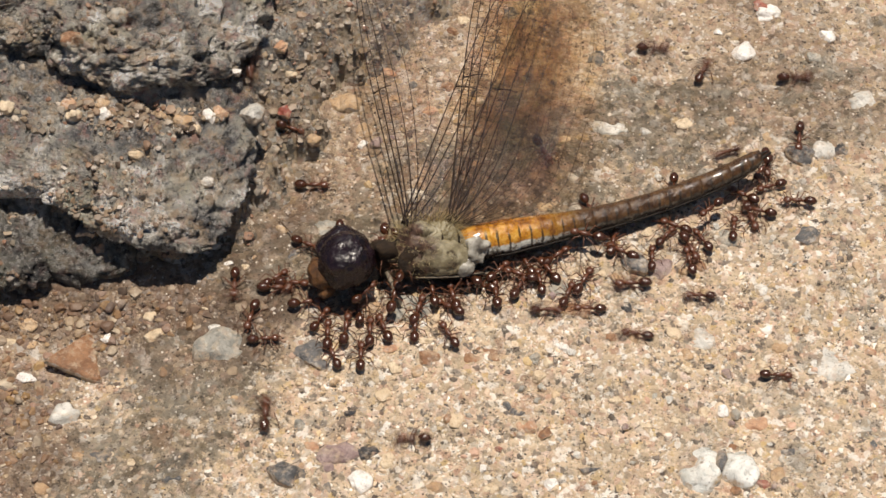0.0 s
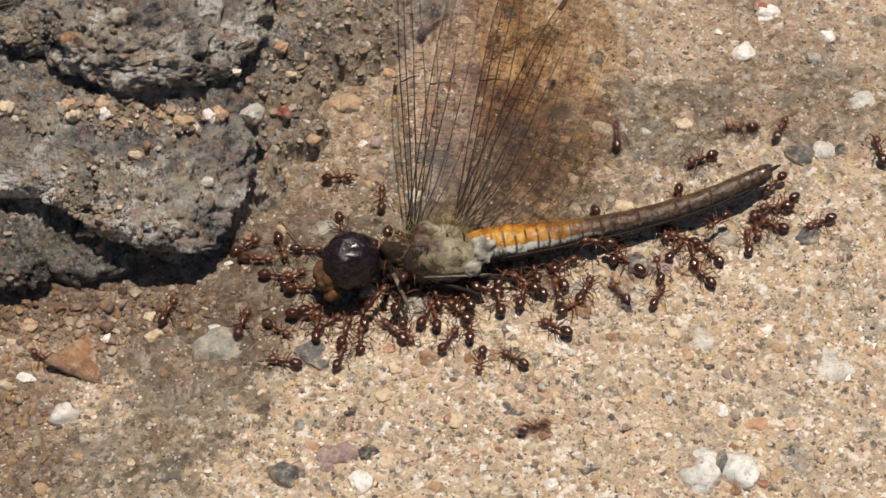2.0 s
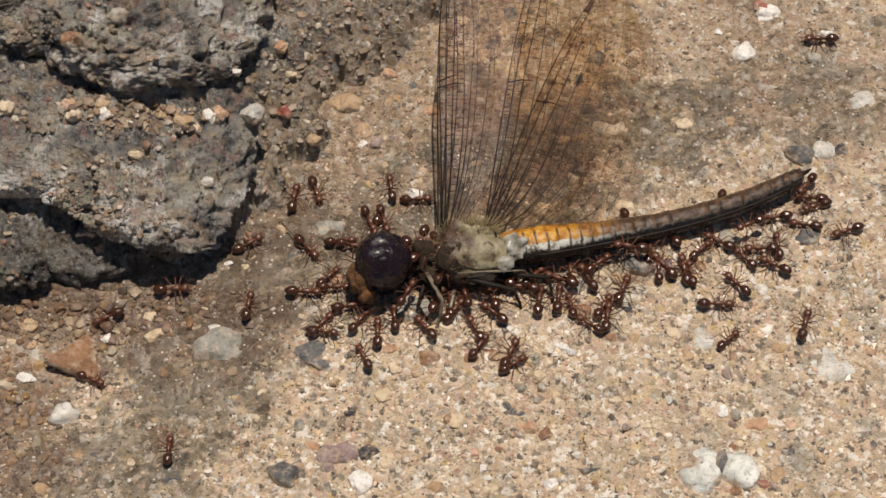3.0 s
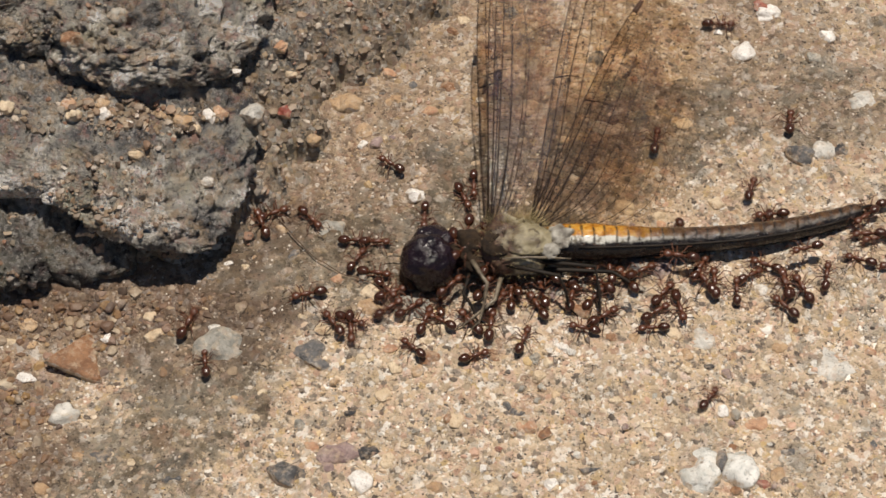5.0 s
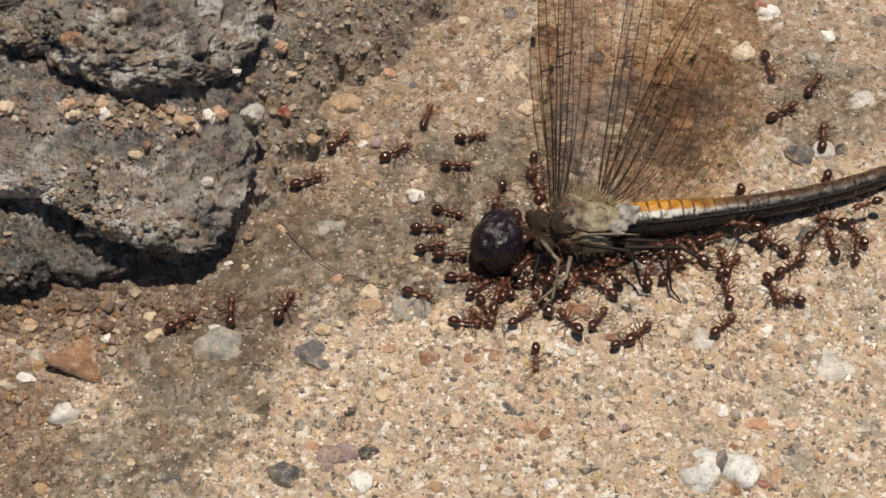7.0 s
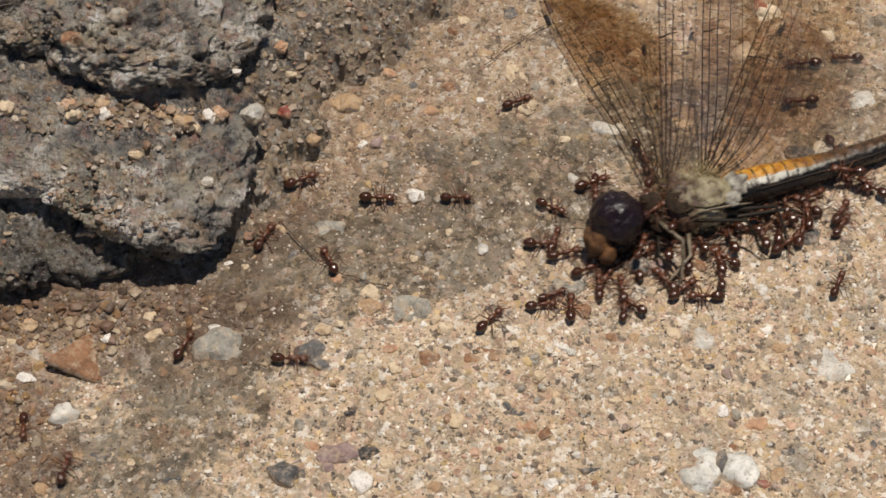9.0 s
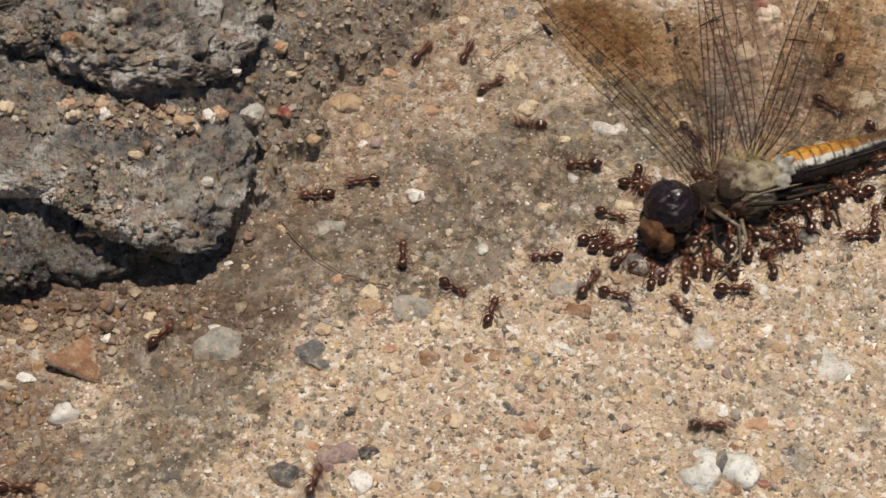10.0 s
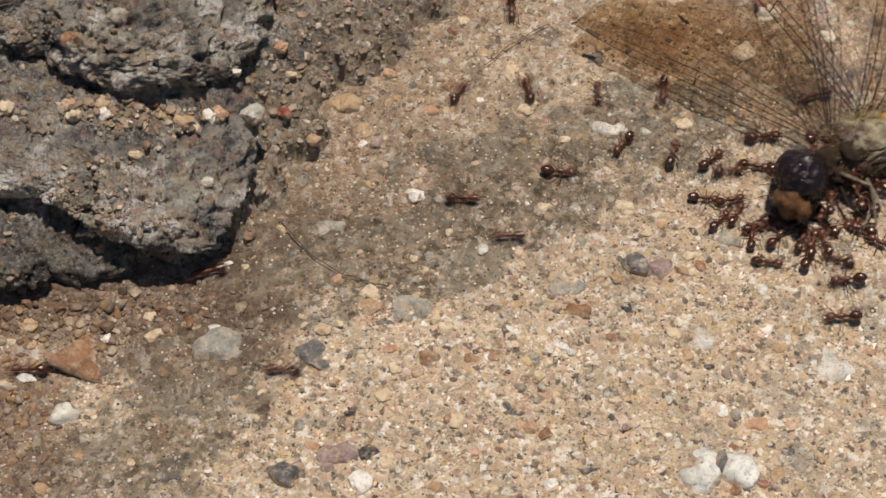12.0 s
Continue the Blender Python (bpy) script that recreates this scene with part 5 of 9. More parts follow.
# the dragonfly's way: seconds, x, y in mm where abdomen and thorax join, heading, lean of its back from upright,
# bend of the abdomen, turn of the wings, turn and rise of the wing that trails
FLY = [
    (0, 3.49, -1.34, 13, 40, 2.5, -4, 22, 20),
    (0.5, 3.3, -1.67, 12, 42, 2.5, -3, 22, 20),
    (1, 3.44, -1.09, 13, 45, 1.5, -2, 19, 20),
    (1.5, 4.06, -1.73, 12, 50, 1.5, 0, 15, 20),
    (2, 4.11, -1.86, 12, 56, 0.5, 1, 10, 20),
    (2.5, 5.91, -1.47, 12, 64, 0.5, 0, 5, 20),
    (3, 7.17, -1.73, 12, 70, -0.5, 0, 1, 20),
    (3.2, 7.38, -1.6, 12, 72, -0.5, 0, 0, 20),
    (4.8, 10.61, -1.62, 10, 85, -5.5, 1, -1, 16),
    (5, 11.52, -1.2, 9, 85, -7, 1, -1, 16),
    (5.5, 13.75, -1.04, 9, 89, -7, 2, -1, 16),
    (6, 15.55, 0.33, 9, 89, -5, 2, -1, 16),
    (6.5, 16.06, 0.92, 9, 89, -4, 2, -1, 16),
    (7, 17.89, 1.35, 11, 89, -2.5, 2, -2, 16),
    (7.2, 18.22, 1.54, 12, 89, -2.5, 2, -3, 16),
    (8.8, 27.02, 4.6, 21, 86, -3, 0, -20, -3),
    (9, 28.3, 5.36, 22, 86, -3, 0, -23, -3),
    (9.5, 31.5, 6.24, 25, 86, -7, -2, -31, -3),
    (10, 32.95, 7.39, 27, 86, -7, -3, -35, -2),
    (10.5, 36.31, 8.96, 30, 86, -9, -4, -43, 0),
    (11, 38.52, 10.26, 33, 86, -11, -6, -48, 0),
    (11.5, 40.81, 11.16, 35, 86, -13, -8, -53, 0),
    (12, 44.29, 12.76, 37, 86, -13, -10, -59, 1),
]


def fly_at(t):
    ts = [r[0] for r in FLY]
    return [float(np.interp(t, ts, [r[k] for r in FLY])) for k in range(1, 9)]


def fly_pose(t):
    x, y, h, lean, *_ = fly_at(t)
    sink = float(np.interp(lean, [40, 90], [5.0, 3.0]))
    turn = Matrix.Rotation(radians(h), 4, "Z") @ Matrix.Rotation(radians(sink), 4, "Y") @ Matrix.Rotation(radians(-lean), 4, "X")
    return Matrix.Translation((x * MM, (y + 0.25) * MM, (2.4 + gh(x, y)) * MM)) @ turn


def wing_pose(t, base, rise, spread):
    """In the dragonfly's space: rise above level and turn to the tail's side, both against the world."""
    m = fly_pose(t)
    turn = Matrix.Rotation(radians(rise), 4, "X") @ Matrix.Rotation(radians(-spread), 4, "Z")
    return Matrix.Translation(Vector(base) * MM) @ m.to_3x3().to_4x4().inverted() @ turn


ants = [first_ant] + [copy_thing(first_ant, Matrix.Identity(4)) for _ in range(100)]
for k, ant in enumerate(ants):
    ant.scale = (0.84 + 0.16 * ((k * 37) % 19) / 18,) * 3


def ant_pose(x, y, heading, lift=0.0):
    """Standing on what lies under it, along its slope."""
    z = surface(x, y)
    sx, sy = surface(x + 0.9, y) - surface(x - 0.9, y), surface(x, y + 0.9) - surface(x, y - 0.9)
    up = Vector((-sx / 1.8, -sy / 1.8, 1.0)).normalized()
    tilt = Vector((0, 0, 1)).rotation_difference(up).to_matrix().to_4x4()
    return Matrix.Translation((x * MM, y * MM, (z + lift) * MM)) @ tilt @ Matrix.Rotation(radians(heading), 4, "Z")


def next_ant():
    return ants.pop()


def step_legs(ant, rows):
    """Swing the legs while it walks: three at a time, in turn."""
    legs = [c for c in ant.children if c.name.startswith("leg")]
    for i, leg in enumerate(legs):
        rest = pose(*leg.location)
        phase = math.pi * ((i % 2) + (i // 2)) 
        keys = []
        for k in range(61):
            t = 0.2 * k
            pace = 0.0
            for (a, xa, ya, _), (b, xb, yb, _) in zip(rows, rows[1:]):
                if a <= t <= b and b > a:
                    pace = min(1.0, math.hypot(xb - xa, yb - ya) / (b - a) / 8.0)
            swing = 26 * (0.15 + pace) * math.sin(phase + 1.9 * k + 0.7 * i)
            keys.append((t, rest @ pose(0, 0, 0, 6 * math.cos(phase + 1.9 * k), 0, swing)))
        walk(leg, keys)


def roam(rows):
    """One ant's way: seconds, x, y in mm, heading in degrees."""
    ant = next_ant()
    walk(ant, [(t, ant_pose(x, y, h)) for t, x, y, h in rows])
    step_legs(ant, rows)


def cling(u, v, turn, lift, seed, stray=0.35):
    """An ant that tugs at the dragonfly: place along and across the body in mm, turn against it."""
    ant = next_ant()
    rng = random.Random(seed)
    rows, places = [], []
    for k in range(25):
        t = 0.5 * k
        x, y, h, _, bend, *_ = fly_at(t)
        a = radians(h + (bend if u > 0 else 0))
        du, dv = u + rng.uniform(-stray, stray), v + rng.uniform(-stray, stray) * 0.7
        px, py = x + du * math.cos(a) - dv * math.sin(a), y + du * math.sin(a) + dv * math.cos(a)
        heading = math.degrees(a) + turn + rng.uniform(-34, 34) * stray
        rows.append((t, ant_pose(px, py, heading, lift)))
        places.append((t, px, py, heading))
    walk(ant, rows)
    step_legs(ant, places)


def motions():
    times = [r[0] for r in FLY]
    walk(dragonfly, [(t, fly_pose(t)) for t in times])
    rows = []
    for t in times:
        roll = fly_pose(t).to_3x3().to_4x4()
        bend = fly_at(t)[4]
        rows.append((t, roll.inverted() @ Matrix.Rotation(radians(bend), 4, "Z") @ roll))
    walk(abdomen, rows)
    nape = Vector((-10.6, 0, 0.1)) * MM
    walk(head, [(t, Matrix.Translation(nape) @ pose(0, 0, 0, a, 0, b) @ Matrix.Translation(-nape)) for t, a, b in
                ((0, 0, 0), (3.2, 4, -6), (4.8, 40, -28), (5.5, 50, -34), (7.2, 45, -30), (8.8, 12, -6), (9.5, 4, 0), (12, 0, 0))])
    walk(wings[0], [(t, wing_pose(t, (-6.6, -0.5, 2.4), float(np.interp(t, [0, 1, 1.6, 2.5], [13, 14, 20, 30])), fly_at(t)[5] + float(np.interp(t, [0, 1, 2, 3], [-8, -6, -4, 0])))) for t in times])
    walk(wings[1], [(t, wing_pose(t, (-6.9, 0.6, 2.4), fly_at(t)[7], fly_at(t)[6])) for t in times])
    walk(wings[2], [(t, wing_pose(t, (-2.6, -0.5, 2.3), 27, fly_at(t)[5] + float(np.interp(t, [0, 4.8, 8.8, 9.5, 12], [11, 10, 6, -6, -28])))) for t in times])
    walk(wings[3], [(t, wing_pose(t, (-2.8, 0.6, 2.3), 17, fly_at(t)[5] + 24)) for t in times])
    for k, (u, v, turn, lift) in enumerate(((2.6, -4.6, 60, 0), (5.8, -3.0, 115, 0), (8.6, -4.8, 50, 0), (10.2, -1.4, 160, 1.6), (13.0, -3.0, 125, 0), (15.8, -4.4, 80, 0), (17.4, -2.4, 35, 0),
                                            (20.9, -3.6, 105, 0), (22.4, -1.0, 200, 1.4), (24.6, -2.9, 75, 0), (27.4, -1.6, 145, 0), (29.5, 0.5, 190, 0), (29.0, 2.8, 215, 0.6),
                                            (11.5, 2.4, -80, 0), (20.0, 2.9, -110, 0), (-16.6, -1.8, 5, 0), (-14.2, -5.0, 70, 0), (-10.2, -5.8, 110, 0), (-7.0, -4.4, 55, 0),
                                            (-4.0, -5.2, 120, 0), (-0.8, -3.4, 160, 0), (-10.2, 1.2, -75, 2.4), (-8.8, 2.4, -110, 2.2), (-9.4, 0.2, 20, 3.0), (-7.0, 1.4, -60, 2.8), (-7.8, -1.6, 60, 2.6), (-11.2, -2.6, 40, 1.6),
                                            (-15.6, -3.6, 35, 0), (-12.6, -3.6, 80, 0), (-5.6, -3.0, 95, 0.4), (-2.2, -2.4, 130, 0.8), (1.2, -2.4, 45, 0.4), (4.2, -2.0, 85, 0.2),
                                            (7.2, -1.9, 20, 0.2), (12.4, -1.6, 70, 0), (18.8, -1.4, 150, 0), (-17.6, 0.6, -10, 0), (-6.0, 0.4, 170, 3.0), (-12.0, 3.6, -100, 0),
                                            (-3.2, -3.8, 100, 0.2), (0.4, -4.6, 75, 0), (2.8, -3.2, 140, 0.2), (-8.6, -3.2, 65, 0.8), (-8.2, 1.0, 150, 3.2))):
        cling(u, v, turn, lift, 40 + k)
    for k, (u, v, turn) in enumerate(((-18.5, 2.5, 15), (-20.5, -4.0, -20), (-15.5, -7.5, 95), (-16.5, 5.0, -40), (-12.5, 6.0, -85),
                                      (-5.5, -8.0, 70), (7.0, -6.8, 60), (19.5, -6.0, 95), (31.5, -2.5, 170))):
        cling(u, v, turn, 0.0, 90 + k, 1.1)
    roam([(0.00, -18.6, 16.5, -92), (0.21, -18.0, 11.9, -92), (0.50, -18.9, 5.6, -91), (0.71, -18.9, 6.4, -91), (1.00, -18.8, 7.5, -91), (1.21, -19.0, 6.4, -87), (1.50, -18.6, 4.9, -89), (1.71, -18.1, 2.9, -90), (1.85, -18.4, 1.4, -27), (2.00, -18.6, -0.0, 35), (2.21, -18.1, 4.3, 67), (2.50, -14.8, 9.2, 45), (2.60, -14.1, 8.8, -1), (2.71, -13.4, 8.4, -47), (3.00, -12.2, 6.5, -71), (3.60, -12.2, 5.5, -97), (4.40, -12.6, 4.1, -97), (5.00, -12.6, 3.1, -47), (5.21, -9.9, 0.3, -31), (5.50, -4.9, -1.4, -24), (5.71, -4.3, -1.4, -12), (6.00, -3.4, -1.0, 0), (6.21, -3.7, -1.0, 0), (6.50, -4.2, -1.0, 0), (6.71, -3.3, 0.5, 45), (7.00, -1.3, 1.9, 0), (7.20, -2.4, 1.9, -53), (7.40, -3.5, 1.9, -106), (7.60, -4.5, 1.9, -159), (8.40, -7.8, -1.1, -159), (8.70, -9.3, -1.4, -202), (9.00, -10.8, -1.7, -245), (9.21, -10.7, -1.5, -257), (9.50, -10.6, -1.3, -270), (9.61, -9.1, -1.4, -314), (9.71, -7.7, -1.5, -357), (9.86, -5.7, -1.3, -314), (10.00, -3.7, -1.0, -270), (10.21, -5.5, 0.2, -210), (10.36, -6.9, 0.9, -248), (10.50, -8.3, 1.6, -287), (10.57, -8.1, 0.2, -339), (10.64, -8.0, -1.2, -391), (10.71, -7.8, -2.6, -443), (11.00, -7.0, -8.3, -499), (11.11, -7.9, -6.8, -551), (11.21, -8.8, -5.2, -603), (11.50, -10.9, -0.7, -669), (11.61, -13.2, -1.0, -598), (11.71, -15.6, -1.3, -527), (12.00, -21.9, -3.3, -527)])
    roam([(0.00, 21.4, 24.5, 0), (0.10, 20.4, 22.2, -58), (0.21, 19.3, 19.8, -115), (0.31, 18.2, 17.7, -167), (0.40, 17.2, 15.5, -218), (0.50, 16.1, 13.4, -270), (0.71, 15.3, 13.0, -278), (1.00, 14.2, 12.8, -287), (1.21, 14.2, 15.5, -283), (1.50, 15.6, 18.9, -253), (1.57, 15.7, 18.0, -195), (1.64, 15.8, 17.2, -136), (1.71, 16.0, 16.3, -77), (1.81, 16.3, 15.1, -22), (1.90, 16.6, 14.0, 34), (2.00, 16.9, 12.8, 90), (2.07, 17.3, 11.8, 33), (2.14, 17.6, 10.8, -24), (2.21, 18.0, 9.9, -82), (2.50, 18.0, 5.6, -90), (2.71, 18.6, 3.1, -87), (3.00, 18.2, -0.4, -87), (3.60, 18.3, -0.3, -87), (4.40, 18.3, -0.2, -87), (5.00, 18.3, -0.2, -87), (5.21, 18.0, -0.8, -100), (5.50, 17.3, -1.4, -112), (5.71, 16.8, -2.7, -106), (5.81, 16.7, -3.4, -160), (5.90, 16.5, -4.0, -215), (6.00, 16.4, -4.7, -270), (6.21, 14.2, -5.5, -335), (6.36, 12.7, -6.3, -285), (6.50, 11.3, -7.1, -235), (6.61, 12.2, -6.2, -273), (6.71, 13.2, -5.4, -311), (7.00, 15.2, -2.6, -322), (7.60, 16.5, -2.6, -337), (8.40, 17.9, -1.7, -337), (9.00, 19.0, -1.0, -326), (9.21, 19.4, -0.5, -317), (9.50, 19.6, 0.4, -308), (9.71, 21.3, 3.6, -310), (10.00, 25.1, 7.0, -298), (10.21, 24.5, 7.7, -298), (10.50, 24.2, 9.0, -298), (10.71, 24.1, 8.3, -329), (11.00, 23.8, 7.3, -360), (11.21, 24.4, 7.9, -360), (11.50, 25.5, 8.3, -360), (11.71, 24.2, 9.5, -402), (11.86, 23.3, 10.3, -344), (12.00, 22.4, 11.1, -287)])
    roam([(0.00, 26.2, 21.5, 65), (0.10, 24.9, 21.1, 132), (0.21, 23.5, 20.8, 200), (0.50, 20.1, 19.3, 180), (0.71, 20.7, 16.9, 112), (0.85, 21.5, 15.4, 44), (1.00, 22.3, 13.9, -24), (1.21, 22.0, 13.3, 33), (1.50, 21.9, 12.5, 90), (1.71, 23.4, 11.8, 147), (2.00, 25.1, 10.4, 204), (2.21, 24.0, 10.0, 187), (2.35, 23.2, 10.0, 116), (2.50, 22.3, 10.1, 46), (2.60, 21.8, 8.2, -25), (2.71, 21.4, 6.4, -96), (2.85, 21.4, 3.8, -167), (3.00, 21.4, 1.2, -238), (3.60, 20.4, 4.6, -267), (4.40, 21.0, 9.1, -267), (5.00, 20.8, 12.5, -281), (5.21, 21.8, 10.7, -247), (5.36, 22.3, 9.3, -303), (5.50, 22.7, 8.0, -360), (5.71, 25.3, 7.1, -365), (6.00, 29.0, 7.5, -360), (6.21, 29.2, 8.0, -354), (6.50, 29.7, 8.5, -348), (6.61, 29.9, 7.6, -389), (6.71, 30.2, 6.7, -429), (6.86, 30.7, 5.4, -484), (7.00, 31.3, 4.2, -539), (7.60, 28.1, 5.5, -561), (8.40, 23.5, 6.4, -561), (9.00, 20.6, 8.3, -578), (9.11, 20.8, 9.0, -621), (9.21, 21.0, 9.7, -663), (9.50, 22.4, 11.1, -668), (9.71, 23.0, 12.3, -673), (9.86, 23.8, 12.9, -723), (10.00, 24.5, 13.4, -772), (10.21, 26.4, 9.7, -791), (10.50, 27.7, 4.2, -754), (10.61, 27.6, 5.7, -692), (10.71, 27.6, 7.2, -630), (11.00, 27.7, 11.3, -623), (11.21, 27.3, 11.3, -689), (11.50, 26.8, 11.1, -755), (11.71, 26.5, 10.8, -715), (12.00, 26.2, 10.4, -674)])
    roam([(0.00, 34.9, 12.6, -98), (0.21, 35.0, 12.8, -151), (0.50, 35.0, 13.0, -205), (0.71, 30.6, 13.6, -203), (0.81, 28.9, 14.7, -255), (0.90, 27.3, 15.8, -308), (1.00, 25.6, 17.0, -360), (1.21, 25.0, 18.8, -432), (1.35, 24.6, 20.0, -364), (1.50, 24.2, 21.3, -295), (1.60, 25.0, 19.7, -354), (1.71, 25.9, 18.1, -413), (1.85, 27.6, 16.3, -477), (2.00, 29.3, 14.5, -540), (2.21, 27.9, 10.2, -468), (2.50, 26.0, 4.4, -447), (2.71, 28.2, 2.9, -409), (2.85, 29.1, 1.4, -474), (3.00, 30.0, -0.2, -540), (3.30, 29.7, 0.9, -584), (3.60, 29.5, 1.9, -628), (4.40, 30.3, 4.7, -628), (5.00, 29.8, 6.8, -647), (5.21, 31.2, 10.3, -646), (5.50, 32.2, 15.3, -655), (5.71, 32.9, 15.0, -651), (6.00, 34.0, 14.8, -647), (6.21, 35.1, 15.6, -684), (6.50, 36.7, 16.7, -630), (6.71, 36.9, 17.9, -637), (7.00, 37.1, 19.6, -661), (7.60, 38.0, 20.9, -674), (8.40, 39.6, 22.2, -674), (8.70, 40.1, 22.8, -607), (9.00, 40.7, 23.4, -540), (9.07, 41.8, 23.1, -484), (9.14, 42.9, 22.9, -427), (9.21, 44.0, 22.6, -371), (9.36, 46.3, 22.2, -435), (9.50, 48.7, 21.8, -499), (9.71, 44.8, 22.6, -543), (10.00, 39.4, 22.3, -485), (10.21, 39.8, 17.6, -440), (10.50, 41.3, 11.3, -438), (10.71, 41.6, 10.7, -448), (11.00, 42.0, 9.9, -458), (11.21, 41.5, 7.4, -466), (11.50, 40.3, 4.1, -469), (11.71, 40.0, 3.5, -473), (12.00, 39.6, 2.8, -477)])
    roam([(0.00, 31.6, 9.9, -90), (0.21, 32.3, 8.7, -57), (0.35, 32.8, 7.9, 16), (0.50, 33.4, 7.2, 90), (0.71, 32.2, 6.7, 17), (0.81, 31.6, 6.6, 71), (0.90, 31.1, 6.4, 126), (1.00, 30.5, 6.3, 180), (1.21, 30.8, 5.6, 180), (1.50, 31.5, 4.8, 180), (1.71, 31.6, 4.6, 180), (2.00, 31.8, 4.5, 180), (2.21, 32.5, 4.8, 180), (2.50, 33.7, 5.3, 180), (2.71, 34.3, 5.2, 180), (3.00, 35.1, 5.5, 180), (3.60, 36.9, 5.3, 166), (4.40, 39.0, 4.2, 166), (5.00, 40.8, 4.1, 192), (5.21, 40.9, 2.5, 256), (5.50, 40.0, 0.5, 229), (5.71, 37.9, -0.1, 208), (5.86, 36.8, -1.0, 157), (6.00, 35.6, -1.8, 107), (6.21, 36.3, -1.1, 102), (6.50, 36.6, 0.1, 98), (6.71, 36.7, 0.1, 98), (7.00, 36.8, -0.1, 98), (7.60, 36.5, 1.1, 120), (8.40, 35.3, 2.3, 120), (9.00, 34.8, 3.4, 90), (9.21, 35.6, 3.8, 94), (9.50, 36.8, 4.1, 98), (9.71, 38.3, 3.1, 132), (10.00, 39.6, 0.9, 180), (10.21, 38.4, 1.2, 157), (10.50, 36.8, 2.1, 229), (10.71, 37.6, 1.1, 301), (10.86, 38.0, 0.3, 228), (11.00, 38.4, -0.5, 156), (11.21, 37.9, -0.8, 136), (11.50, 37.3, -1.2, 115), (11.71, 37.5, -2.3, 101), (11.86, 37.7, -3.1, 141), (12.00, 37.8, -3.9, 180)])
    roam([(0.00, 28.9, 6.1, 145), (0.21, 29.0, 6.5, 162), (0.50, 29.2, 6.8, 180), (0.71, 29.5, 7.4, 180), (1.00, 29.6, 8.4, 180), (1.10, 29.5, 7.6, 225), (1.21, 29.3, 6.7, 269), (1.50, 29.6, 4.4, 286), (1.71, 30.3, 3.8, 301), (2.00, 31.2, 2.9, 316), (2.21, 32.4, 1.2, 316), (2.35, 33.6, 0.3, 248), (2.50, 34.7, -0.5, 180), (2.71, 33.2, -1.2, 204), (3.00, 31.2, -2.1, 145), (3.60, 31.4, -2.7, 122), (4.40, 31.7, -3.5, 122), (5.00, 32.0, -4.1, 98), (5.11, 31.2, -5.3, 164), (5.21, 30.4, -6.6, 230), (5.36, 28.9, -8.1, 277), (5.50, 27.4, -9.5, 325), (5.71, 25.5, -10.0, 362), (5.81, 24.7, -9.9, 413), (5.90, 23.8, -9.8, 465), (6.00, 22.9, -9.7, 516), (6.07, 23.9, -9.5, 464), (6.14, 24.8, -9.2, 411), (6.21, 25.8, -9.0, 359), (6.50, 29.7, -9.8, 425), (6.61, 28.9, -9.8, 473), (6.71, 28.0, -9.7, 522), (6.86, 26.9, -9.1, 464), (7.00, 25.9, -8.6, 406), (7.60, 25.2, -7.8, 479), (8.40, 24.6, -6.6, 479), (9.00, 24.3, -5.6, 540), (9.21, 25.6, -4.9, 578), (9.31, 26.1, -4.4, 632), (9.40, 26.6, -3.9, 685), (9.50, 27.1, -3.4, 738), (9.71, 27.1, -4.0, 731), (10.00, 27.2, -4.7, 724), (10.21, 29.4, -4.4, 738), (10.36, 30.8, -3.7, 801), (10.50, 32.1, -3.1, 865), (10.57, 32.9, -3.9, 922), (10.64, 33.6, -4.6, 980), (10.71, 34.3, -5.4, 1037), (11.00, 37.7, -8.3, 979), (11.11, 36.3, -8.2, 937), (11.21, 35.0, -8.1, 894), (11.50, 31.2, -7.7, 876), (11.71, 33.6, -7.3, 900), (12.00, 37.0, -7.7, 900)])
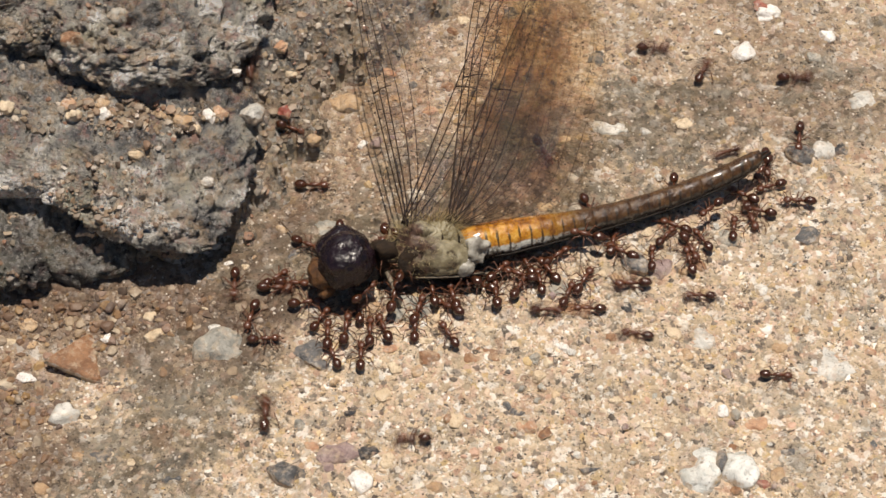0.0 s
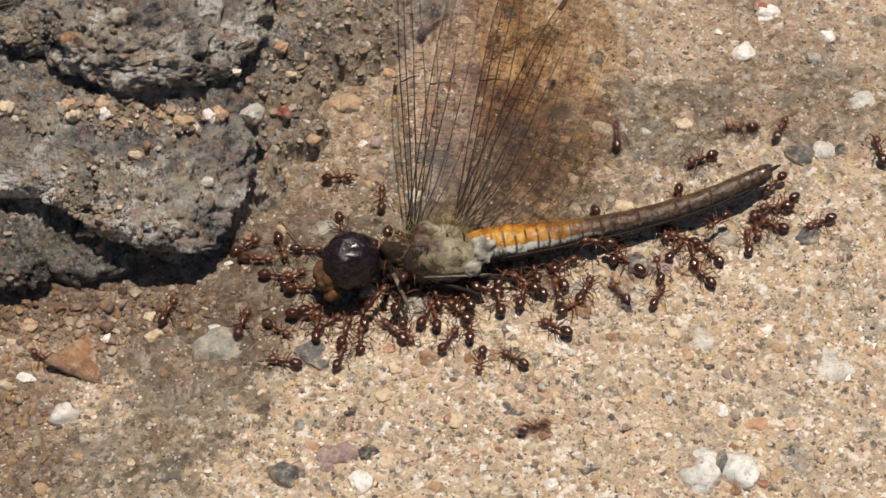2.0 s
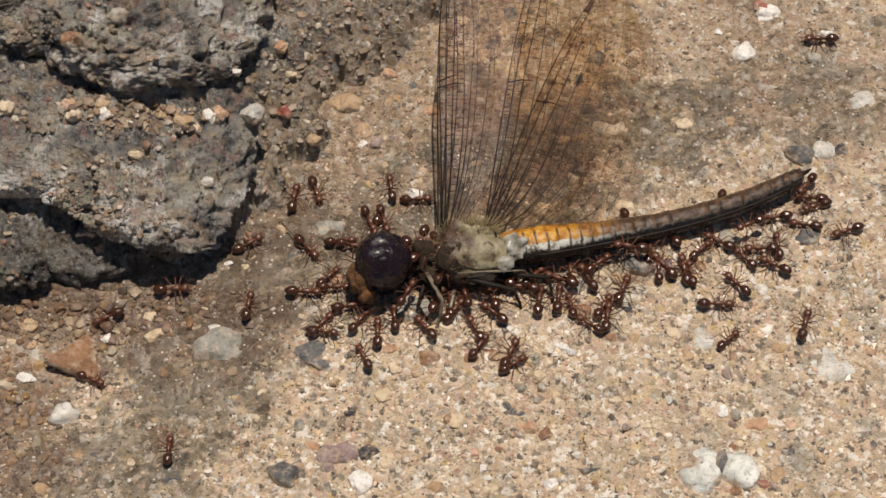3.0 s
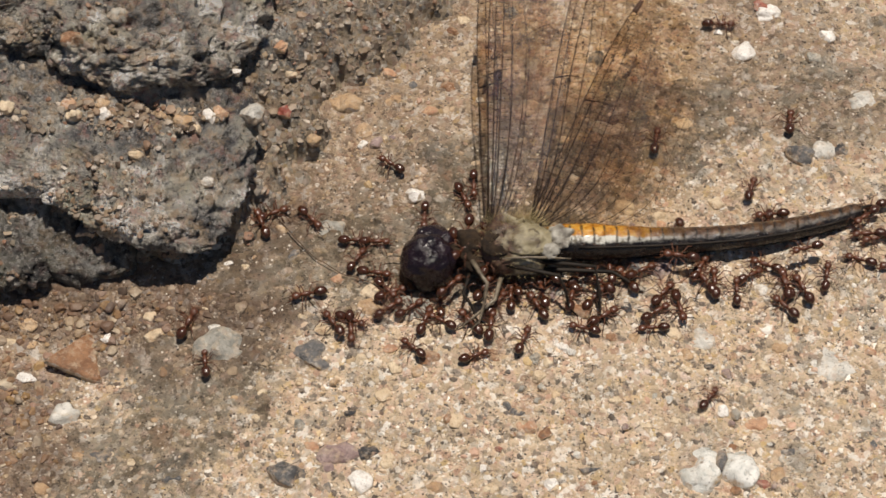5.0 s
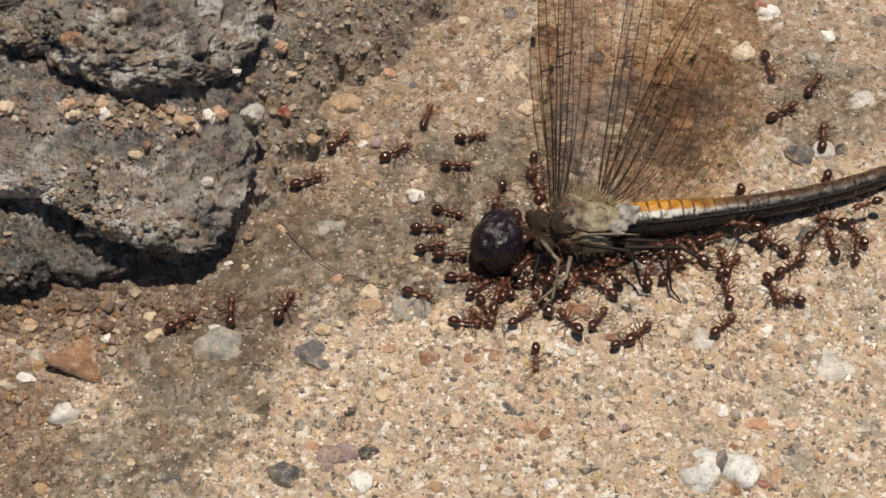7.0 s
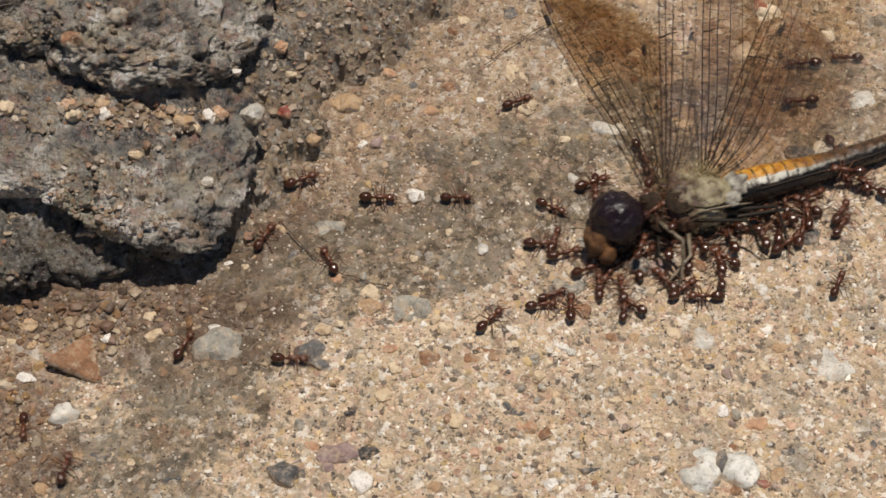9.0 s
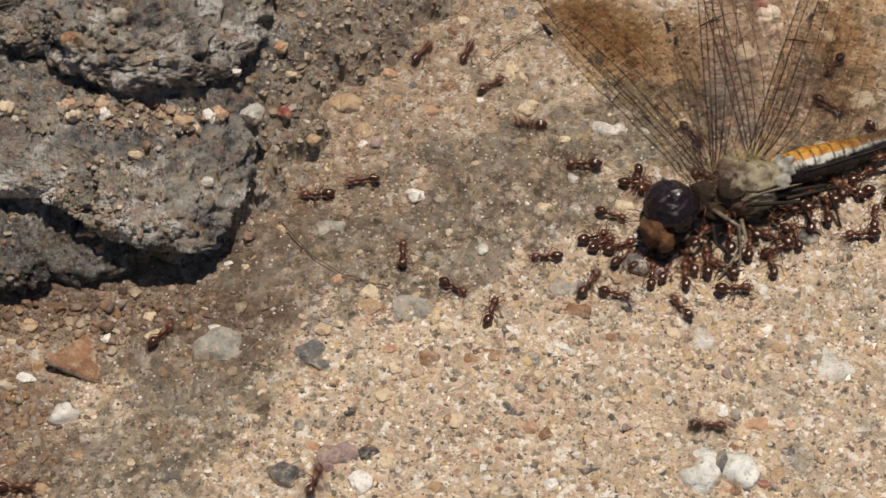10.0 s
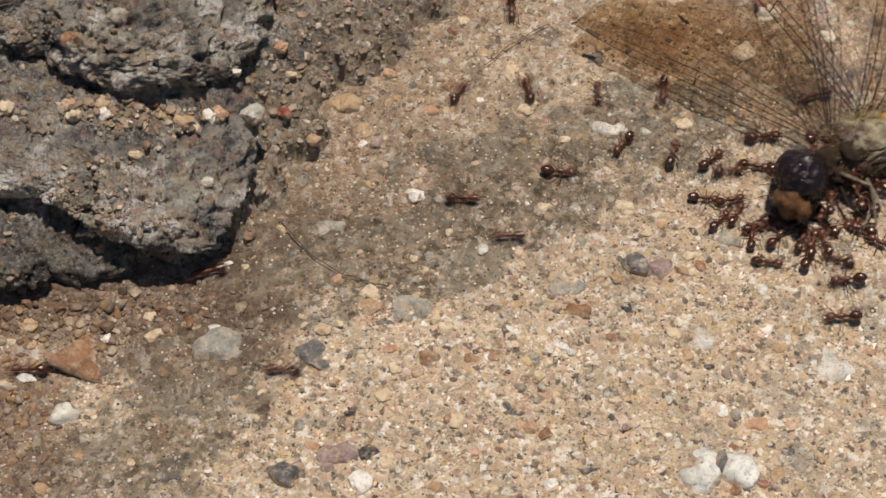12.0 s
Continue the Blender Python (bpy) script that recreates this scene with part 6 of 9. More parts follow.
    roam([(0.00, 29.5, 3.6, -73), (0.21, 28.0, 3.8, -16), (0.31, 27.4, 4.1, -71), (0.40, 26.7, 4.4, -125), (0.50, 26.1, 4.6, -180), (0.60, 26.0, 6.2, -218), (0.71, 25.9, 7.8, -257), (1.00, 24.4, 11.8, -325), (1.10, 25.0, 10.1, -379), (1.21, 25.6, 8.4, -434), (1.50, 26.8, 3.6, -454), (1.71, 25.7, 1.4, -485), (1.85, 24.6, 0.2, -558), (2.00, 23.5, -1.0, -630), (2.21, 24.0, -0.6, -626), (2.50, 24.9, -0.4, -622), (2.57, 24.9, -1.2, -562), (2.64, 24.8, -2.1, -503), (2.71, 24.8, -2.9, -444), (2.85, 25.2, -4.7, -402), (3.00, 25.5, -6.4, -360), (3.60, 25.3, -5.7, -315), (4.40, 25.7, -4.8, -315), (5.00, 25.4, -4.1, -270), (5.21, 25.9, -3.9, -270), (5.50, 26.3, -3.4, -270), (5.71, 25.8, -2.5, -270), (6.00, 25.6, -1.2, -270), (6.21, 25.5, -3.0, -274), (6.50, 25.3, -5.6, -270), (6.71, 26.2, -4.1, -286), (7.00, 26.4, -1.8, -262), (7.60, 26.2, -1.7, -262), (8.40, 26.0, -1.6, -262), (9.00, 25.9, -1.5, -262), (9.21, 25.7, -1.7, -288), (9.50, 25.6, -2.1, -314), (9.71, 25.2, -2.0, -292), (10.00, 24.8, -1.7, -270), (10.21, 26.8, -0.9, -341), (10.36, 28.1, -0.5, -301), (10.50, 29.5, -0.0, -262), (10.71, 29.1, -1.1, -281), (11.00, 29.0, -2.8, -295), (11.21, 30.1, -1.9, -337), (11.36, 31.1, -1.7, -286), (11.50, 32.0, -1.5, -235), (11.71, 33.0, -1.3, -261), (12.00, 34.4, -1.2, -287)])
    roam([(0.00, 23.3, -0.4, -65), (0.21, 22.3, 0.3, -44), (0.31, 21.9, 0.8, 11), (0.40, 21.6, 1.2, 66), (0.50, 21.3, 1.6, 121), (0.71, 19.9, 3.7, 114), (0.85, 19.4, 5.3, 57), (1.00, 18.9, 7.0, 0), (1.21, 19.9, 6.6, -36), (1.35, 20.4, 6.0, 27), (1.50, 21.0, 5.5, 90), (1.71, 21.2, 4.0, 90), (1.81, 21.1, 3.3, 31), (1.90, 21.1, 2.6, -28), (2.00, 21.0, 1.9, -87), (2.21, 21.2, 0.3, -86), (2.31, 21.2, -0.5, -27), (2.40, 21.3, -1.2, 31), (2.50, 21.3, -2.0, 90), (2.71, 21.9, -2.1, 94), (3.00, 22.6, -2.6, 98), (3.60, 22.0, -3.9, 80), (4.40, 21.8, -5.7, 80), (4.60, 21.8, -6.1, 27), (4.80, 21.8, -6.6, -25), (5.00, 21.8, -7.1, -77), (5.11, 22.1, -6.7, -39), (5.21, 22.5, -6.4, -2), (5.36, 22.9, -5.9, 36), (5.50, 23.2, -5.3, 73), (5.71, 21.8, -5.8, 24), (5.86, 20.9, -6.3, 96), (6.00, 20.0, -6.8, 168), (6.21, 21.2, -6.6, 189), (6.36, 22.0, -6.4, 136), (6.50, 22.9, -6.3, 82), (6.61, 21.7, -6.8, 149), (6.71, 20.6, -7.4, 216), (6.81, 19.7, -8.2, 159), (6.90, 18.8, -9.0, 102), (7.00, 18.0, -9.9, 46), (7.60, 19.4, -8.5, 48), (8.40, 21.2, -6.4, 48), (9.00, 22.4, -4.9, 41), (9.21, 22.8, -5.0, -22), (9.50, 23.2, -5.3, -85), (9.71, 24.6, -11.3, -88), (9.86, 24.2, -15.5, -44), (10.00, 23.7, -19.7, 0), (10.07, 22.7, -19.8, 58), (10.14, 21.7, -19.8, 117), (10.21, 20.7, -19.8, 175), (10.50, 16.7, -19.1, 180), (10.61, 16.0, -20.9, 222), (10.71, 15.4, -22.7, 263), (11.00, 15.7, -27.8, 263), (11.21, 15.4, -28.7, 263), (11.50, 15.4, -30.0, 263), (11.71, 15.4, -30.0, 263), (12.00, 15.4, -30.0, 263)])
    roam([(0.00, 17.6, -4.4, 180), (0.21, 15.6, -3.4, 162), (0.50, 12.5, -2.8, 115), (0.71, 11.5, -4.8, 52), (1.00, 9.2, -7.1, 90), (1.21, 11.0, -8.5, 140), (1.50, 13.5, -10.6, 73), (1.60, 12.8, -10.4, 116), (1.71, 12.2, -10.2, 158), (2.00, 10.4, -9.4, 145), (2.21, 10.7, -8.8, 140), (2.50, 10.8, -8.0, 134), (2.60, 9.6, -8.6, 178), (2.71, 8.4, -9.2, 222), (2.81, 7.7, -10.1, 169), (2.90, 7.0, -11.1, 117), (3.00, 6.2, -12.0, 65), (3.60, 5.8, -11.1, 121), (4.40, 5.2, -9.9, 121), (5.00, 4.5, -9.1, 82), (5.21, 3.5, -8.5, 143), (5.50, 2.4, -7.5, 156), (5.71, 2.2, -5.8, 82), (6.00, 3.0, -3.6, 93), (6.21, 2.5, -2.6, 109), (6.50, 2.1, -1.1, 60), (6.71, 5.1, 2.2, 49), (6.86, 7.1, 4.5, -8), (7.00, 9.0, 6.8, -65), (7.60, 10.6, 7.4, 5), (8.40, 12.8, 7.5, 5), (9.00, 14.5, 7.3, 24), (9.21, 15.5, 7.8, 41), (9.50, 16.5, 9.0, 24), (9.71, 15.3, 9.5, -13), (9.81, 14.7, 9.6, -69), (9.90, 14.1, 9.6, -124), (10.00, 13.5, 9.7, -180), (10.11, 13.4, 9.5, -225), (10.21, 13.3, 9.4, -270), (10.36, 13.1, 9.2, -315), (10.50, 12.9, 9.0, -360), (10.71, 13.6, 10.5, -293), (11.00, 14.4, 12.6, -360), (11.21, 13.2, 12.1, -344), (11.50, 11.4, 11.7, -305), (11.71, 11.3, 10.4, -272), (11.86, 11.3, 9.4, -316), (12.00, 11.3, 8.5, -360)])
    roam([(0.00, 23.8, -5.5, 180), (0.21, 21.4, -4.5, 165), (0.35, 19.6, -4.2, 123), (0.50, 17.8, -3.9, 82), (0.60, 17.9, -3.9, 43), (0.71, 18.1, -3.8, 4), (0.85, 18.3, -3.9, -35), (1.00, 18.5, -3.9, -73), (1.10, 18.8, -4.0, -114), (1.21, 19.0, -4.1, -154), (1.35, 19.3, -4.3, -195), (1.50, 19.6, -4.5, -235), (1.71, 19.7, -5.1, -265), (2.00, 20.0, -5.8, -295), (2.21, 19.3, -4.7, -248), (2.35, 19.1, -3.8, -286), (2.50, 18.9, -2.9, -325), (2.71, 19.4, -2.7, -297), (3.00, 20.2, -2.6, -270), (3.20, 19.9, -3.3, -213), (3.40, 19.5, -3.9, -155), (3.60, 19.2, -4.5, -98), (4.40, 19.7, -7.4, -98), (4.70, 19.5, -8.4, -139), (5.00, 19.3, -9.4, -180), (5.21, 17.6, -9.5, -177), (5.50, 15.4, -9.6, -180), (5.71, 13.7, -12.2, -117), (6.00, 12.0, -16.2, -156), (6.21, 9.6, -15.2, -206), (6.50, 6.5, -13.5, -225), (6.71, 7.2, -13.0, -157), (7.00, 8.5, -12.8, -90), (7.30, 9.2, -10.6, -18), (7.60, 9.8, -8.4, 54), (8.40, 15.6, -5.4, 54), (9.00, 17.0, -1.0, 47), (9.21, 16.7, -2.1, 90), (9.50, 17.0, -3.6, 65), (9.71, 18.1, -3.2, 7), (10.00, 19.6, -3.3, 82), (10.21, 18.8, -3.5, 58), (10.50, 17.8, -3.9, 35), (10.71, 17.0, -4.8, 53), (11.00, 16.1, -6.1, 65), (11.21, 18.8, -3.5, 35), (11.50, 23.4, -0.9, 31), (11.71, 26.4, 1.5, 26), (12.00, 31.5, 3.0, 26)])
    roam([(0.00, 17.7, -10.0, 168), (0.21, 15.9, -11.5, 224), (0.50, 13.6, -14.0, 204), (0.71, 9.3, -14.6, 190), (1.00, 3.4, -15.8, 115), (1.21, 4.1, -12.2, 64), (1.50, 7.1, -8.2, 35), (1.71, 6.6, -10.0, 82), (2.00, 6.5, -12.6, 145), (2.10, 7.9, -12.0, 80), (2.21, 9.3, -11.3, 16), (2.50, 13.5, -10.6, 65), (2.71, 13.5, -10.0, 105), (3.00, 13.3, -9.1, 145), (3.60, 13.2, -9.3, 156), (4.40, 12.9, -9.4, 156), (5.00, 12.8, -9.6, 168), (5.21, 12.4, -8.7, 125), (5.50, 12.1, -7.5, 82), (5.71, 11.4, -7.3, 99), (6.00, 10.5, -6.8, 115), (6.21, 10.0, -6.6, 91), (6.50, 9.2, -6.8, 66), (6.71, 10.3, -6.1, 41), (7.00, 11.4, -4.9, 24), (7.60, 12.3, -4.7, 9), (8.40, 13.6, -4.3, 9), (8.70, 14.1, -4.3, 49), (9.00, 14.6, -4.4, 90), (9.11, 13.2, -4.3, 132), (9.21, 11.8, -4.1, 173), (9.31, 10.5, -4.0, 120), (9.40, 9.3, -3.8, 66), (9.50, 8.0, -3.6, 12), (9.71, 8.9, -2.7, 56), (9.86, 9.3, -1.9, 118), (10.00, 9.7, -1.2, 180), (10.21, 9.2, -1.0, 127), (10.50, 8.6, -0.8, 73), (10.71, 11.9, 0.8, 11), (11.00, 16.9, 0.8, 26), (11.21, 17.7, 2.1, 62), (11.50, 18.5, 3.9, 82), (11.61, 15.9, 3.4, 138), (11.71, 13.3, 2.8, 194), (12.00, 6.2, 1.0, 180)])
    roam([(0.00, 30.3, -14.3, 0), (0.21, 31.4, -13.8, 18), (0.50, 33.0, -13.4, 73), (0.60, 34.6, -13.9, 30), (0.71, 36.2, -14.4, -14), (1.00, 40.7, -15.3, -14), (1.21, 41.9, -15.8, -14), (1.50, 43.8, -16.1, -14), (1.71, 43.8, -16.1, -14), (2.00, 43.8, -16.1, -14), (2.21, 43.8, -16.1, -14), (2.50, 43.8, -16.1, -14), (2.71, 43.8, -16.1, -14), (3.00, 43.8, -16.1, -14), (3.60, 43.8, -16.1, -14), (4.40, 43.8, -16.1, -14), (5.00, 43.8, -16.1, -14), (5.21, 43.8, -16.1, -14), (5.50, 43.8, -16.1, -14), (5.71, 43.8, -16.1, -14), (6.00, 43.8, -16.1, -14), (6.21, 43.8, -16.1, -14), (6.50, 43.8, -16.1, -14), (6.71, 43.8, -16.1, -14), (7.00, 43.8, -16.1, -14), (7.60, 43.8, -16.1, -14), (8.40, 43.8, -16.1, -14), (9.00, 43.8, -16.1, -14), (9.21, 43.8, -16.1, -14), (9.50, 43.8, -16.1, -14), (9.71, 43.8, -16.1, -14), (10.00, 43.8, -16.1, -14), (10.21, 43.8, -16.1, -14), (10.50, 43.8, -16.1, -14), (10.71, 43.8, -16.1, -14), (11.00, 43.8, -16.1, -14), (11.21, 43.8, -16.1, -14), (11.50, 43.8, -16.1, -14), (11.71, 43.8, -16.1, -14), (12.00, 43.8, -16.1, -14)])
    roam([(0.00, 9.0, -4.0, 98), (0.21, 9.3, -4.1, 102), (0.50, 9.6, -4.2, 107), (0.60, 8.2, -5.7, 167), (0.71, 6.8, -7.2, 228), (0.85, 5.0, -9.3, 159), (1.00, 3.2, -11.4, 90), (1.21, 3.4, -11.3, 98), (1.50, 3.7, -11.2, 107), (1.60, 3.7, -11.6, 145), (1.71, 3.7, -12.0, 184), (1.85, 3.5, -12.6, 223), (2.00, 3.4, -13.1, 261), (2.21, 3.4, -13.1, 309), (2.50, 3.4, -13.1, 357), (2.71, 4.7, -13.4, 357), (3.00, 6.5, -13.2, 395), (3.60, 5.4, -12.9, 348), (4.40, 4.0, -12.4, 348), (5.00, 2.9, -12.5, 384), (5.21, 3.6, -11.7, 421), (5.50, 4.4, -10.6, 458), (5.71, 4.8, -10.3, 450), (6.00, 5.0, -9.7, 442), (6.21, 5.1, -10.1, 442), (6.50, 5.5, -10.6, 442), (6.71, 5.9, -9.4, 417), (7.00, 7.1, -8.2, 406), (7.60, 7.6, -7.6, 394), (8.40, 8.6, -7.2, 394), (9.00, 9.2, -6.8, 372), (9.21, 9.2, -6.1, 398), (9.50, 9.3, -5.2, 425), (9.71, 12.9, -4.4, 386), (10.00, 17.0, -1.4, 398), (10.21, 17.4, -0.1, 432), (10.50, 18.0, 1.6, 384), (10.71, 19.1, 1.7, 390), (11.00, 20.4, 1.3, 395), (11.21, 24.1, 2.1, 376), (11.50, 28.9, 3.7, 407), (11.71, 28.0, 5.8, 462), (11.86, 27.9, 7.4, 417), (12.00, 27.8, 9.0, 372)])
    roam([(0.00, 13.4, -7.2, 180), (0.21, 12.1, -7.2, 196), (0.50, 10.5, -8.0, 180), (0.71, 10.5, -8.0, 162), (1.00, 10.5, -8.0, 145), (1.21, 10.6, -8.0, 162), (1.50, 10.8, -8.0, 180), (1.71, 9.6, -6.7, 120), (2.00, 8.8, -4.5, 115), (2.21, 10.2, -4.8, 178), (2.35, 11.2, -4.7, 138), (2.50, 12.2, -4.7, 98), (2.71, 12.2, -5.6, 98), (3.00, 11.8, -6.8, 98), (3.30, 11.0, -6.4, 136), (3.60, 10.2, -6.1, 174), (4.40, 7.9, -6.8, 174), (4.70, 7.1, -6.5, 132), (5.00, 6.3, -6.1, 90), (5.21, 7.1, -7.0, 138), (5.50, 8.4, -8.0, 168), (5.71, 6.6, -6.6, 136), (6.00, 4.5, -4.2, 82), (6.21, 4.9, -4.5, 86), (6.50, 5.3, -5.0, 90), (6.71, 5.4, -5.0, 90), (7.00, 5.6, -5.0, 90), (7.60, 9.0, -3.7, 23), (8.40, 13.3, -1.1, 23), (9.00, 16.9, -0.3, 21), (9.21, 17.7, -0.0, 13), (9.50, 18.8, -0.0, 6), (9.71, 19.5, 0.1, 5), (10.00, 20.5, 0.1, 3), (10.21, 22.1, 0.1, 2), (10.50, 24.4, 0.3, -15), (10.71, 25.3, -0.4, -41), (10.86, 25.9, -0.9, 16), (11.00, 26.4, -1.5, 74), (11.21, 26.2, 0.8, 99), (11.50, 25.5, 4.0, 101), (11.71, 25.4, 4.7, 50), (12.00, 25.1, 5.7, 0)])
    roam([(0.00, 9.7, -7.4, 0), (0.07, 8.7, -7.3, 60), (0.14, 7.7, -7.3, 119), (0.21, 6.7, -7.2, 179), (0.35, 4.5, -7.2, 134), (0.50, 2.4, -7.2, 90), (0.60, 1.0, -8.1, 155), (0.71, -0.4, -9.0, 221), (1.00, -3.5, -12.3, 180), (1.21, -2.8, -10.0, 237), (1.35, -1.6, -8.8, 164), (1.50, -0.5, -7.5, 90), (1.71, 0.3, -6.9, 90), (2.00, 1.4, -6.1, 90), (2.10, 2.1, -5.8, 49), (2.21, 2.9, -5.5, 7), (2.35, 4.0, -5.6, 49), (2.50, 5.0, -5.7, 90), (2.71, 1.8, -1.2, 124), (2.85, -0.3, 2.1, 62), (3.00, -2.4, 5.3, 0), (3.60, -0.6, 5.3, 15), (4.40, 1.4, 6.4, 15), (4.70, 2.2, 6.6, -37), (5.00, 3.0, 6.8, -90), (5.21, 3.5, 6.6, -77), (5.50, 4.1, 6.1, -65), (5.61, 4.8, 6.4, -18), (5.71, 5.5, 6.7, 29), (5.86, 6.3, 7.3, -30), (6.00, 7.2, 7.8, -90), (6.21, 7.2, 7.8, -90), (6.50, 7.2, 7.8, -90), (6.71, 7.8, 8.3, -90), (7.00, 8.8, 9.0, -90), (7.30, 10.3, 9.5, -40), (7.60, 11.9, 10.0, 10), (8.40, 16.1, 10.5, 10), (8.70, 17.7, 10.7, -27), (9.00, 19.3, 10.9, -65), (9.21, 18.7, 11.6, -122), (9.50, 17.5, 12.3, -180), (9.71, 18.3, 10.2, -246), (9.86, 19.0, 8.7, -321), (10.00, 19.7, 7.3, -395), (10.21, 20.7, 7.5, -384), (10.50, 22.2, 7.3, -372), (10.71, 21.9, 8.4, -421), (11.00, 20.9, 9.6, -360), (11.11, 20.8, 10.4, -312), (11.21, 20.7, 11.1, -265), (11.36, 20.7, 12.2, -312), (11.50, 20.6, 13.3, -360), (11.61, 19.7, 14.6, -293), (11.71, 18.8, 15.8, -226), (12.00, 15.5, 18.6, -270)])
    roam([(0.00, -2.7, -20.7, 180), (0.10, -2.2, -18.7, 126), (0.21, -1.8, -16.7, 73), (0.50, 0.2, -11.4, 82), (0.71, 0.2, -11.8, 125), (1.00, 0.1, -12.5, 168), (1.21, 0.2, -11.8, 129), (1.50, 0.3, -10.9, 90), (1.71, 1.1, -10.2, 36), (2.00, 2.4, -9.4, 90), (2.21, 1.5, -9.6, 90), (2.50, 0.3, -10.2, 90), (2.71, 1.4, -9.8, 17), (2.85, 2.2, -9.6, 66), (3.00, 2.9, -9.4, 115), (3.60, 2.0, -8.9, 169), (4.40, 0.7, -9.0, 169), (5.00, -0.2, -8.8, 145), (5.21, 0.2, -8.7, 105), (5.50, 0.8, -8.5, 65), (5.71, 1.3, -8.2, 44), (6.00, 1.9, -7.9, 24), (6.21, 1.5, -7.0, 53), (6.50, 1.4, -5.8, 82), (6.71, 1.4, -7.1, 104), (6.86, 1.8, -8.0, 52), (7.00, 2.1, -8.8, 0), (7.60, 5.8, -5.2, 34), (8.40, 11.8, -2.0, 34), (9.00, 16.2, 0.6, 46), (9.21, 16.2, 3.4, 78), (9.50, 17.5, 7.0, 71), (9.71, 17.9, 7.2, 35), (10.00, 18.6, 7.5, 0), (10.21, 17.8, 6.8, 28), (10.50, 16.4, 6.3, 65), (10.71, 17.3, 5.3, 137), (10.86, 18.0, 4.7, 69), (11.00, 18.7, 4.1, 0), (11.11, 18.7, 5.5, 47), (11.21, 18.7, 6.8, 94), (11.50, 18.2, 10.6, 90), (11.71, 18.0, 11.2, 163), (12.00, 17.5, 11.9, 235)])
    roam([(0.00, -7.4, -12.2, 90), (0.21, -7.4, -12.4, 90), (0.50, -7.4, -12.7, 90), (0.60, -8.2, -12.6, 128), (0.71, -9.0, -12.4, 166), (0.85, -10.0, -12.1, 124), (1.00, -11.0, -11.8, 82), (1.21, -10.3, -11.1, 51), (1.50, -9.0, -10.5, 21), (1.71, -8.4, -10.5, 55), (2.00, -7.5, -10.5, 90), (2.21, -7.6, -9.9, 90), (2.50, -8.0, -9.2, 90), (2.71, -8.4, -5.4, 93), (2.85, -8.4, -2.7, 40), (3.00, -8.5, -0.0, -12), (3.60, -8.4, 0.2, -6), (4.40, -8.4, 0.4, -6), (5.00, -8.2, 0.6, 0), (5.21, -7.0, 1.5, 24), (5.50, -5.1, 2.1, -35), (5.71, -4.0, 2.8, 24), (6.00, -2.4, 3.3, -12), (6.21, -2.1, 3.5, -38), (6.50, -1.8, 3.9, -65), (6.57, -2.2, 5.5, -13), (6.64, -2.7, 7.1, 38), (6.71, -3.1, 8.7, 89), (7.00, -1.6, 15.3, 75), (7.60, 0.5, 21.8, 68), (8.40, 4.4, 30.1, 68), (9.00, 6.9, 36.4, 80), (9.07, 6.3, 34.8, 132), (9.14, 5.8, 33.2, 184), (9.21, 5.3, 31.6, 236), (9.36, 2.8, 29.2, 163), (9.50, 0.3, 26.8, 90), (9.61, 1.1, 25.1, 16), (9.71, 1.8, 23.5, -58), (9.86, 3.3, 21.6, -11), (10.00, 4.9, 19.6, 35), (10.21, 8.3, 22.0, 48), (10.50, 11.3, 26.8, 65), (10.71, 9.3, 30.8, 115), (11.00, 6.9, 36.4, 115), (11.11, 6.9, 36.4, 154), (11.21, 6.9, 36.4, 193), (11.36, 6.9, 36.4, 232), (11.50, 6.9, 36.4, 272), (11.71, 6.9, 33.7, 272), (12.00, 7.0, 30.0, 272)])
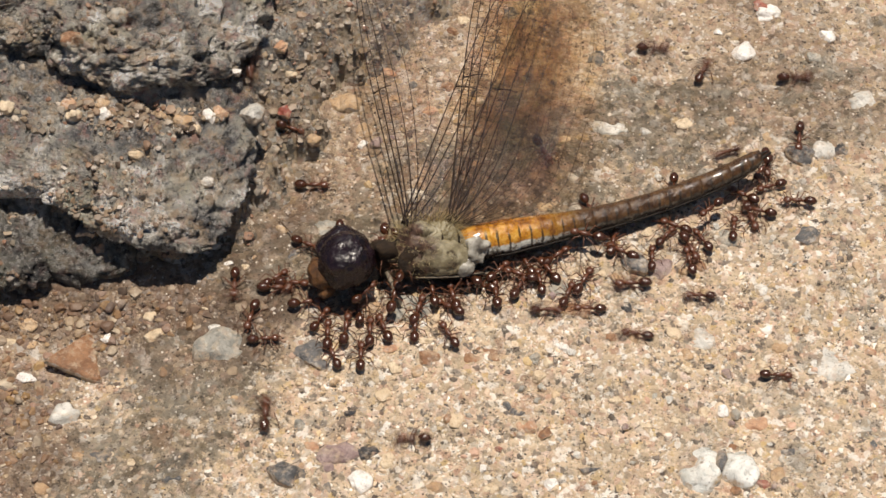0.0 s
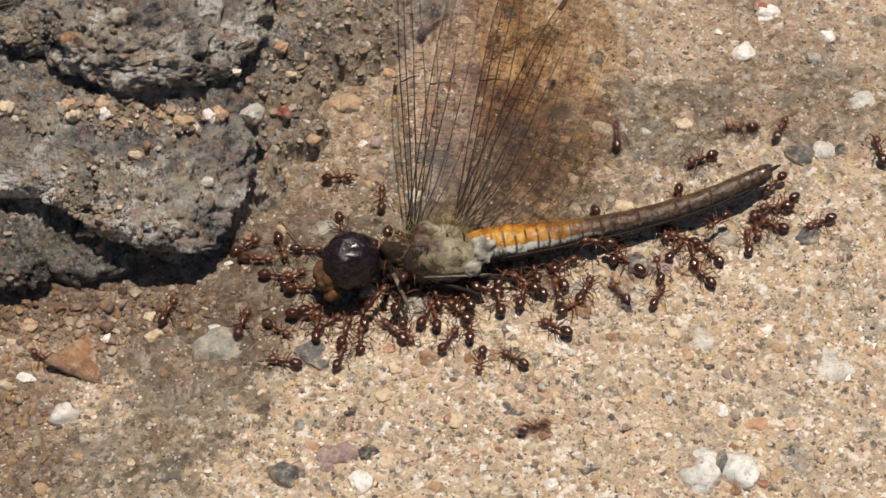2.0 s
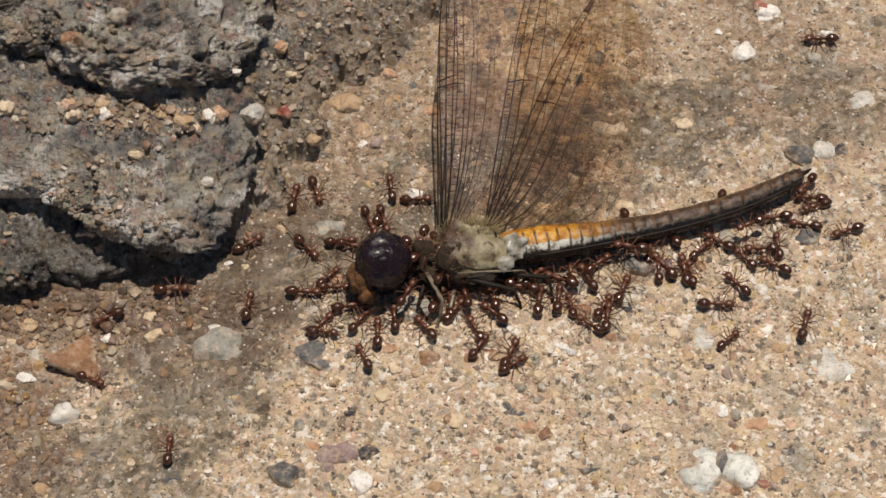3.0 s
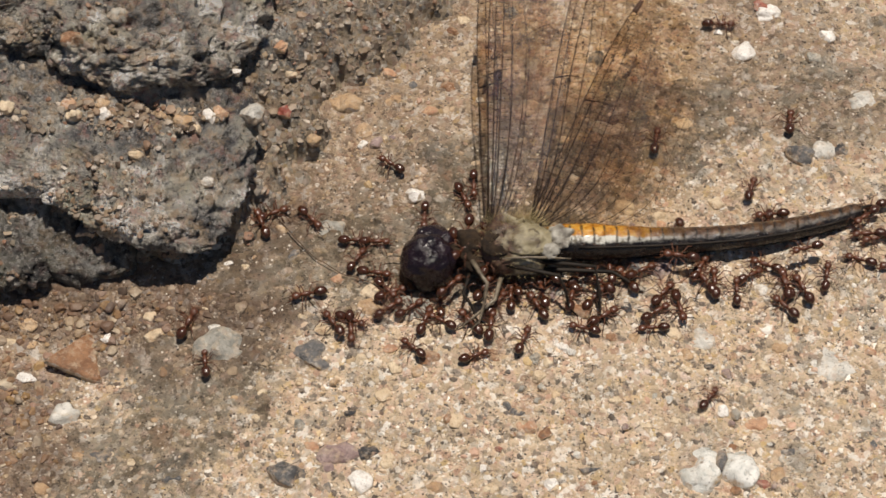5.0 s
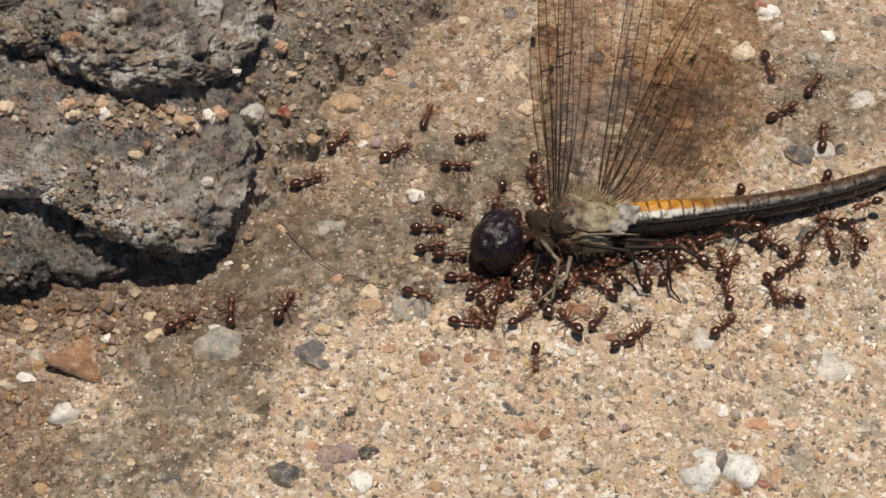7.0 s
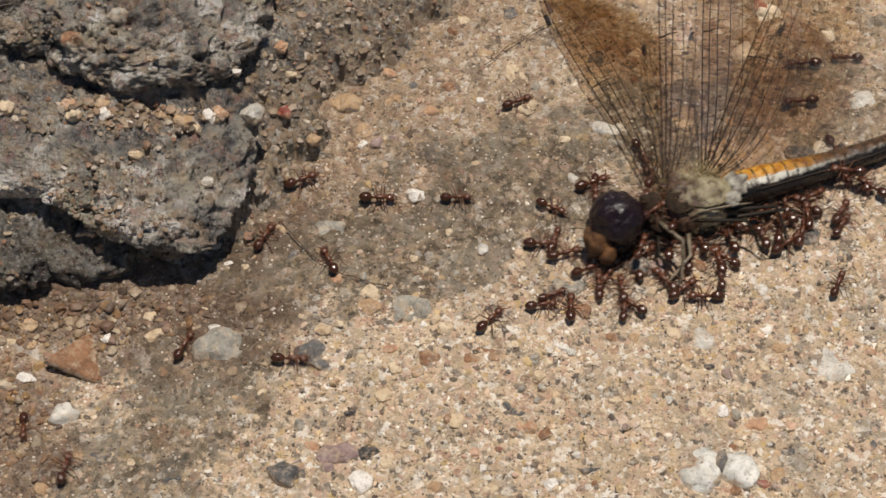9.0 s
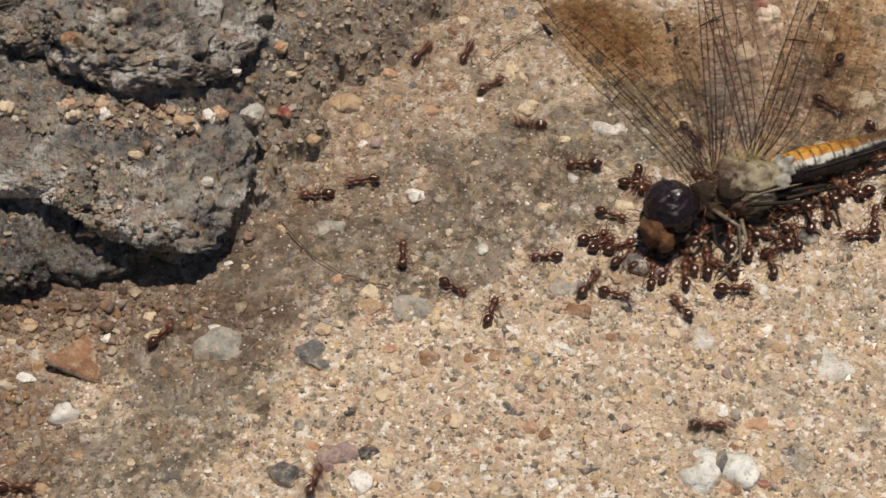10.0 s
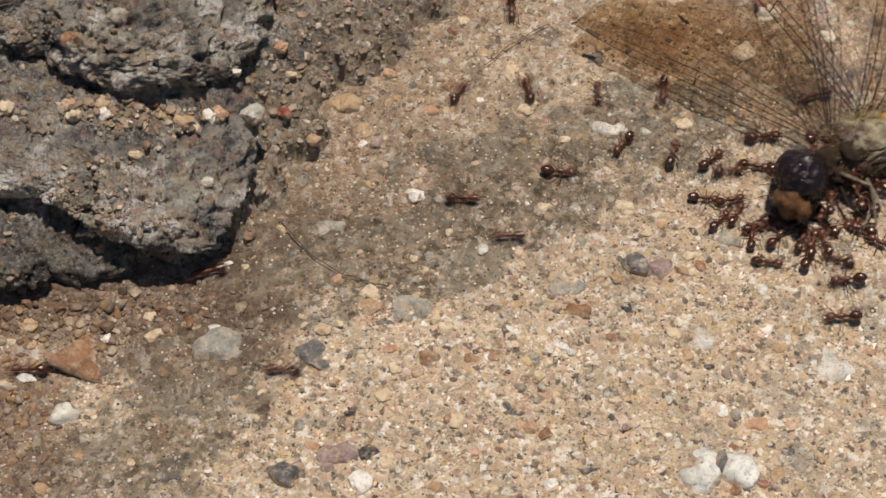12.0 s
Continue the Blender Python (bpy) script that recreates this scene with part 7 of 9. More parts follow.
    roam([(0.00, -10.6, -9.9, 90), (0.21, -10.4, -9.6, 90), (0.50, -10.3, -9.2, 90), (0.60, -10.9, -9.4, 51), (0.71, -11.5, -9.6, 12), (0.85, -12.4, -9.7, 55), (1.00, -13.2, -9.9, 98), (1.21, -13.3, -9.9, 77), (1.50, -13.4, -9.9, 55), (1.71, -14.0, -11.1, 69), (1.85, -14.3, -12.0, 120), (2.00, -14.6, -12.9, 170), (2.21, -15.6, -11.0, 131), (2.50, -17.9, -9.1, 90), (2.71, -18.0, -8.2, 86), (3.00, -18.0, -6.9, 82), (3.20, -18.1, -7.6, 134), (3.40, -18.3, -8.3, 186), (3.60, -18.4, -9.1, 238), (4.40, -20.2, -11.2, 238), (4.70, -20.9, -12.0, 168), (5.00, -21.6, -12.8, 98), (5.21, -20.8, -11.9, 37), (5.50, -19.3, -11.1, 65), (5.71, -19.2, -10.3, 77), (6.00, -19.4, -9.2, 90), (6.21, -19.7, -8.7, 135), (6.50, -19.8, -7.9, 180), (6.71, -21.5, -8.5, 186), (6.81, -22.3, -8.4, 132), (6.90, -23.2, -8.4, 78), (7.00, -24.0, -8.3, 24), (7.30, -24.0, -8.7, 62), (7.60, -24.0, -9.1, 100), (8.40, -23.7, -10.0, 100), (9.00, -23.6, -10.8, 65), (9.07, -23.2, -12.1, 13), (9.14, -22.9, -13.4, -39), (9.21, -22.6, -14.7, -90), (9.36, -23.1, -17.5, -151), (9.50, -23.6, -20.2, -212), (9.71, -25.0, -15.7, -259), (10.00, -25.8, -9.4, -314), (10.11, -25.7, -11.4, -379), (10.21, -25.6, -13.3, -444), (10.50, -24.8, -18.8, -382), (10.61, -24.1, -17.0, -329), (10.71, -23.4, -15.3, -276), (11.00, -23.9, -10.2, -314), (11.11, -23.4, -12.1, -382), (11.21, -23.0, -14.1, -449), (11.50, -23.8, -19.5, -382), (11.71, -19.7, -17.4, -328), (11.86, -17.1, -15.6, -254), (12.00, -14.6, -13.8, -180)])
    roam([(0.00, -6.7, -9.6, 90), (0.21, -6.5, -9.3, 86), (0.50, -6.2, -8.9, 82), (0.71, -7.2, -8.7, 86), (1.00, -8.5, -8.8, 90), (1.21, -8.5, -8.4, 90), (1.50, -8.6, -7.9, 90), (1.71, -9.9, -8.4, 24), (2.00, -11.6, -9.2, 90), (2.21, -11.7, -9.1, 73), (2.50, -11.7, -8.9, 55), (2.71, -11.4, -9.0, 53), (3.00, -11.1, -8.9, 51), (3.60, -10.8, -8.8, 88), (4.40, -10.4, -8.8, 88), (5.00, -10.1, -8.8, 125), (5.11, -10.7, -9.6, 85), (5.21, -11.3, -10.5, 45), (5.36, -12.4, -11.3, 95), (5.50, -13.5, -12.2, 145), (5.61, -12.1, -11.2, 89), (5.71, -10.7, -10.1, 32), (6.00, -6.5, -7.7, 32), (6.21, -3.2, -6.1, 32), (6.50, 0.8, -3.2, 26), (6.71, 2.8, -3.1, 16), (7.00, 5.4, -1.9, 13), (7.60, 8.2, -0.1, 12), (8.40, 12.8, -1.4, 12), (9.00, 15.6, 0.3, 26), (9.21, 14.5, 1.2, -24), (9.50, 12.7, 1.6, 12), (9.71, 13.3, 1.2, 18), (10.00, 14.3, 1.1, 24), (10.21, 13.6, 1.3, 30), (10.50, 12.7, 1.6, 35), (10.71, 16.2, 1.7, -1), (11.00, 21.0, 1.5, -3), (11.21, 22.1, 1.1, -12), (11.50, 23.6, 1.0, 46), (11.71, 27.4, 1.3, 16), (12.00, 32.0, 3.4, 16)])
    roam([(0.00, -2.5, -9.2, 87), (0.21, -2.6, -9.2, 93), (0.50, -2.7, -9.2, 98), (0.71, -2.8, -9.0, 94), (1.00, -2.8, -8.6, 90), (1.21, -2.6, -8.6, 94), (1.50, -2.3, -8.6, 98), (1.71, -1.6, -8.5, 98), (2.00, -0.7, -8.2, 98), (2.21, -0.5, -8.2, 98), (2.50, -0.2, -8.2, 98), (2.71, 0.1, -7.5, 94), (3.00, 0.8, -6.8, 90), (3.30, -0.0, -7.0, 137), (3.60, -0.9, -7.3, 185), (4.40, -3.2, -7.2, 185), (4.70, -4.0, -7.2, 110), (5.00, -4.9, -7.2, 35), (5.21, -6.7, -6.9, -27), (5.50, -8.6, -5.3, 0), (5.71, -6.3, -8.4, -48), (5.81, -5.1, -9.6, -103), (5.90, -3.8, -10.8, -159), (6.00, -2.5, -12.0, -215), (6.11, -1.2, -10.3, -255), (6.21, 0.1, -8.7, -295), (6.50, 1.6, -3.1, -325), (6.61, 2.0, -4.1, -374), (6.71, 2.4, -5.1, -422), (7.00, 4.0, -7.5, -422), (7.60, 4.1, -7.8, -368), (8.40, 4.3, -8.2, -368), (9.00, 4.5, -8.5, -314), (9.21, 4.4, -8.6, -320), (9.50, 4.5, -8.8, -325), (9.71, 4.6, -8.3, -306), (10.00, 4.5, -7.5, -287), (10.11, 5.3, -8.1, -334), (10.21, 6.1, -8.6, -382), (10.50, 8.6, -9.2, -360), (10.71, 11.5, -6.9, -328), (11.00, 16.0, -4.6, -330), (11.21, 19.0, -2.4, -333), (11.50, 23.8, -0.6, -333), (11.71, 27.1, 1.3, -333), (12.00, 31.9, 3.6, -333)])
    roam([(0.00, -19.4, -4.7, -90), (0.10, -18.7, -4.9, -47), (0.21, -18.0, -5.1, -3), (0.50, -16.0, -4.9, 0), (0.71, -16.0, -4.7, 0), (1.00, -16.0, -4.4, 0), (1.21, -14.6, -1.5, 72), (1.35, -14.1, 0.6, 8), (1.50, -13.7, 2.8, -55), (1.71, -14.3, 1.5, -115), (2.00, -15.2, -0.4, -71), (2.21, -14.1, -0.0, -36), (2.50, -13.1, 1.0, 0), (2.71, -13.0, 0.4, -23), (3.00, -12.8, -0.4, -46), (3.60, -10.9, -2.8, -65), (4.40, -10.4, -7.0, -65), (5.00, -8.5, -9.4, -84), (5.21, -9.5, -10.9, -136), (5.50, -11.5, -12.3, -192), (5.61, -10.5, -10.8, -256), (5.71, -9.4, -9.3, -320), (6.00, -5.1, -6.9, -324), (6.21, -2.3, -4.5, -328), (6.50, 2.3, -2.3, -349), (6.71, 4.7, -3.4, -378), (7.00, 8.2, -4.2, -339), (7.60, 8.2, -2.7, -285), (8.40, 9.1, -1.0, -285), (8.70, 9.2, -0.3, -322), (9.00, 9.4, 0.3, -360), (9.11, 9.6, 1.2, -318), (9.21, 9.9, 2.1, -275), (9.36, 9.8, 3.4, -318), (9.50, 9.8, 4.6, -360), (9.61, 9.6, 6.7, -311), (9.71, 9.3, 8.8, -262), (9.86, 8.9, 11.7, -221), (10.00, 8.4, 14.6, -180), (10.11, 9.2, 16.2, -240), (10.21, 10.1, 17.8, -299), (10.50, 12.6, 22.1, -270), (10.71, 14.4, 23.7, -310), (11.00, 16.2, 26.4, -262), (11.21, 18.5, 30.4, -311), (11.36, 20.9, 32.5, -361), (11.50, 23.3, 34.6, -412), (11.71, 24.3, 27.9, -455), (12.00, 22.0, 18.9, -455)])
    roam([(0.00, -17.7, -8.2, -105), (0.21, -17.9, -9.2, -105), (0.35, -18.1, -9.9, -64), (0.50, -18.3, -10.6, -24), (0.71, -18.2, -10.3, 21), (1.00, -17.8, -10.0, 67), (1.21, -16.5, -7.7, 69), (1.50, -15.5, -4.1, 0), (1.71, -15.6, -3.9, 0), (2.00, -15.5, -3.6, 0), (2.21, -15.0, -2.7, 0), (2.50, -13.8, -2.0, 0), (2.71, -15.7, -1.0, -26), (3.00, -18.4, 0.3, 35), (3.60, -17.9, 0.9, 73), (4.40, -18.0, 2.0, 73), (5.00, -17.4, 2.6, 112), (5.21, -18.7, 5.0, 127), (5.36, -20.0, 6.3, 84), (5.50, -21.3, 7.6, 41), (5.71, -18.2, 6.1, -12), (6.00, -13.6, 6.0, -25), (6.21, -13.2, 5.1, -70), (6.50, -13.2, 3.8, -114), (6.71, -15.9, -0.9, -119), (6.81, -17.1, -3.1, -169), (6.90, -18.3, -5.3, -220), (7.00, -19.5, -7.5, -270), (7.60, -17.8, -5.2, -287), (8.40, -18.1, -1.3, -287), (9.00, -16.9, 1.1, -298), (9.21, -16.1, 1.0, -239), (9.50, -15.0, 1.0, -180), (9.71, -14.3, 3.4, -118), (10.00, -12.2, 6.1, -180), (10.21, -13.6, 3.7, -125), (10.31, -14.4, 2.7, -68), (10.40, -15.2, 1.7, -11), (10.50, -16.0, 0.6, 46), (10.71, -15.0, 1.6, 51), (11.00, -14.0, 3.1, 35), (11.21, -10.8, 6.3, 48), (11.50, -6.8, 11.1, 82), (11.61, -5.3, 9.4, 24), (11.71, -3.8, 7.7, -33), (12.00, 2.0, 5.3, 0)])
    roam([(0.00, -19.7, 6.0, -122), (0.21, -21.1, 3.5, -122), (0.50, -23.3, 0.2, -90), (0.71, -21.4, -1.2, -25), (0.81, -20.4, -1.5, -77), (0.90, -19.3, -1.8, -128), (1.00, -18.2, -2.1, -180), (1.10, -18.4, -0.9, -227), (1.21, -18.6, 0.4, -274), (1.35, -18.2, 2.2, -227), (1.50, -17.8, 3.9, -180), (1.60, -18.0, 2.7, -133), (1.71, -18.2, 1.5, -87), (1.85, -17.9, -0.2, -43), (2.00, -17.5, -1.8, 0), (2.21, -16.1, 1.6, 61), (2.50, -13.3, 5.8, 68), (2.71, -13.7, 5.9, 75), (3.00, -14.4, 5.8, 82), (3.60, -15.0, 5.3, 48), (4.40, -15.6, 4.3, 48), (5.00, -16.2, 3.8, 24), (5.21, -15.7, 6.3, 90), (5.50, -16.2, 9.7, 45), (5.61, -15.5, 9.1, 4), (5.71, -14.9, 8.4, -37), (6.00, -12.8, 7.2, -48), (6.21, -13.5, 7.5, -18), (6.50, -14.4, 7.8, 12), (6.71, -13.9, 7.7, 18), (7.00, -13.1, 7.8, 24), (7.60, -13.2, 7.8, 24), (8.40, -13.5, 7.8, 24), (9.00, -13.6, 7.8, 24), (9.21, -12.0, 11.6, 53), (9.50, -7.9, 15.4, 55), (9.71, -4.5, 18.5, 57), (10.00, -2.1, 24.3, 56), (10.21, -0.2, 28.6, 55), (10.50, 4.2, 33.1, 54), (10.71, 5.0, 34.7, 51), (11.00, 6.9, 36.4, 51), (11.11, 6.9, 36.4, 12), (11.21, 6.9, 36.4, -27), (11.36, 6.9, 36.4, -67), (11.50, 6.9, 36.4, -106), (11.71, 6.7, 28.4, -106), (11.81, 5.1, 25.1, -49), (11.90, 3.4, 21.8, 8), (12.00, 1.7, 18.6, 65)])
    roam([(0.00, -12.5, 7.2, -3), (0.21, -10.8, 7.3, -3), (0.35, -9.6, 7.1, 48), (0.50, -8.4, 6.9, 98), (0.71, -8.4, 8.0, 94), (1.00, -9.0, 9.3, 89), (1.21, -8.7, 13.6, 85), (1.50, -8.1, 19.4, 68), (1.71, -5.3, 22.9, 51), (2.00, -1.4, 27.6, 49), (2.21, 1.8, 30.5, 47), (2.50, 5.6, 35.2, 47), (2.71, 6.2, 35.6, -22), (3.00, 6.9, 36.4, -90), (3.60, 5.5, 31.4, -95), (4.40, 7.2, 24.3, -95), (5.00, 5.4, 19.3, -97), (5.21, 5.3, 17.7, -108), (5.31, 4.9, 17.0, -50), (5.40, 4.6, 16.3, 7), (5.50, 4.2, 15.7, 65), (5.57, 4.5, 14.1, 13), (5.64, 4.7, 12.6, -39), (5.71, 4.9, 11.0, -91), (6.00, 4.0, 4.7, -132), (6.21, 0.6, 4.9, -197), (6.31, -0.8, 5.6, -251), (6.40, -2.1, 6.3, -306), (6.50, -3.5, 7.0, -360), (6.71, -3.9, 8.5, -433), (6.86, -4.3, 9.6, -379), (7.00, -4.6, 10.7, -325), (7.60, -4.8, 9.0, -286), (8.40, -5.2, 6.9, -286), (9.00, -6.2, 5.4, -360), (9.21, -4.5, 7.5, -303), (9.36, -3.6, 9.1, -266), (9.50, -2.7, 10.7, -228), (9.61, -3.6, 9.8, -187), (9.71, -4.6, 8.9, -146), (10.00, -7.8, 7.3, -175), (10.21, -12.1, 7.7, -193), (10.50, -17.8, 9.5, -177), (10.71, -20.8, 7.5, -158), (11.00, -25.7, 6.3, -163), (11.21, -29.1, 6.3, -168), (11.50, -33.6, 4.5, -173), (11.71, -37.0, 4.4, -179), (12.00, -41.8, 4.3, -179)])
    roam([(0.00, -15.5, -5.0, 0), (0.21, -14.2, -3.6, 56), (0.35, -13.6, -2.5, 16), (0.50, -13.0, -1.3, -24), (0.60, -13.5, -2.7, -67), (0.71, -14.1, -4.1, -109), (0.81, -14.5, -5.4, -163), (0.90, -14.9, -6.7, -216), (1.00, -15.3, -8.0, -270), (1.21, -13.8, -7.7, -343), (1.50, -11.7, -6.9, -360), (1.71, -12.1, -7.3, -360), (2.00, -12.7, -7.9, -360), (2.10, -13.0, -7.2, -400), (2.21, -13.3, -6.5, -439), (2.35, -13.3, -5.4, -400), (2.50, -13.4, -4.4, -360), (2.71, -13.3, -4.9, -360), (3.00, -12.8, -5.5, -360), (3.30, -12.8, -5.5, -401), (3.60, -12.7, -5.6, -443), (4.40, -12.7, -5.7, -443), (4.70, -12.6, -5.8, -484), (5.00, -12.6, -5.8, -526), (5.21, -14.0, -5.7, -532), (5.50, -15.9, -6.3, -605), (5.71, -14.5, -6.5, -545), (6.00, -12.5, -6.6, -595), (6.11, -10.9, -5.8, -647), (6.21, -9.4, -5.0, -699), (6.31, -7.8, -4.6, -643), (6.40, -6.3, -4.1, -587), (6.50, -4.8, -3.7, -531), (6.71, -8.6, -6.0, -522), (6.86, -11.6, -6.4, -589), (7.00, -14.6, -6.9, -655), (7.60, -13.8, -8.5, -623), (8.40, -14.4, -10.9, -623), (8.70, -14.1, -11.8, -671), (9.00, -13.8, -12.6, -720), (9.21, -11.1, -15.4, -781), (9.50, -9.5, -20.4, -799), (9.71, -10.1, -22.4, -831), (9.81, -10.5, -23.3, -890), (9.90, -10.9, -24.2, -948), (10.00, -11.3, -25.1, -1007), (10.11, -9.9, -26.1, -1060), (10.21, -8.5, -27.0, -1114), (10.50, -4.7, -29.6, -1113), (10.71, -4.5, -29.7, -1113), (11.00, -4.1, -29.9, -1113), (11.21, -4.1, -29.9, -1113), (11.50, -4.1, -29.9, -1113), (11.71, -4.1, -29.9, -1113), (12.00, -4.1, -29.9, -1113)])
    roam([(0.00, -16.1, -18.4, 90), (0.21, -17.5, -16.2, 115), (0.50, -18.7, -12.9, 90), (0.71, -19.3, -11.2, 100), (0.85, -19.4, -9.9, 44), (1.00, -19.5, -8.6, -12), (1.10, -20.2, -7.6, 59), (1.21, -20.9, -6.5, 131), (1.35, -22.2, -5.3, 59), (1.50, -23.4, -4.1, -12), (1.71, -21.9, -6.6, -43), (1.85, -20.1, -7.7, 15), (2.00, -18.4, -8.8, 73), (2.21, -19.2, -6.7, 102), (2.50, -19.5, -3.8, 65), (2.71, -21.9, -3.8, 11), (3.00, -25.0, -4.9, 0), (3.60, -24.4, -5.9, -67), (4.40, -23.7, -7.3, -67), (4.70, -23.6, -7.9, -1), (5.00, -23.4, -8.5, 65), (5.07, -23.3, -9.8, 13), (5.14, -23.2, -11.1, -39), (5.21, -23.0, -12.3, -91), (5.50, -23.6, -17.7, -91), (5.71, -23.9, -21.5, -90), (6.00, -23.6, -26.7, -91), (6.21, -23.7, -28.0, -91), (6.50, -23.7, -29.9, -91), (6.71, -23.7, -29.9, -152), (7.00, -23.7, -29.9, -213), (7.60, -26.5, -27.8, -213), (8.40, -31.0, -26.3, -213), (9.00, -33.4, -23.6, -278), (9.11, -35.0, -22.8, -235), (9.21, -36.6, -22.0, -193), (9.50, -41.4, -21.8, -156), (9.71, -39.6, -23.2, -223), (9.86, -38.5, -24.3, -291), (10.00, -37.5, -25.4, -359), (10.21, -36.6, -23.9, -299), (10.50, -35.4, -21.8, -301), (10.71, -32.5, -16.9, -302), (11.00, -28.4, -10.3, -298), (11.21, -29.0, -11.2, -232), (11.50, -30.2, -11.9, -166), (11.71, -33.6, -11.6, -175), (12.00, -38.2, -12.7, -175)])
    roam([(0.00, 9.7, 10.9, -65), (0.21, 9.6, 10.7, -60), (0.50, 9.7, 10.4, -55), (0.71, 9.1, 6.0, -83), (1.00, 11.0, 0.4, -77), (1.21, 11.4, -1.6, -64), (1.31, 11.9, -2.3, -10), (1.40, 12.5, -3.0, 44), (1.50, 13.0, -3.7, 98), (1.71, 12.2, -4.6, 31), (2.00, 10.6, -5.2, 98), (2.21, 12.2, -5.5, 169), (2.35, 13.4, -5.7, 125), (2.50, 14.5, -6.0, 82), (2.71, 14.8, -6.8, 82), (3.00, 15.2, -8.0, 82), (3.60, 15.1, -8.0, 58), (4.40, 15.0, -8.0, 58), (5.00, 14.9, -8.0, 35), (5.21, 15.4, -7.6, 45), (5.50, 16.3, -7.4, 55), (5.71, 15.6, -8.3, 44), (5.81, 15.2, -8.6, 101), (5.90, 14.8, -8.9, 158), (6.00, 14.4, -9.2, 215), (6.21, 13.0, -9.3, 172), (6.50, 11.2, -8.8, 115), (6.71, 11.5, -8.8, 120), (7.00, 11.7, -8.9, 125), (7.60, 12.0, -8.4, 106), (8.40, 11.7, -7.6, 106), (9.00, 11.8, -7.1, 87), (9.21, 11.8, -7.1, 72), (9.50, 11.8, -7.1, 57), (9.71, 12.9, -5.9, 57), (10.00, 13.8, -4.1, 55), (10.21, 11.3, -0.7, 124), (10.50, 8.2, 4.3, 102), (10.71, 9.8, 6.2, 61), (11.00, 11.0, 9.5, 98), (11.21, 9.7, 11.0, 147), (11.50, 7.2, 11.9, 105), (11.71, 7.9, 14.9, 80), (12.00, 8.5, 18.9, 98)])
    roam([(0.00, 35.5, 20.6, 0), (0.10, 35.8, 23.0, 43), (0.21, 36.0, 25.4, 87), (0.50, 36.1, 32.2, 95), (0.71, 35.2, 29.9, 78), (1.00, 34.9, 26.6, 82), (1.21, 35.7, 30.2, 81), (1.50, 36.3, 35.4, 81), (1.71, 36.3, 35.4, 81), (2.00, 36.3, 35.4, 81), (2.21, 36.3, 35.4, 81), (2.50, 36.3, 35.4, 81), (2.71, 36.3, 35.4, 81), (3.00, 36.3, 35.4, 81), (3.30, 36.3, 35.4, 42), (3.60, 36.3, 35.4, 3), (4.40, 36.3, 35.4, 3), (4.70, 36.3, 35.4, -36), (5.00, 36.3, 35.4, -75), (5.21, 38.1, 31.6, -75), (5.31, 38.3, 29.6, -23), (5.40, 38.6, 27.7, 30), (5.50, 38.9, 25.8, 82), (5.61, 39.4, 25.9, 41), (5.71, 40.0, 26.0, 1), (5.86, 40.8, 25.9, 41), (6.00, 41.5, 25.8, 82), (6.11, 42.8, 24.6, 26), (6.21, 44.1, 23.3, -29), (6.50, 48.7, 21.8, -29), (6.71, 48.7, 21.8, -29), (7.00, 48.7, 21.8, -29), (7.60, 48.7, 21.8, -29), (8.40, 48.7, 21.8, -29), (9.00, 48.7, 21.8, -29), (9.21, 48.7, 21.8, -29), (9.50, 48.7, 21.8, -29), (9.71, 48.7, 21.8, -29), (10.00, 48.7, 21.8, -29), (10.21, 48.7, 21.8, -29), (10.50, 48.7, 21.8, -29), (10.71, 48.7, 21.8, -29), (11.00, 48.7, 21.8, -29), (11.21, 48.7, 21.8, -96), (11.50, 48.7, 21.8, -162), (11.71, 43.6, 20.6, -162), (12.00, 36.9, 18.0, -162)])
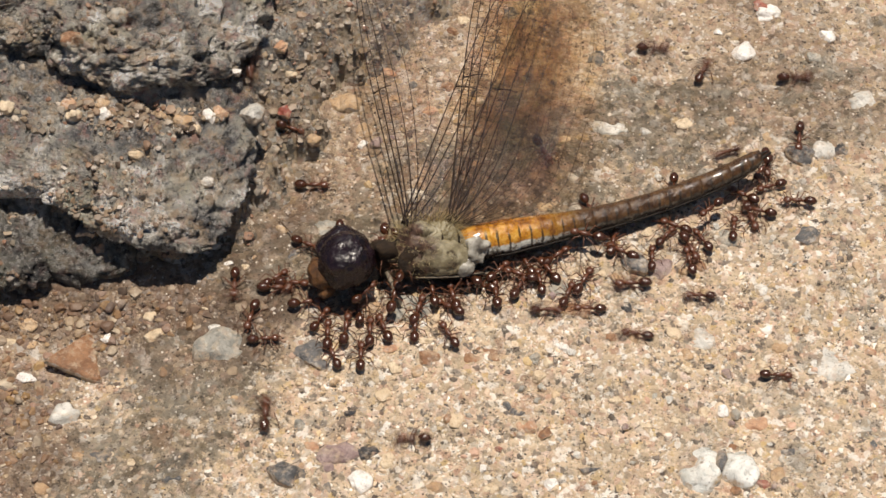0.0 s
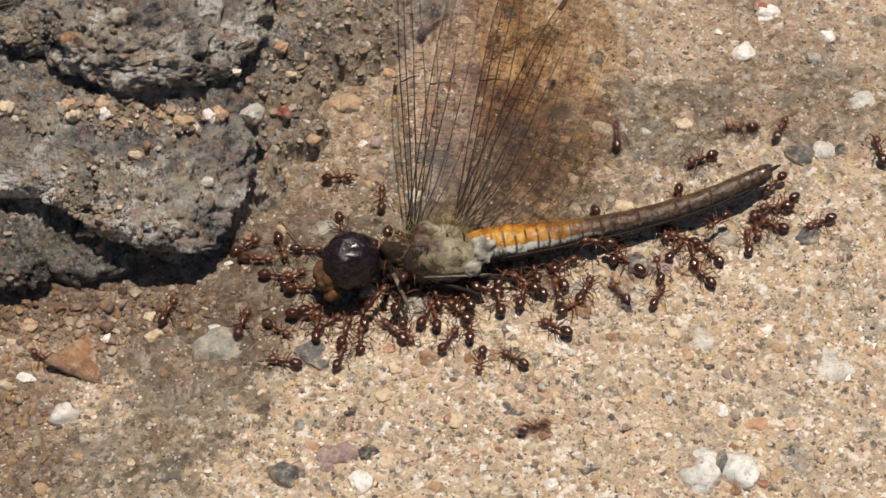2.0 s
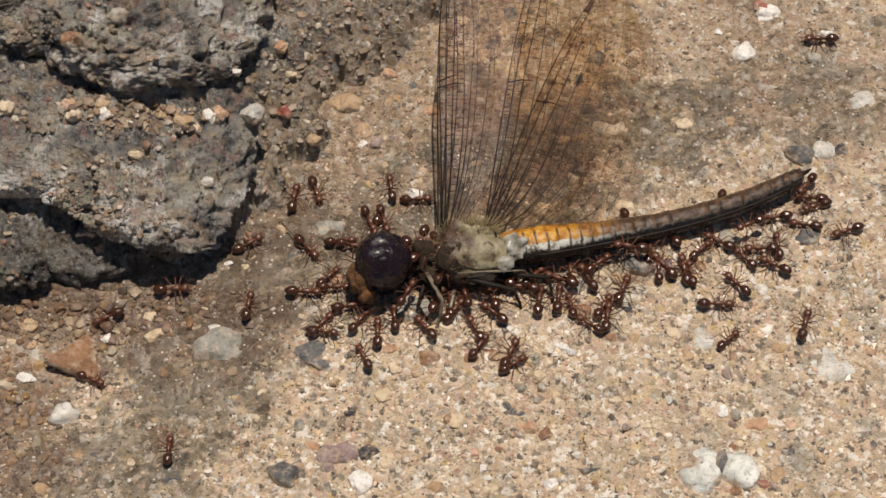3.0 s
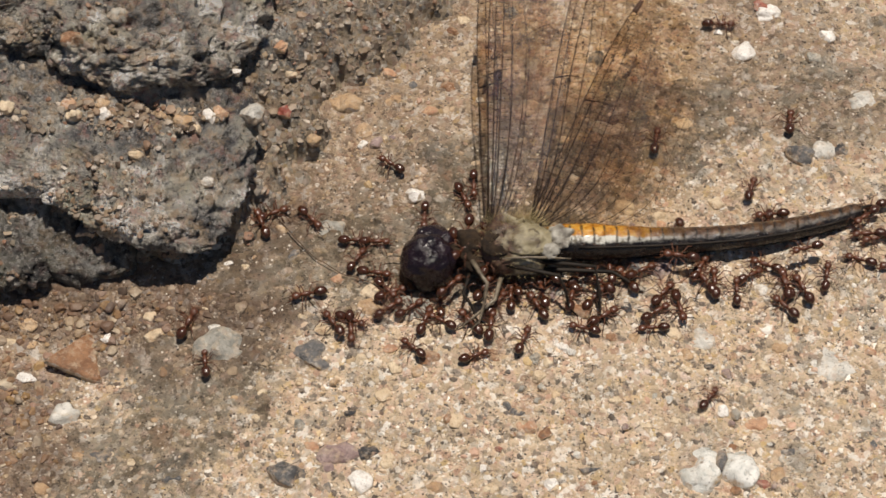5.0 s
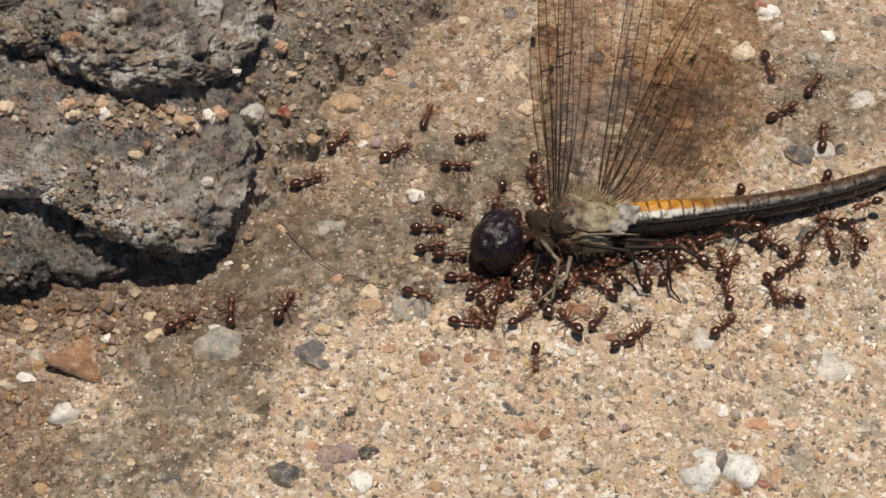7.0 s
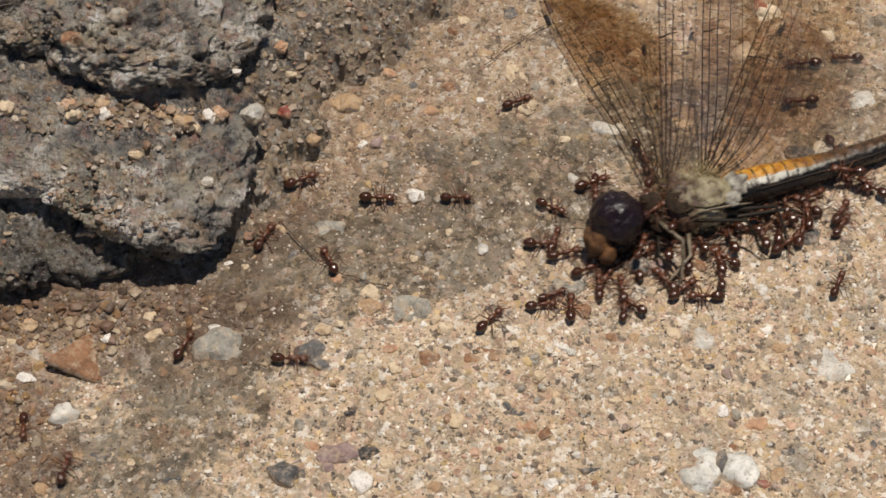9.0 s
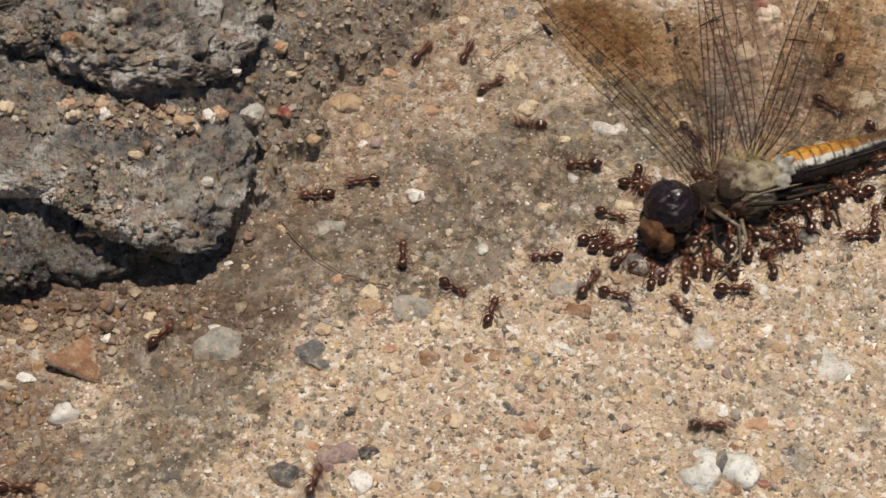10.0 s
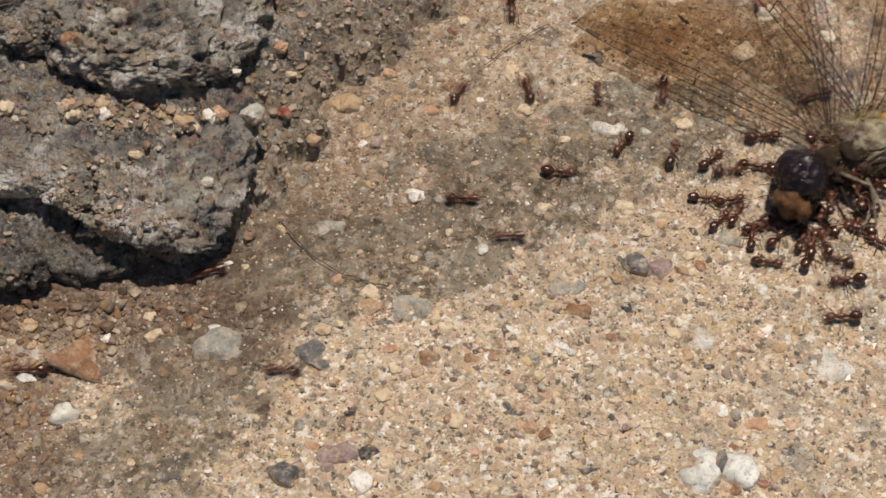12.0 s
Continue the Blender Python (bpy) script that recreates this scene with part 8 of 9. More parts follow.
    roam([(0.00, 27.7, 11.3, -158), (0.21, 21.8, 9.0, -158), (0.50, 13.9, 5.6, -180), (0.71, 14.5, 5.9, -111), (1.00, 15.3, 6.0, -42), (1.21, 17.2, 4.1, -52), (1.50, 19.1, 1.0, -84), (1.71, 18.0, -1.6, -114), (1.85, 17.2, -3.4, -175), (2.00, 16.4, -5.2, -235), (2.10, 16.6, -6.8, -161), (2.21, 16.8, -8.4, -87), (2.50, 16.7, -12.9, -90), (2.60, 18.8, -12.5, -37), (2.71, 20.8, -12.1, 16), (3.00, 26.3, -10.2, 46), (3.20, 26.0, -10.8, -6), (3.40, 25.6, -11.4, -58), (3.60, 25.3, -12.0, -110), (4.40, 25.0, -14.8, -110), (4.60, 24.7, -15.4, -55), (4.80, 24.3, -16.0, 0), (5.00, 24.0, -16.6, 55), (5.11, 23.1, -16.2, 96), (5.21, 22.2, -15.7, 136), (5.50, 20.6, -13.4, 145), (5.71, 20.5, -11.2, 83), (6.00, 21.2, -8.3, 62), (6.21, 21.9, -8.6, 76), (6.50, 23.0, -8.8, 90), (6.61, 21.6, -9.1, 144), (6.71, 20.2, -9.4, 199), (6.81, 19.0, -9.9, 144), (6.90, 17.8, -10.4, 90), (7.00, 16.6, -10.9, 35), (7.60, 16.3, -9.8, 87), (8.40, 16.8, -8.2, 87), (9.00, 16.8, -7.1, 82), (9.21, 17.9, -4.1, 65), (9.50, 20.0, -0.3, 57), (9.71, 20.6, -0.1, 15), (10.00, 21.4, 0.1, -28), (10.21, 21.9, -1.0, -50), (10.36, 22.5, -1.5, 20), (10.50, 23.2, -2.0, 90), (10.71, 23.2, -2.4, 60), (11.00, 23.4, -2.9, 30), (11.21, 26.3, -1.0, 37), (11.50, 30.0, 2.1, 35), (11.71, 29.7, 1.8, 59), (12.00, 29.4, 1.3, 82)])
    roam([(0.00, -14.6, 12.4, -19), (0.21, -13.7, 12.1, -64), (0.50, -12.6, 11.8, -108), (0.71, -13.6, 9.7, -131), (0.81, -14.5, 9.1, -80), (0.90, -15.3, 8.5, -28), (1.00, -16.1, 7.8, 24), (1.21, -14.3, 6.0, -42), (1.50, -11.6, 3.8, -0), (1.71, -10.5, 5.3, 69), (2.00, -10.0, 7.8, 0), (2.21, -9.6, 7.1, 45), (2.50, -8.9, 6.1, 90), (2.71, -7.8, 5.0, 122), (2.81, -7.5, 4.3, 180), (2.90, -7.2, 3.6, 237), (3.00, -7.0, 2.9, 295), (3.60, -6.1, 0.5, 282), (4.40, -5.3, -2.8, 282), (5.00, -5.2, -5.3, 314), (5.21, -4.5, -5.2, 343), (5.50, -3.6, -5.0, 372), (5.71, -2.3, -4.8, 363), (6.00, -0.5, -4.9, 425), (6.21, 0.8, -3.4, 422), (6.50, 1.6, -0.9, 442), (6.71, 2.0, 3.3, 451), (6.86, 1.7, 6.2, 406), (7.00, 1.4, 9.1, 360), (7.30, 1.6, 8.6, 315), (7.60, 1.7, 8.0, 270), (8.40, 1.3, 6.5, 270), (8.70, 1.4, 6.0, 315), (9.00, 1.4, 5.4, 360), (9.11, 1.3, 4.6, 317), (9.21, 1.2, 3.9, 274), (9.36, 1.5, 2.8, 317), (9.50, 1.7, 1.8, 360), (9.61, 1.8, 0.3, 313), (9.71, 2.0, -1.1, 265), (10.00, 1.1, -4.9, 330), (10.21, 4.4, -3.4, 376), (10.50, 9.2, -2.6, 374), (10.71, 12.8, -2.6, 373), (11.00, 17.4, -0.7, 376), (11.21, 20.6, 1.4, 380), (11.50, 25.6, 2.3, 383), (11.71, 26.1, 2.6, 397), (12.00, 26.5, 3.3, 411)])
    roam([(0.00, 0.8, -5.5, 90), (0.21, -2.4, -1.2, 136), (0.50, -8.3, 3.3, 90), (0.71, -7.6, 4.3, 53), (1.00, -6.5, 5.8, 90), (1.21, -6.0, 5.5, 90), (1.50, -5.4, 5.4, 90), (1.71, -5.6, 5.5, 90), (2.00, -5.9, 5.4, 90), (2.21, -5.3, 5.2, 45), (2.50, -4.5, 4.8, 0), (2.71, -4.7, 5.6, 49), (3.00, -5.1, 6.6, 98), (3.60, -5.0, 7.4, 91), (4.40, -5.0, 8.4, 91), (5.00, -5.1, 9.1, 145), (5.21, -6.6, 9.3, 180), (5.36, -7.7, 9.2, 225), (5.50, -8.7, 9.1, 270), (5.61, -8.8, 9.2, 226), (5.71, -8.8, 9.2, 182), (5.86, -8.9, 9.3, 137), (6.00, -9.0, 9.3, 93), (6.21, -8.2, 12.9, 91), (6.50, -9.2, 17.8, 112), (6.71, -9.9, 15.5, 80), (7.00, -10.2, 12.3, 49), (7.60, -7.5, 21.3, 55), (8.40, 2.1, 28.9, 55), (9.00, 6.9, 36.4, 55), (9.21, 6.9, 36.4, 55), (9.50, 6.9, 36.4, 55), (9.71, 6.9, 36.4, 55), (10.00, 6.9, 36.4, 55), (10.21, 6.9, 36.4, 55), (10.50, 6.9, 36.4, 55), (10.71, 6.9, 36.4, 55), (11.00, 6.9, 36.4, 55), (11.21, 6.9, 36.4, 55), (11.50, 6.9, 36.4, 55), (11.71, 6.9, 36.4, 55), (12.00, 6.9, 36.4, 55)])
    roam([(0.00, -44.5, 4.3, 152), (0.21, -44.5, 4.3, 152), (0.50, -44.5, 4.3, 152), (0.71, -44.5, 4.3, 152), (1.00, -44.5, 4.3, 152), (1.21, -44.5, 4.3, 152), (1.50, -44.5, 4.3, 152), (1.71, -44.5, 4.3, 152), (2.00, -44.5, 4.3, 152), (2.21, -44.5, 4.3, 152), (2.50, -44.5, 4.3, 152), (2.71, -44.5, 4.3, 152), (3.00, -44.5, 4.3, 152), (3.60, -44.5, 4.3, 152), (4.40, -44.5, 4.3, 152), (5.00, -44.5, 4.3, 152), (5.21, -44.5, 4.3, 152), (5.50, -44.5, 4.3, 152), (5.71, -44.5, 4.3, 152), (6.00, -44.5, 4.3, 152), (6.21, -44.5, 4.3, 152), (6.50, -44.5, 4.3, 152), (6.71, -44.5, 4.3, 152), (7.00, -44.5, 4.3, 152), (7.60, -44.5, 4.3, 152), (8.40, -44.5, 4.3, 152), (9.00, -44.5, 4.3, 152), (9.21, -44.5, 4.3, 152), (9.50, -44.5, 4.3, 152), (9.71, -44.5, 4.3, 152), (10.00, -44.5, 4.3, 152), (10.21, -44.5, 4.3, 152), (10.50, -44.5, 4.3, 152), (10.71, -44.5, 4.3, 152), (11.00, -44.5, 4.3, 152), (11.21, -44.5, 4.3, 152), (11.50, -44.5, 4.3, 152), (11.71, -44.5, 4.3, 152), (12.00, -44.5, 4.3, 152)])
    roam([(0.00, -43.5, -13.1, 7), (0.21, -40.1, -13.6, 7), (0.35, -37.8, -12.9, -33), (0.50, -35.6, -12.2, -73), (0.71, -36.0, -12.2, -37), (1.00, -36.4, -11.9, 0), (1.21, -34.3, -10.8, 22), (1.50, -31.2, -9.8, 90), (1.71, -28.5, -9.1, 25), (2.00, -25.4, -7.0, 65), (2.21, -26.0, -6.7, 50), (2.50, -27.0, -6.4, 35), (2.71, -28.7, -7.2, 13), (2.81, -29.5, -7.3, -44), (2.90, -30.4, -7.3, -101), (3.00, -31.2, -7.3, -158), (3.60, -34.4, -10.0, -155), (4.40, -39.7, -11.7, -155), (5.00, -43.5, -13.1, -155), (5.21, -43.5, -13.1, -155), (5.50, -43.5, -13.1, -155), (5.71, -43.5, -13.1, -155), (6.00, -43.5, -13.1, -155), (6.21, -43.5, -13.1, -155), (6.50, -43.5, -13.1, -155), (6.71, -43.5, -13.1, -100), (7.00, -43.5, -13.1, -45), (7.60, -41.3, -14.5, -45), (8.40, -39.2, -17.1, -45), (9.00, -37.7, -19.1, -83), (9.21, -39.8, -20.0, -153), (9.50, -42.5, -21.6, -153), (9.71, -42.5, -21.6, -153), (10.00, -42.5, -21.6, -153), (10.21, -42.5, -21.6, -95), (10.50, -42.5, -21.6, -38), (10.71, -40.5, -23.0, -38), (11.00, -38.0, -25.2, -34), (11.11, -37.8, -25.2, 10), (11.21, -37.6, -25.2, 54), (11.36, -37.3, -25.2, 98), (11.50, -37.0, -25.3, 142), (11.71, -38.9, -23.2, 146), (12.00, -42.5, -21.6, 146)])
    roam([(0.00, -42.5, -21.6, 42), (0.21, -39.8, -20.1, 42), (0.35, -38.5, -18.4, -11), (0.50, -37.2, -16.7, -65), (0.71, -35.9, -17.3, -39), (0.85, -35.3, -18.1, -110), (1.00, -34.6, -18.8, -180), (1.21, -37.8, -16.9, -213), (1.50, -42.0, -14.1, -253), (1.60, -40.8, -13.8, -292), (1.71, -39.6, -13.5, -331), (1.85, -38.3, -12.4, -272), (2.00, -37.0, -11.3, -213), (2.21, -39.8, -11.7, -164), (2.35, -41.7, -12.4, -95), (2.50, -43.5, -13.1, -26), (2.71, -38.7, -14.2, -3), (3.00, -32.1, -13.7, -26), (3.20, -33.3, -14.1, -79), (3.40, -34.4, -14.5, -131), (3.60, -35.6, -14.9, -183), (4.40, -40.0, -12.6, -183), (5.00, -43.5, -13.1, -183), (5.21, -43.5, -13.1, -183), (5.50, -43.5, -13.1, -183), (5.71, -43.5, -13.1, -183), (6.00, -43.5, -13.1, -183), (6.21, -43.5, -13.1, -183), (6.50, -43.5, -13.1, -183), (6.71, -43.5, -13.1, -183), (7.00, -43.5, -13.1, -183), (7.60, -43.5, -13.1, -183), (8.40, -43.5, -13.1, -183), (9.00, -43.5, -13.1, -183), (9.21, -43.5, -13.1, -183), (9.50, -43.5, -13.1, -183), (9.71, -43.5, -13.1, -183), (10.00, -43.5, -13.1, -183), (10.11, -43.5, -13.1, -139), (10.21, -43.5, -13.1, -96), (10.36, -43.5, -13.1, -52), (10.50, -43.5, -13.1, -8), (10.71, -41.8, -13.7, -8), (11.00, -39.3, -13.7, -8), (11.21, -41.1, -13.9, -8), (11.31, -41.9, -13.6, -68), (11.40, -42.7, -13.4, -128), (11.50, -43.5, -13.1, -188), (11.71, -43.5, -13.1, -188), (12.00, -43.5, -13.1, -188)])
    roam([(0.00, -23.7, -29.9, 31), (0.21, -23.7, -29.9, 31), (0.50, -23.7, -29.9, 31), (0.71, -23.7, -29.9, 31), (1.00, -23.7, -29.9, 31), (1.21, -23.7, -29.9, 31), (1.50, -23.7, -29.9, 31), (1.71, -23.7, -29.9, 31), (2.00, -23.7, -29.9, 31), (2.21, -23.7, -29.9, 63), (2.50, -23.7, -29.9, 94), (2.71, -23.2, -26.5, 94), (3.00, -24.2, -21.9, 90), (3.20, -24.1, -22.7, 31), (3.40, -23.9, -23.5, -27), (3.60, -23.7, -24.3, -86), (4.40, -24.6, -27.5, -86), (5.00, -23.7, -29.9, -86), (5.21, -23.7, -29.9, -86), (5.50, -23.7, -29.9, -86), (5.71, -23.7, -29.9, -86), (6.00, -23.7, -29.9, -86), (6.21, -23.7, -29.9, -86), (6.50, -23.7, -29.9, -86), (6.71, -23.7, -29.9, -86), (7.00, -23.7, -29.9, -86), (7.60, -23.7, -29.9, -86), (8.40, -23.7, -29.9, -86), (9.00, -23.7, -29.9, -86), (9.21, -23.7, -29.9, -86), (9.50, -23.7, -29.9, -86), (9.71, -23.7, -29.9, -86), (10.00, -23.7, -29.9, -86), (10.21, -23.7, -29.9, -86), (10.50, -23.7, -29.9, -86), (10.71, -23.7, -29.9, -86), (11.00, -23.7, -29.9, -86), (11.21, -23.7, -29.9, -86), (11.50, -23.7, -29.9, -86), (11.71, -23.7, -29.9, -86), (12.00, -23.7, -29.9, -86)])
    roam([(0.00, -4.1, -29.9, -13), (0.21, -4.1, -29.9, 45), (0.50, -4.1, -29.9, 103), (0.71, -6.1, -25.5, 103), (1.00, -6.5, -19.0, 90), (1.21, -5.8, -15.5, 82), (1.50, -5.4, -10.6, 71), (1.71, -4.5, -10.2, 1), (2.00, -3.3, -9.9, -69), (2.21, -3.7, -11.1, -113), (2.31, -4.0, -11.7, -166), (2.40, -4.3, -12.2, -218), (2.50, -4.6, -12.8, -270), (2.71, -6.0, -6.2, -266), (2.81, -5.8, -3.2, -322), (2.90, -5.7, -0.1, -378), (3.00, -5.6, 2.9, -433), (3.30, -4.4, 3.1, -388), (3.60, -3.2, 3.2, -342), (4.40, -0.5, 5.2, -342), (4.70, 0.7, 5.3, -383), (5.00, 2.0, 5.4, -425), (5.21, 2.0, 5.0, -429), (5.50, 1.9, 4.4, -433), (5.71, 3.0, 4.6, -438), (6.00, 4.4, 4.4, -442), (6.21, 4.4, 4.6, -433), (6.50, 4.4, 4.8, -425), (6.57, 4.0, 5.8, -369), (6.64, 3.6, 6.9, -314), (6.71, 3.2, 8.0, -259), (6.86, 3.0, 10.3, -303), (7.00, 2.8, 12.6, -348), (7.60, 4.2, 14.1, -314), (8.40, 5.9, 16.2, -314), (9.00, 7.5, 17.5, -336), (9.07, 6.2, 17.0, -395), (9.14, 5.0, 16.6, -454), (9.21, 3.7, 16.2, -513), (9.31, 2.1, 15.2, -570), (9.40, 0.5, 14.2, -628), (9.50, -1.1, 13.2, -685), (9.71, 0.5, 17.9, -647), (10.00, 2.5, 24.5, -649), (10.21, 4.4, 28.9, -650), (10.50, 6.3, 35.1, -650), (10.71, 6.4, 35.7, -650), (11.00, 6.9, 36.4, -650), (11.21, 6.9, 36.4, -650), (11.50, 6.9, 36.4, -650), (11.71, 6.9, 36.4, -650), (12.00, 6.9, 36.4, -650)])
    roam([(0.00, 15.4, -30.0, 155), (0.21, 10.4, -29.0, 155), (0.31, 8.5, -27.7, 206), (0.40, 6.6, -26.4, 258), (0.50, 4.8, -25.0, 309), (0.57, 3.8, -23.9, 250), (0.64, 2.9, -22.9, 190), (0.71, 2.0, -21.8, 130), (1.00, -1.7, -17.2, 90), (1.21, -2.0, -17.8, 90), (1.50, -2.0, -18.6, 90), (1.60, 0.2, -18.5, 41), (1.71, 2.3, -18.5, -7), (2.00, 8.1, -19.9, 24), (2.10, 9.5, -21.0, -15), (2.21, 10.9, -22.1, -54), (2.50, 12.9, -26.5, -54), (2.71, 13.8, -28.1, -54), (3.00, 15.4, -30.0, -54), (3.60, 15.4, -30.0, -54), (4.40, 15.4, -30.0, -54), (5.00, 15.4, -30.0, -54), (5.21, 15.4, -30.0, -54), (5.50, 15.4, -30.0, -54), (5.71, 15.4, -30.0, -54), (6.00, 15.4, -30.0, -54), (6.21, 15.4, -30.0, -54), (6.50, 15.4, -30.0, -54), (6.71, 15.4, -30.0, -54), (7.00, 15.4, -30.0, -54), (7.60, 15.4, -30.0, -54), (8.40, 15.4, -30.0, -54), (9.00, 15.4, -30.0, -54), (9.21, 15.4, -30.0, -54), (9.50, 15.4, -30.0, -54), (9.71, 15.4, -30.0, -54), (10.00, 15.4, -30.0, -54), (10.21, 15.4, -30.0, -54), (10.50, 15.4, -30.0, -54), (10.71, 15.4, -30.0, -54), (11.00, 15.4, -30.0, -54), (11.21, 15.4, -30.0, -54), (11.50, 15.4, -30.0, -54), (11.71, 15.4, -30.0, -54), (12.00, 15.4, -30.0, -54)])
    roam([(0.00, 34.9, -30.2, -98), (0.21, 34.9, -30.2, -98), (0.50, 34.9, -30.2, -98), (0.71, 34.9, -30.2, -98), (1.00, 34.9, -30.2, -98), (1.21, 34.9, -30.2, -98), (1.50, 34.9, -30.2, -98), (1.71, 34.9, -30.2, -98), (2.00, 34.9, -30.2, -98), (2.21, 34.9, -30.2, -98), (2.50, 34.9, -30.2, -98), (2.71, 34.9, -30.2, -98), (3.00, 34.9, -30.2, -98), (3.60, 34.9, -30.2, -98), (4.40, 34.9, -30.2, -98), (5.00, 34.9, -30.2, -98), (5.21, 34.9, -30.2, -98), (5.50, 34.9, -30.2, -98), (5.71, 34.9, -30.2, -98), (6.00, 34.9, -30.2, -98), (6.21, 34.9, -30.2, -98), (6.50, 34.9, -30.2, -98), (6.71, 34.9, -30.2, -98), (7.00, 34.9, -30.2, -98), (7.60, 34.9, -30.2, -98), (8.40, 34.9, -30.2, -98), (9.00, 34.9, -30.2, -98), (9.21, 34.9, -30.2, -98), (9.50, 34.9, -30.2, -98), (9.71, 34.9, -30.2, -98), (10.00, 34.9, -30.2, -98), (10.21, 34.9, -30.2, -98), (10.50, 34.9, -30.2, -98), (10.71, 34.9, -30.2, -98), (11.00, 34.9, -30.2, -98), (11.21, 34.9, -30.2, -98), (11.50, 34.9, -30.2, -98), (11.71, 34.9, -30.2, -98), (12.00, 34.9, -30.2, -98)])
    roam([(0.00, 43.8, -16.1, 134), (0.21, 43.8, -16.1, 134), (0.50, 43.8, -16.1, 134), (0.71, 43.8, -16.1, 134), (1.00, 43.8, -16.1, 134), (1.21, 43.8, -16.1, 134), (1.50, 43.8, -16.1, 134), (1.71, 43.8, -16.1, 134), (2.00, 43.8, -16.1, 134), (2.21, 43.8, -16.1, 134), (2.50, 43.8, -16.1, 134), (2.71, 43.8, -16.1, 134), (3.00, 43.8, -16.1, 134), (3.60, 43.8, -16.1, 134), (4.40, 43.8, -16.1, 134), (5.00, 43.8, -16.1, 134), (5.21, 43.8, -16.1, 134), (5.50, 43.8, -16.1, 134), (5.71, 43.8, -16.1, 134), (6.00, 43.8, -16.1, 134), (6.21, 43.8, -16.1, 134), (6.50, 43.8, -16.1, 134), (6.71, 43.8, -16.1, 134), (7.00, 43.8, -16.1, 134), (7.60, 43.8, -16.1, 134), (8.40, 43.8, -16.1, 134), (9.00, 43.8, -16.1, 134), (9.21, 43.8, -16.1, 134), (9.50, 43.8, -16.1, 134), (9.71, 43.8, -16.1, 134), (10.00, 43.8, -16.1, 134), (10.21, 43.8, -16.1, 134), (10.50, 43.8, -16.1, 134), (10.71, 43.8, -16.1, 134), (11.00, 43.8, -16.1, 134), (11.21, 43.8, -16.1, 134), (11.50, 43.8, -16.1, 134), (11.71, 43.8, -16.1, 134), (12.00, 43.8, -16.1, 134)])
    roam([(0.00, 45.1, -5.3, 117), (0.21, 45.1, -5.3, 117), (0.50, 45.1, -5.3, 117), (0.71, 45.1, -5.3, 117), (1.00, 45.1, -5.3, 117), (1.21, 45.1, -5.3, 117), (1.50, 45.1, -5.3, 117), (1.71, 45.1, -5.3, 141), (2.00, 45.1, -5.3, 166), (2.21, 42.4, -5.0, 166), (2.50, 38.9, -3.8, 180), (2.57, 39.8, -3.9, 235), (2.64, 40.6, -4.0, 291), (2.71, 41.5, -4.2, 346), (2.85, 43.3, -4.7, 390), (3.00, 45.1, -5.3, 435), (3.60, 43.4, -3.6, 488), (4.40, 42.0, -0.7, 488), (5.00, 40.2, 0.9, 540), (5.21, 37.5, 0.9, 550), (5.36, 35.7, 0.4, 504), (5.50, 33.9, -0.2, 458), (5.71, 33.8, -0.6, 458), (6.00, 33.4, -1.0, 458), (6.21, 33.0, -0.6, 458), (6.50, 32.4, -0.4, 458), (6.71, 32.6, -1.2, 427), (7.00, 32.7, -2.3, 395), (7.60, 33.1, -1.2, 430), (8.40, 33.3, 0.4, 430), (9.00, 34.1, 1.4, 431), (9.21, 35.0, 3.6, 432), (9.50, 35.9, 6.8, 443), (9.71, 35.4, 7.0, 409), (10.00, 34.8, 7.3, 375), (10.21, 36.5, 7.5, 365), (10.36, 37.7, 7.6, 411), (10.50, 38.8, 7.6, 458), (10.71, 38.9, 6.0, 455), (10.86, 39.1, 4.9, 497), (11.00, 39.2, 3.8, 540), (11.21, 37.9, 3.9, 546), (11.50, 36.2, 3.4, 522), (11.71, 36.1, 4.1, 496), (12.00, 35.7, 4.9, 469)])
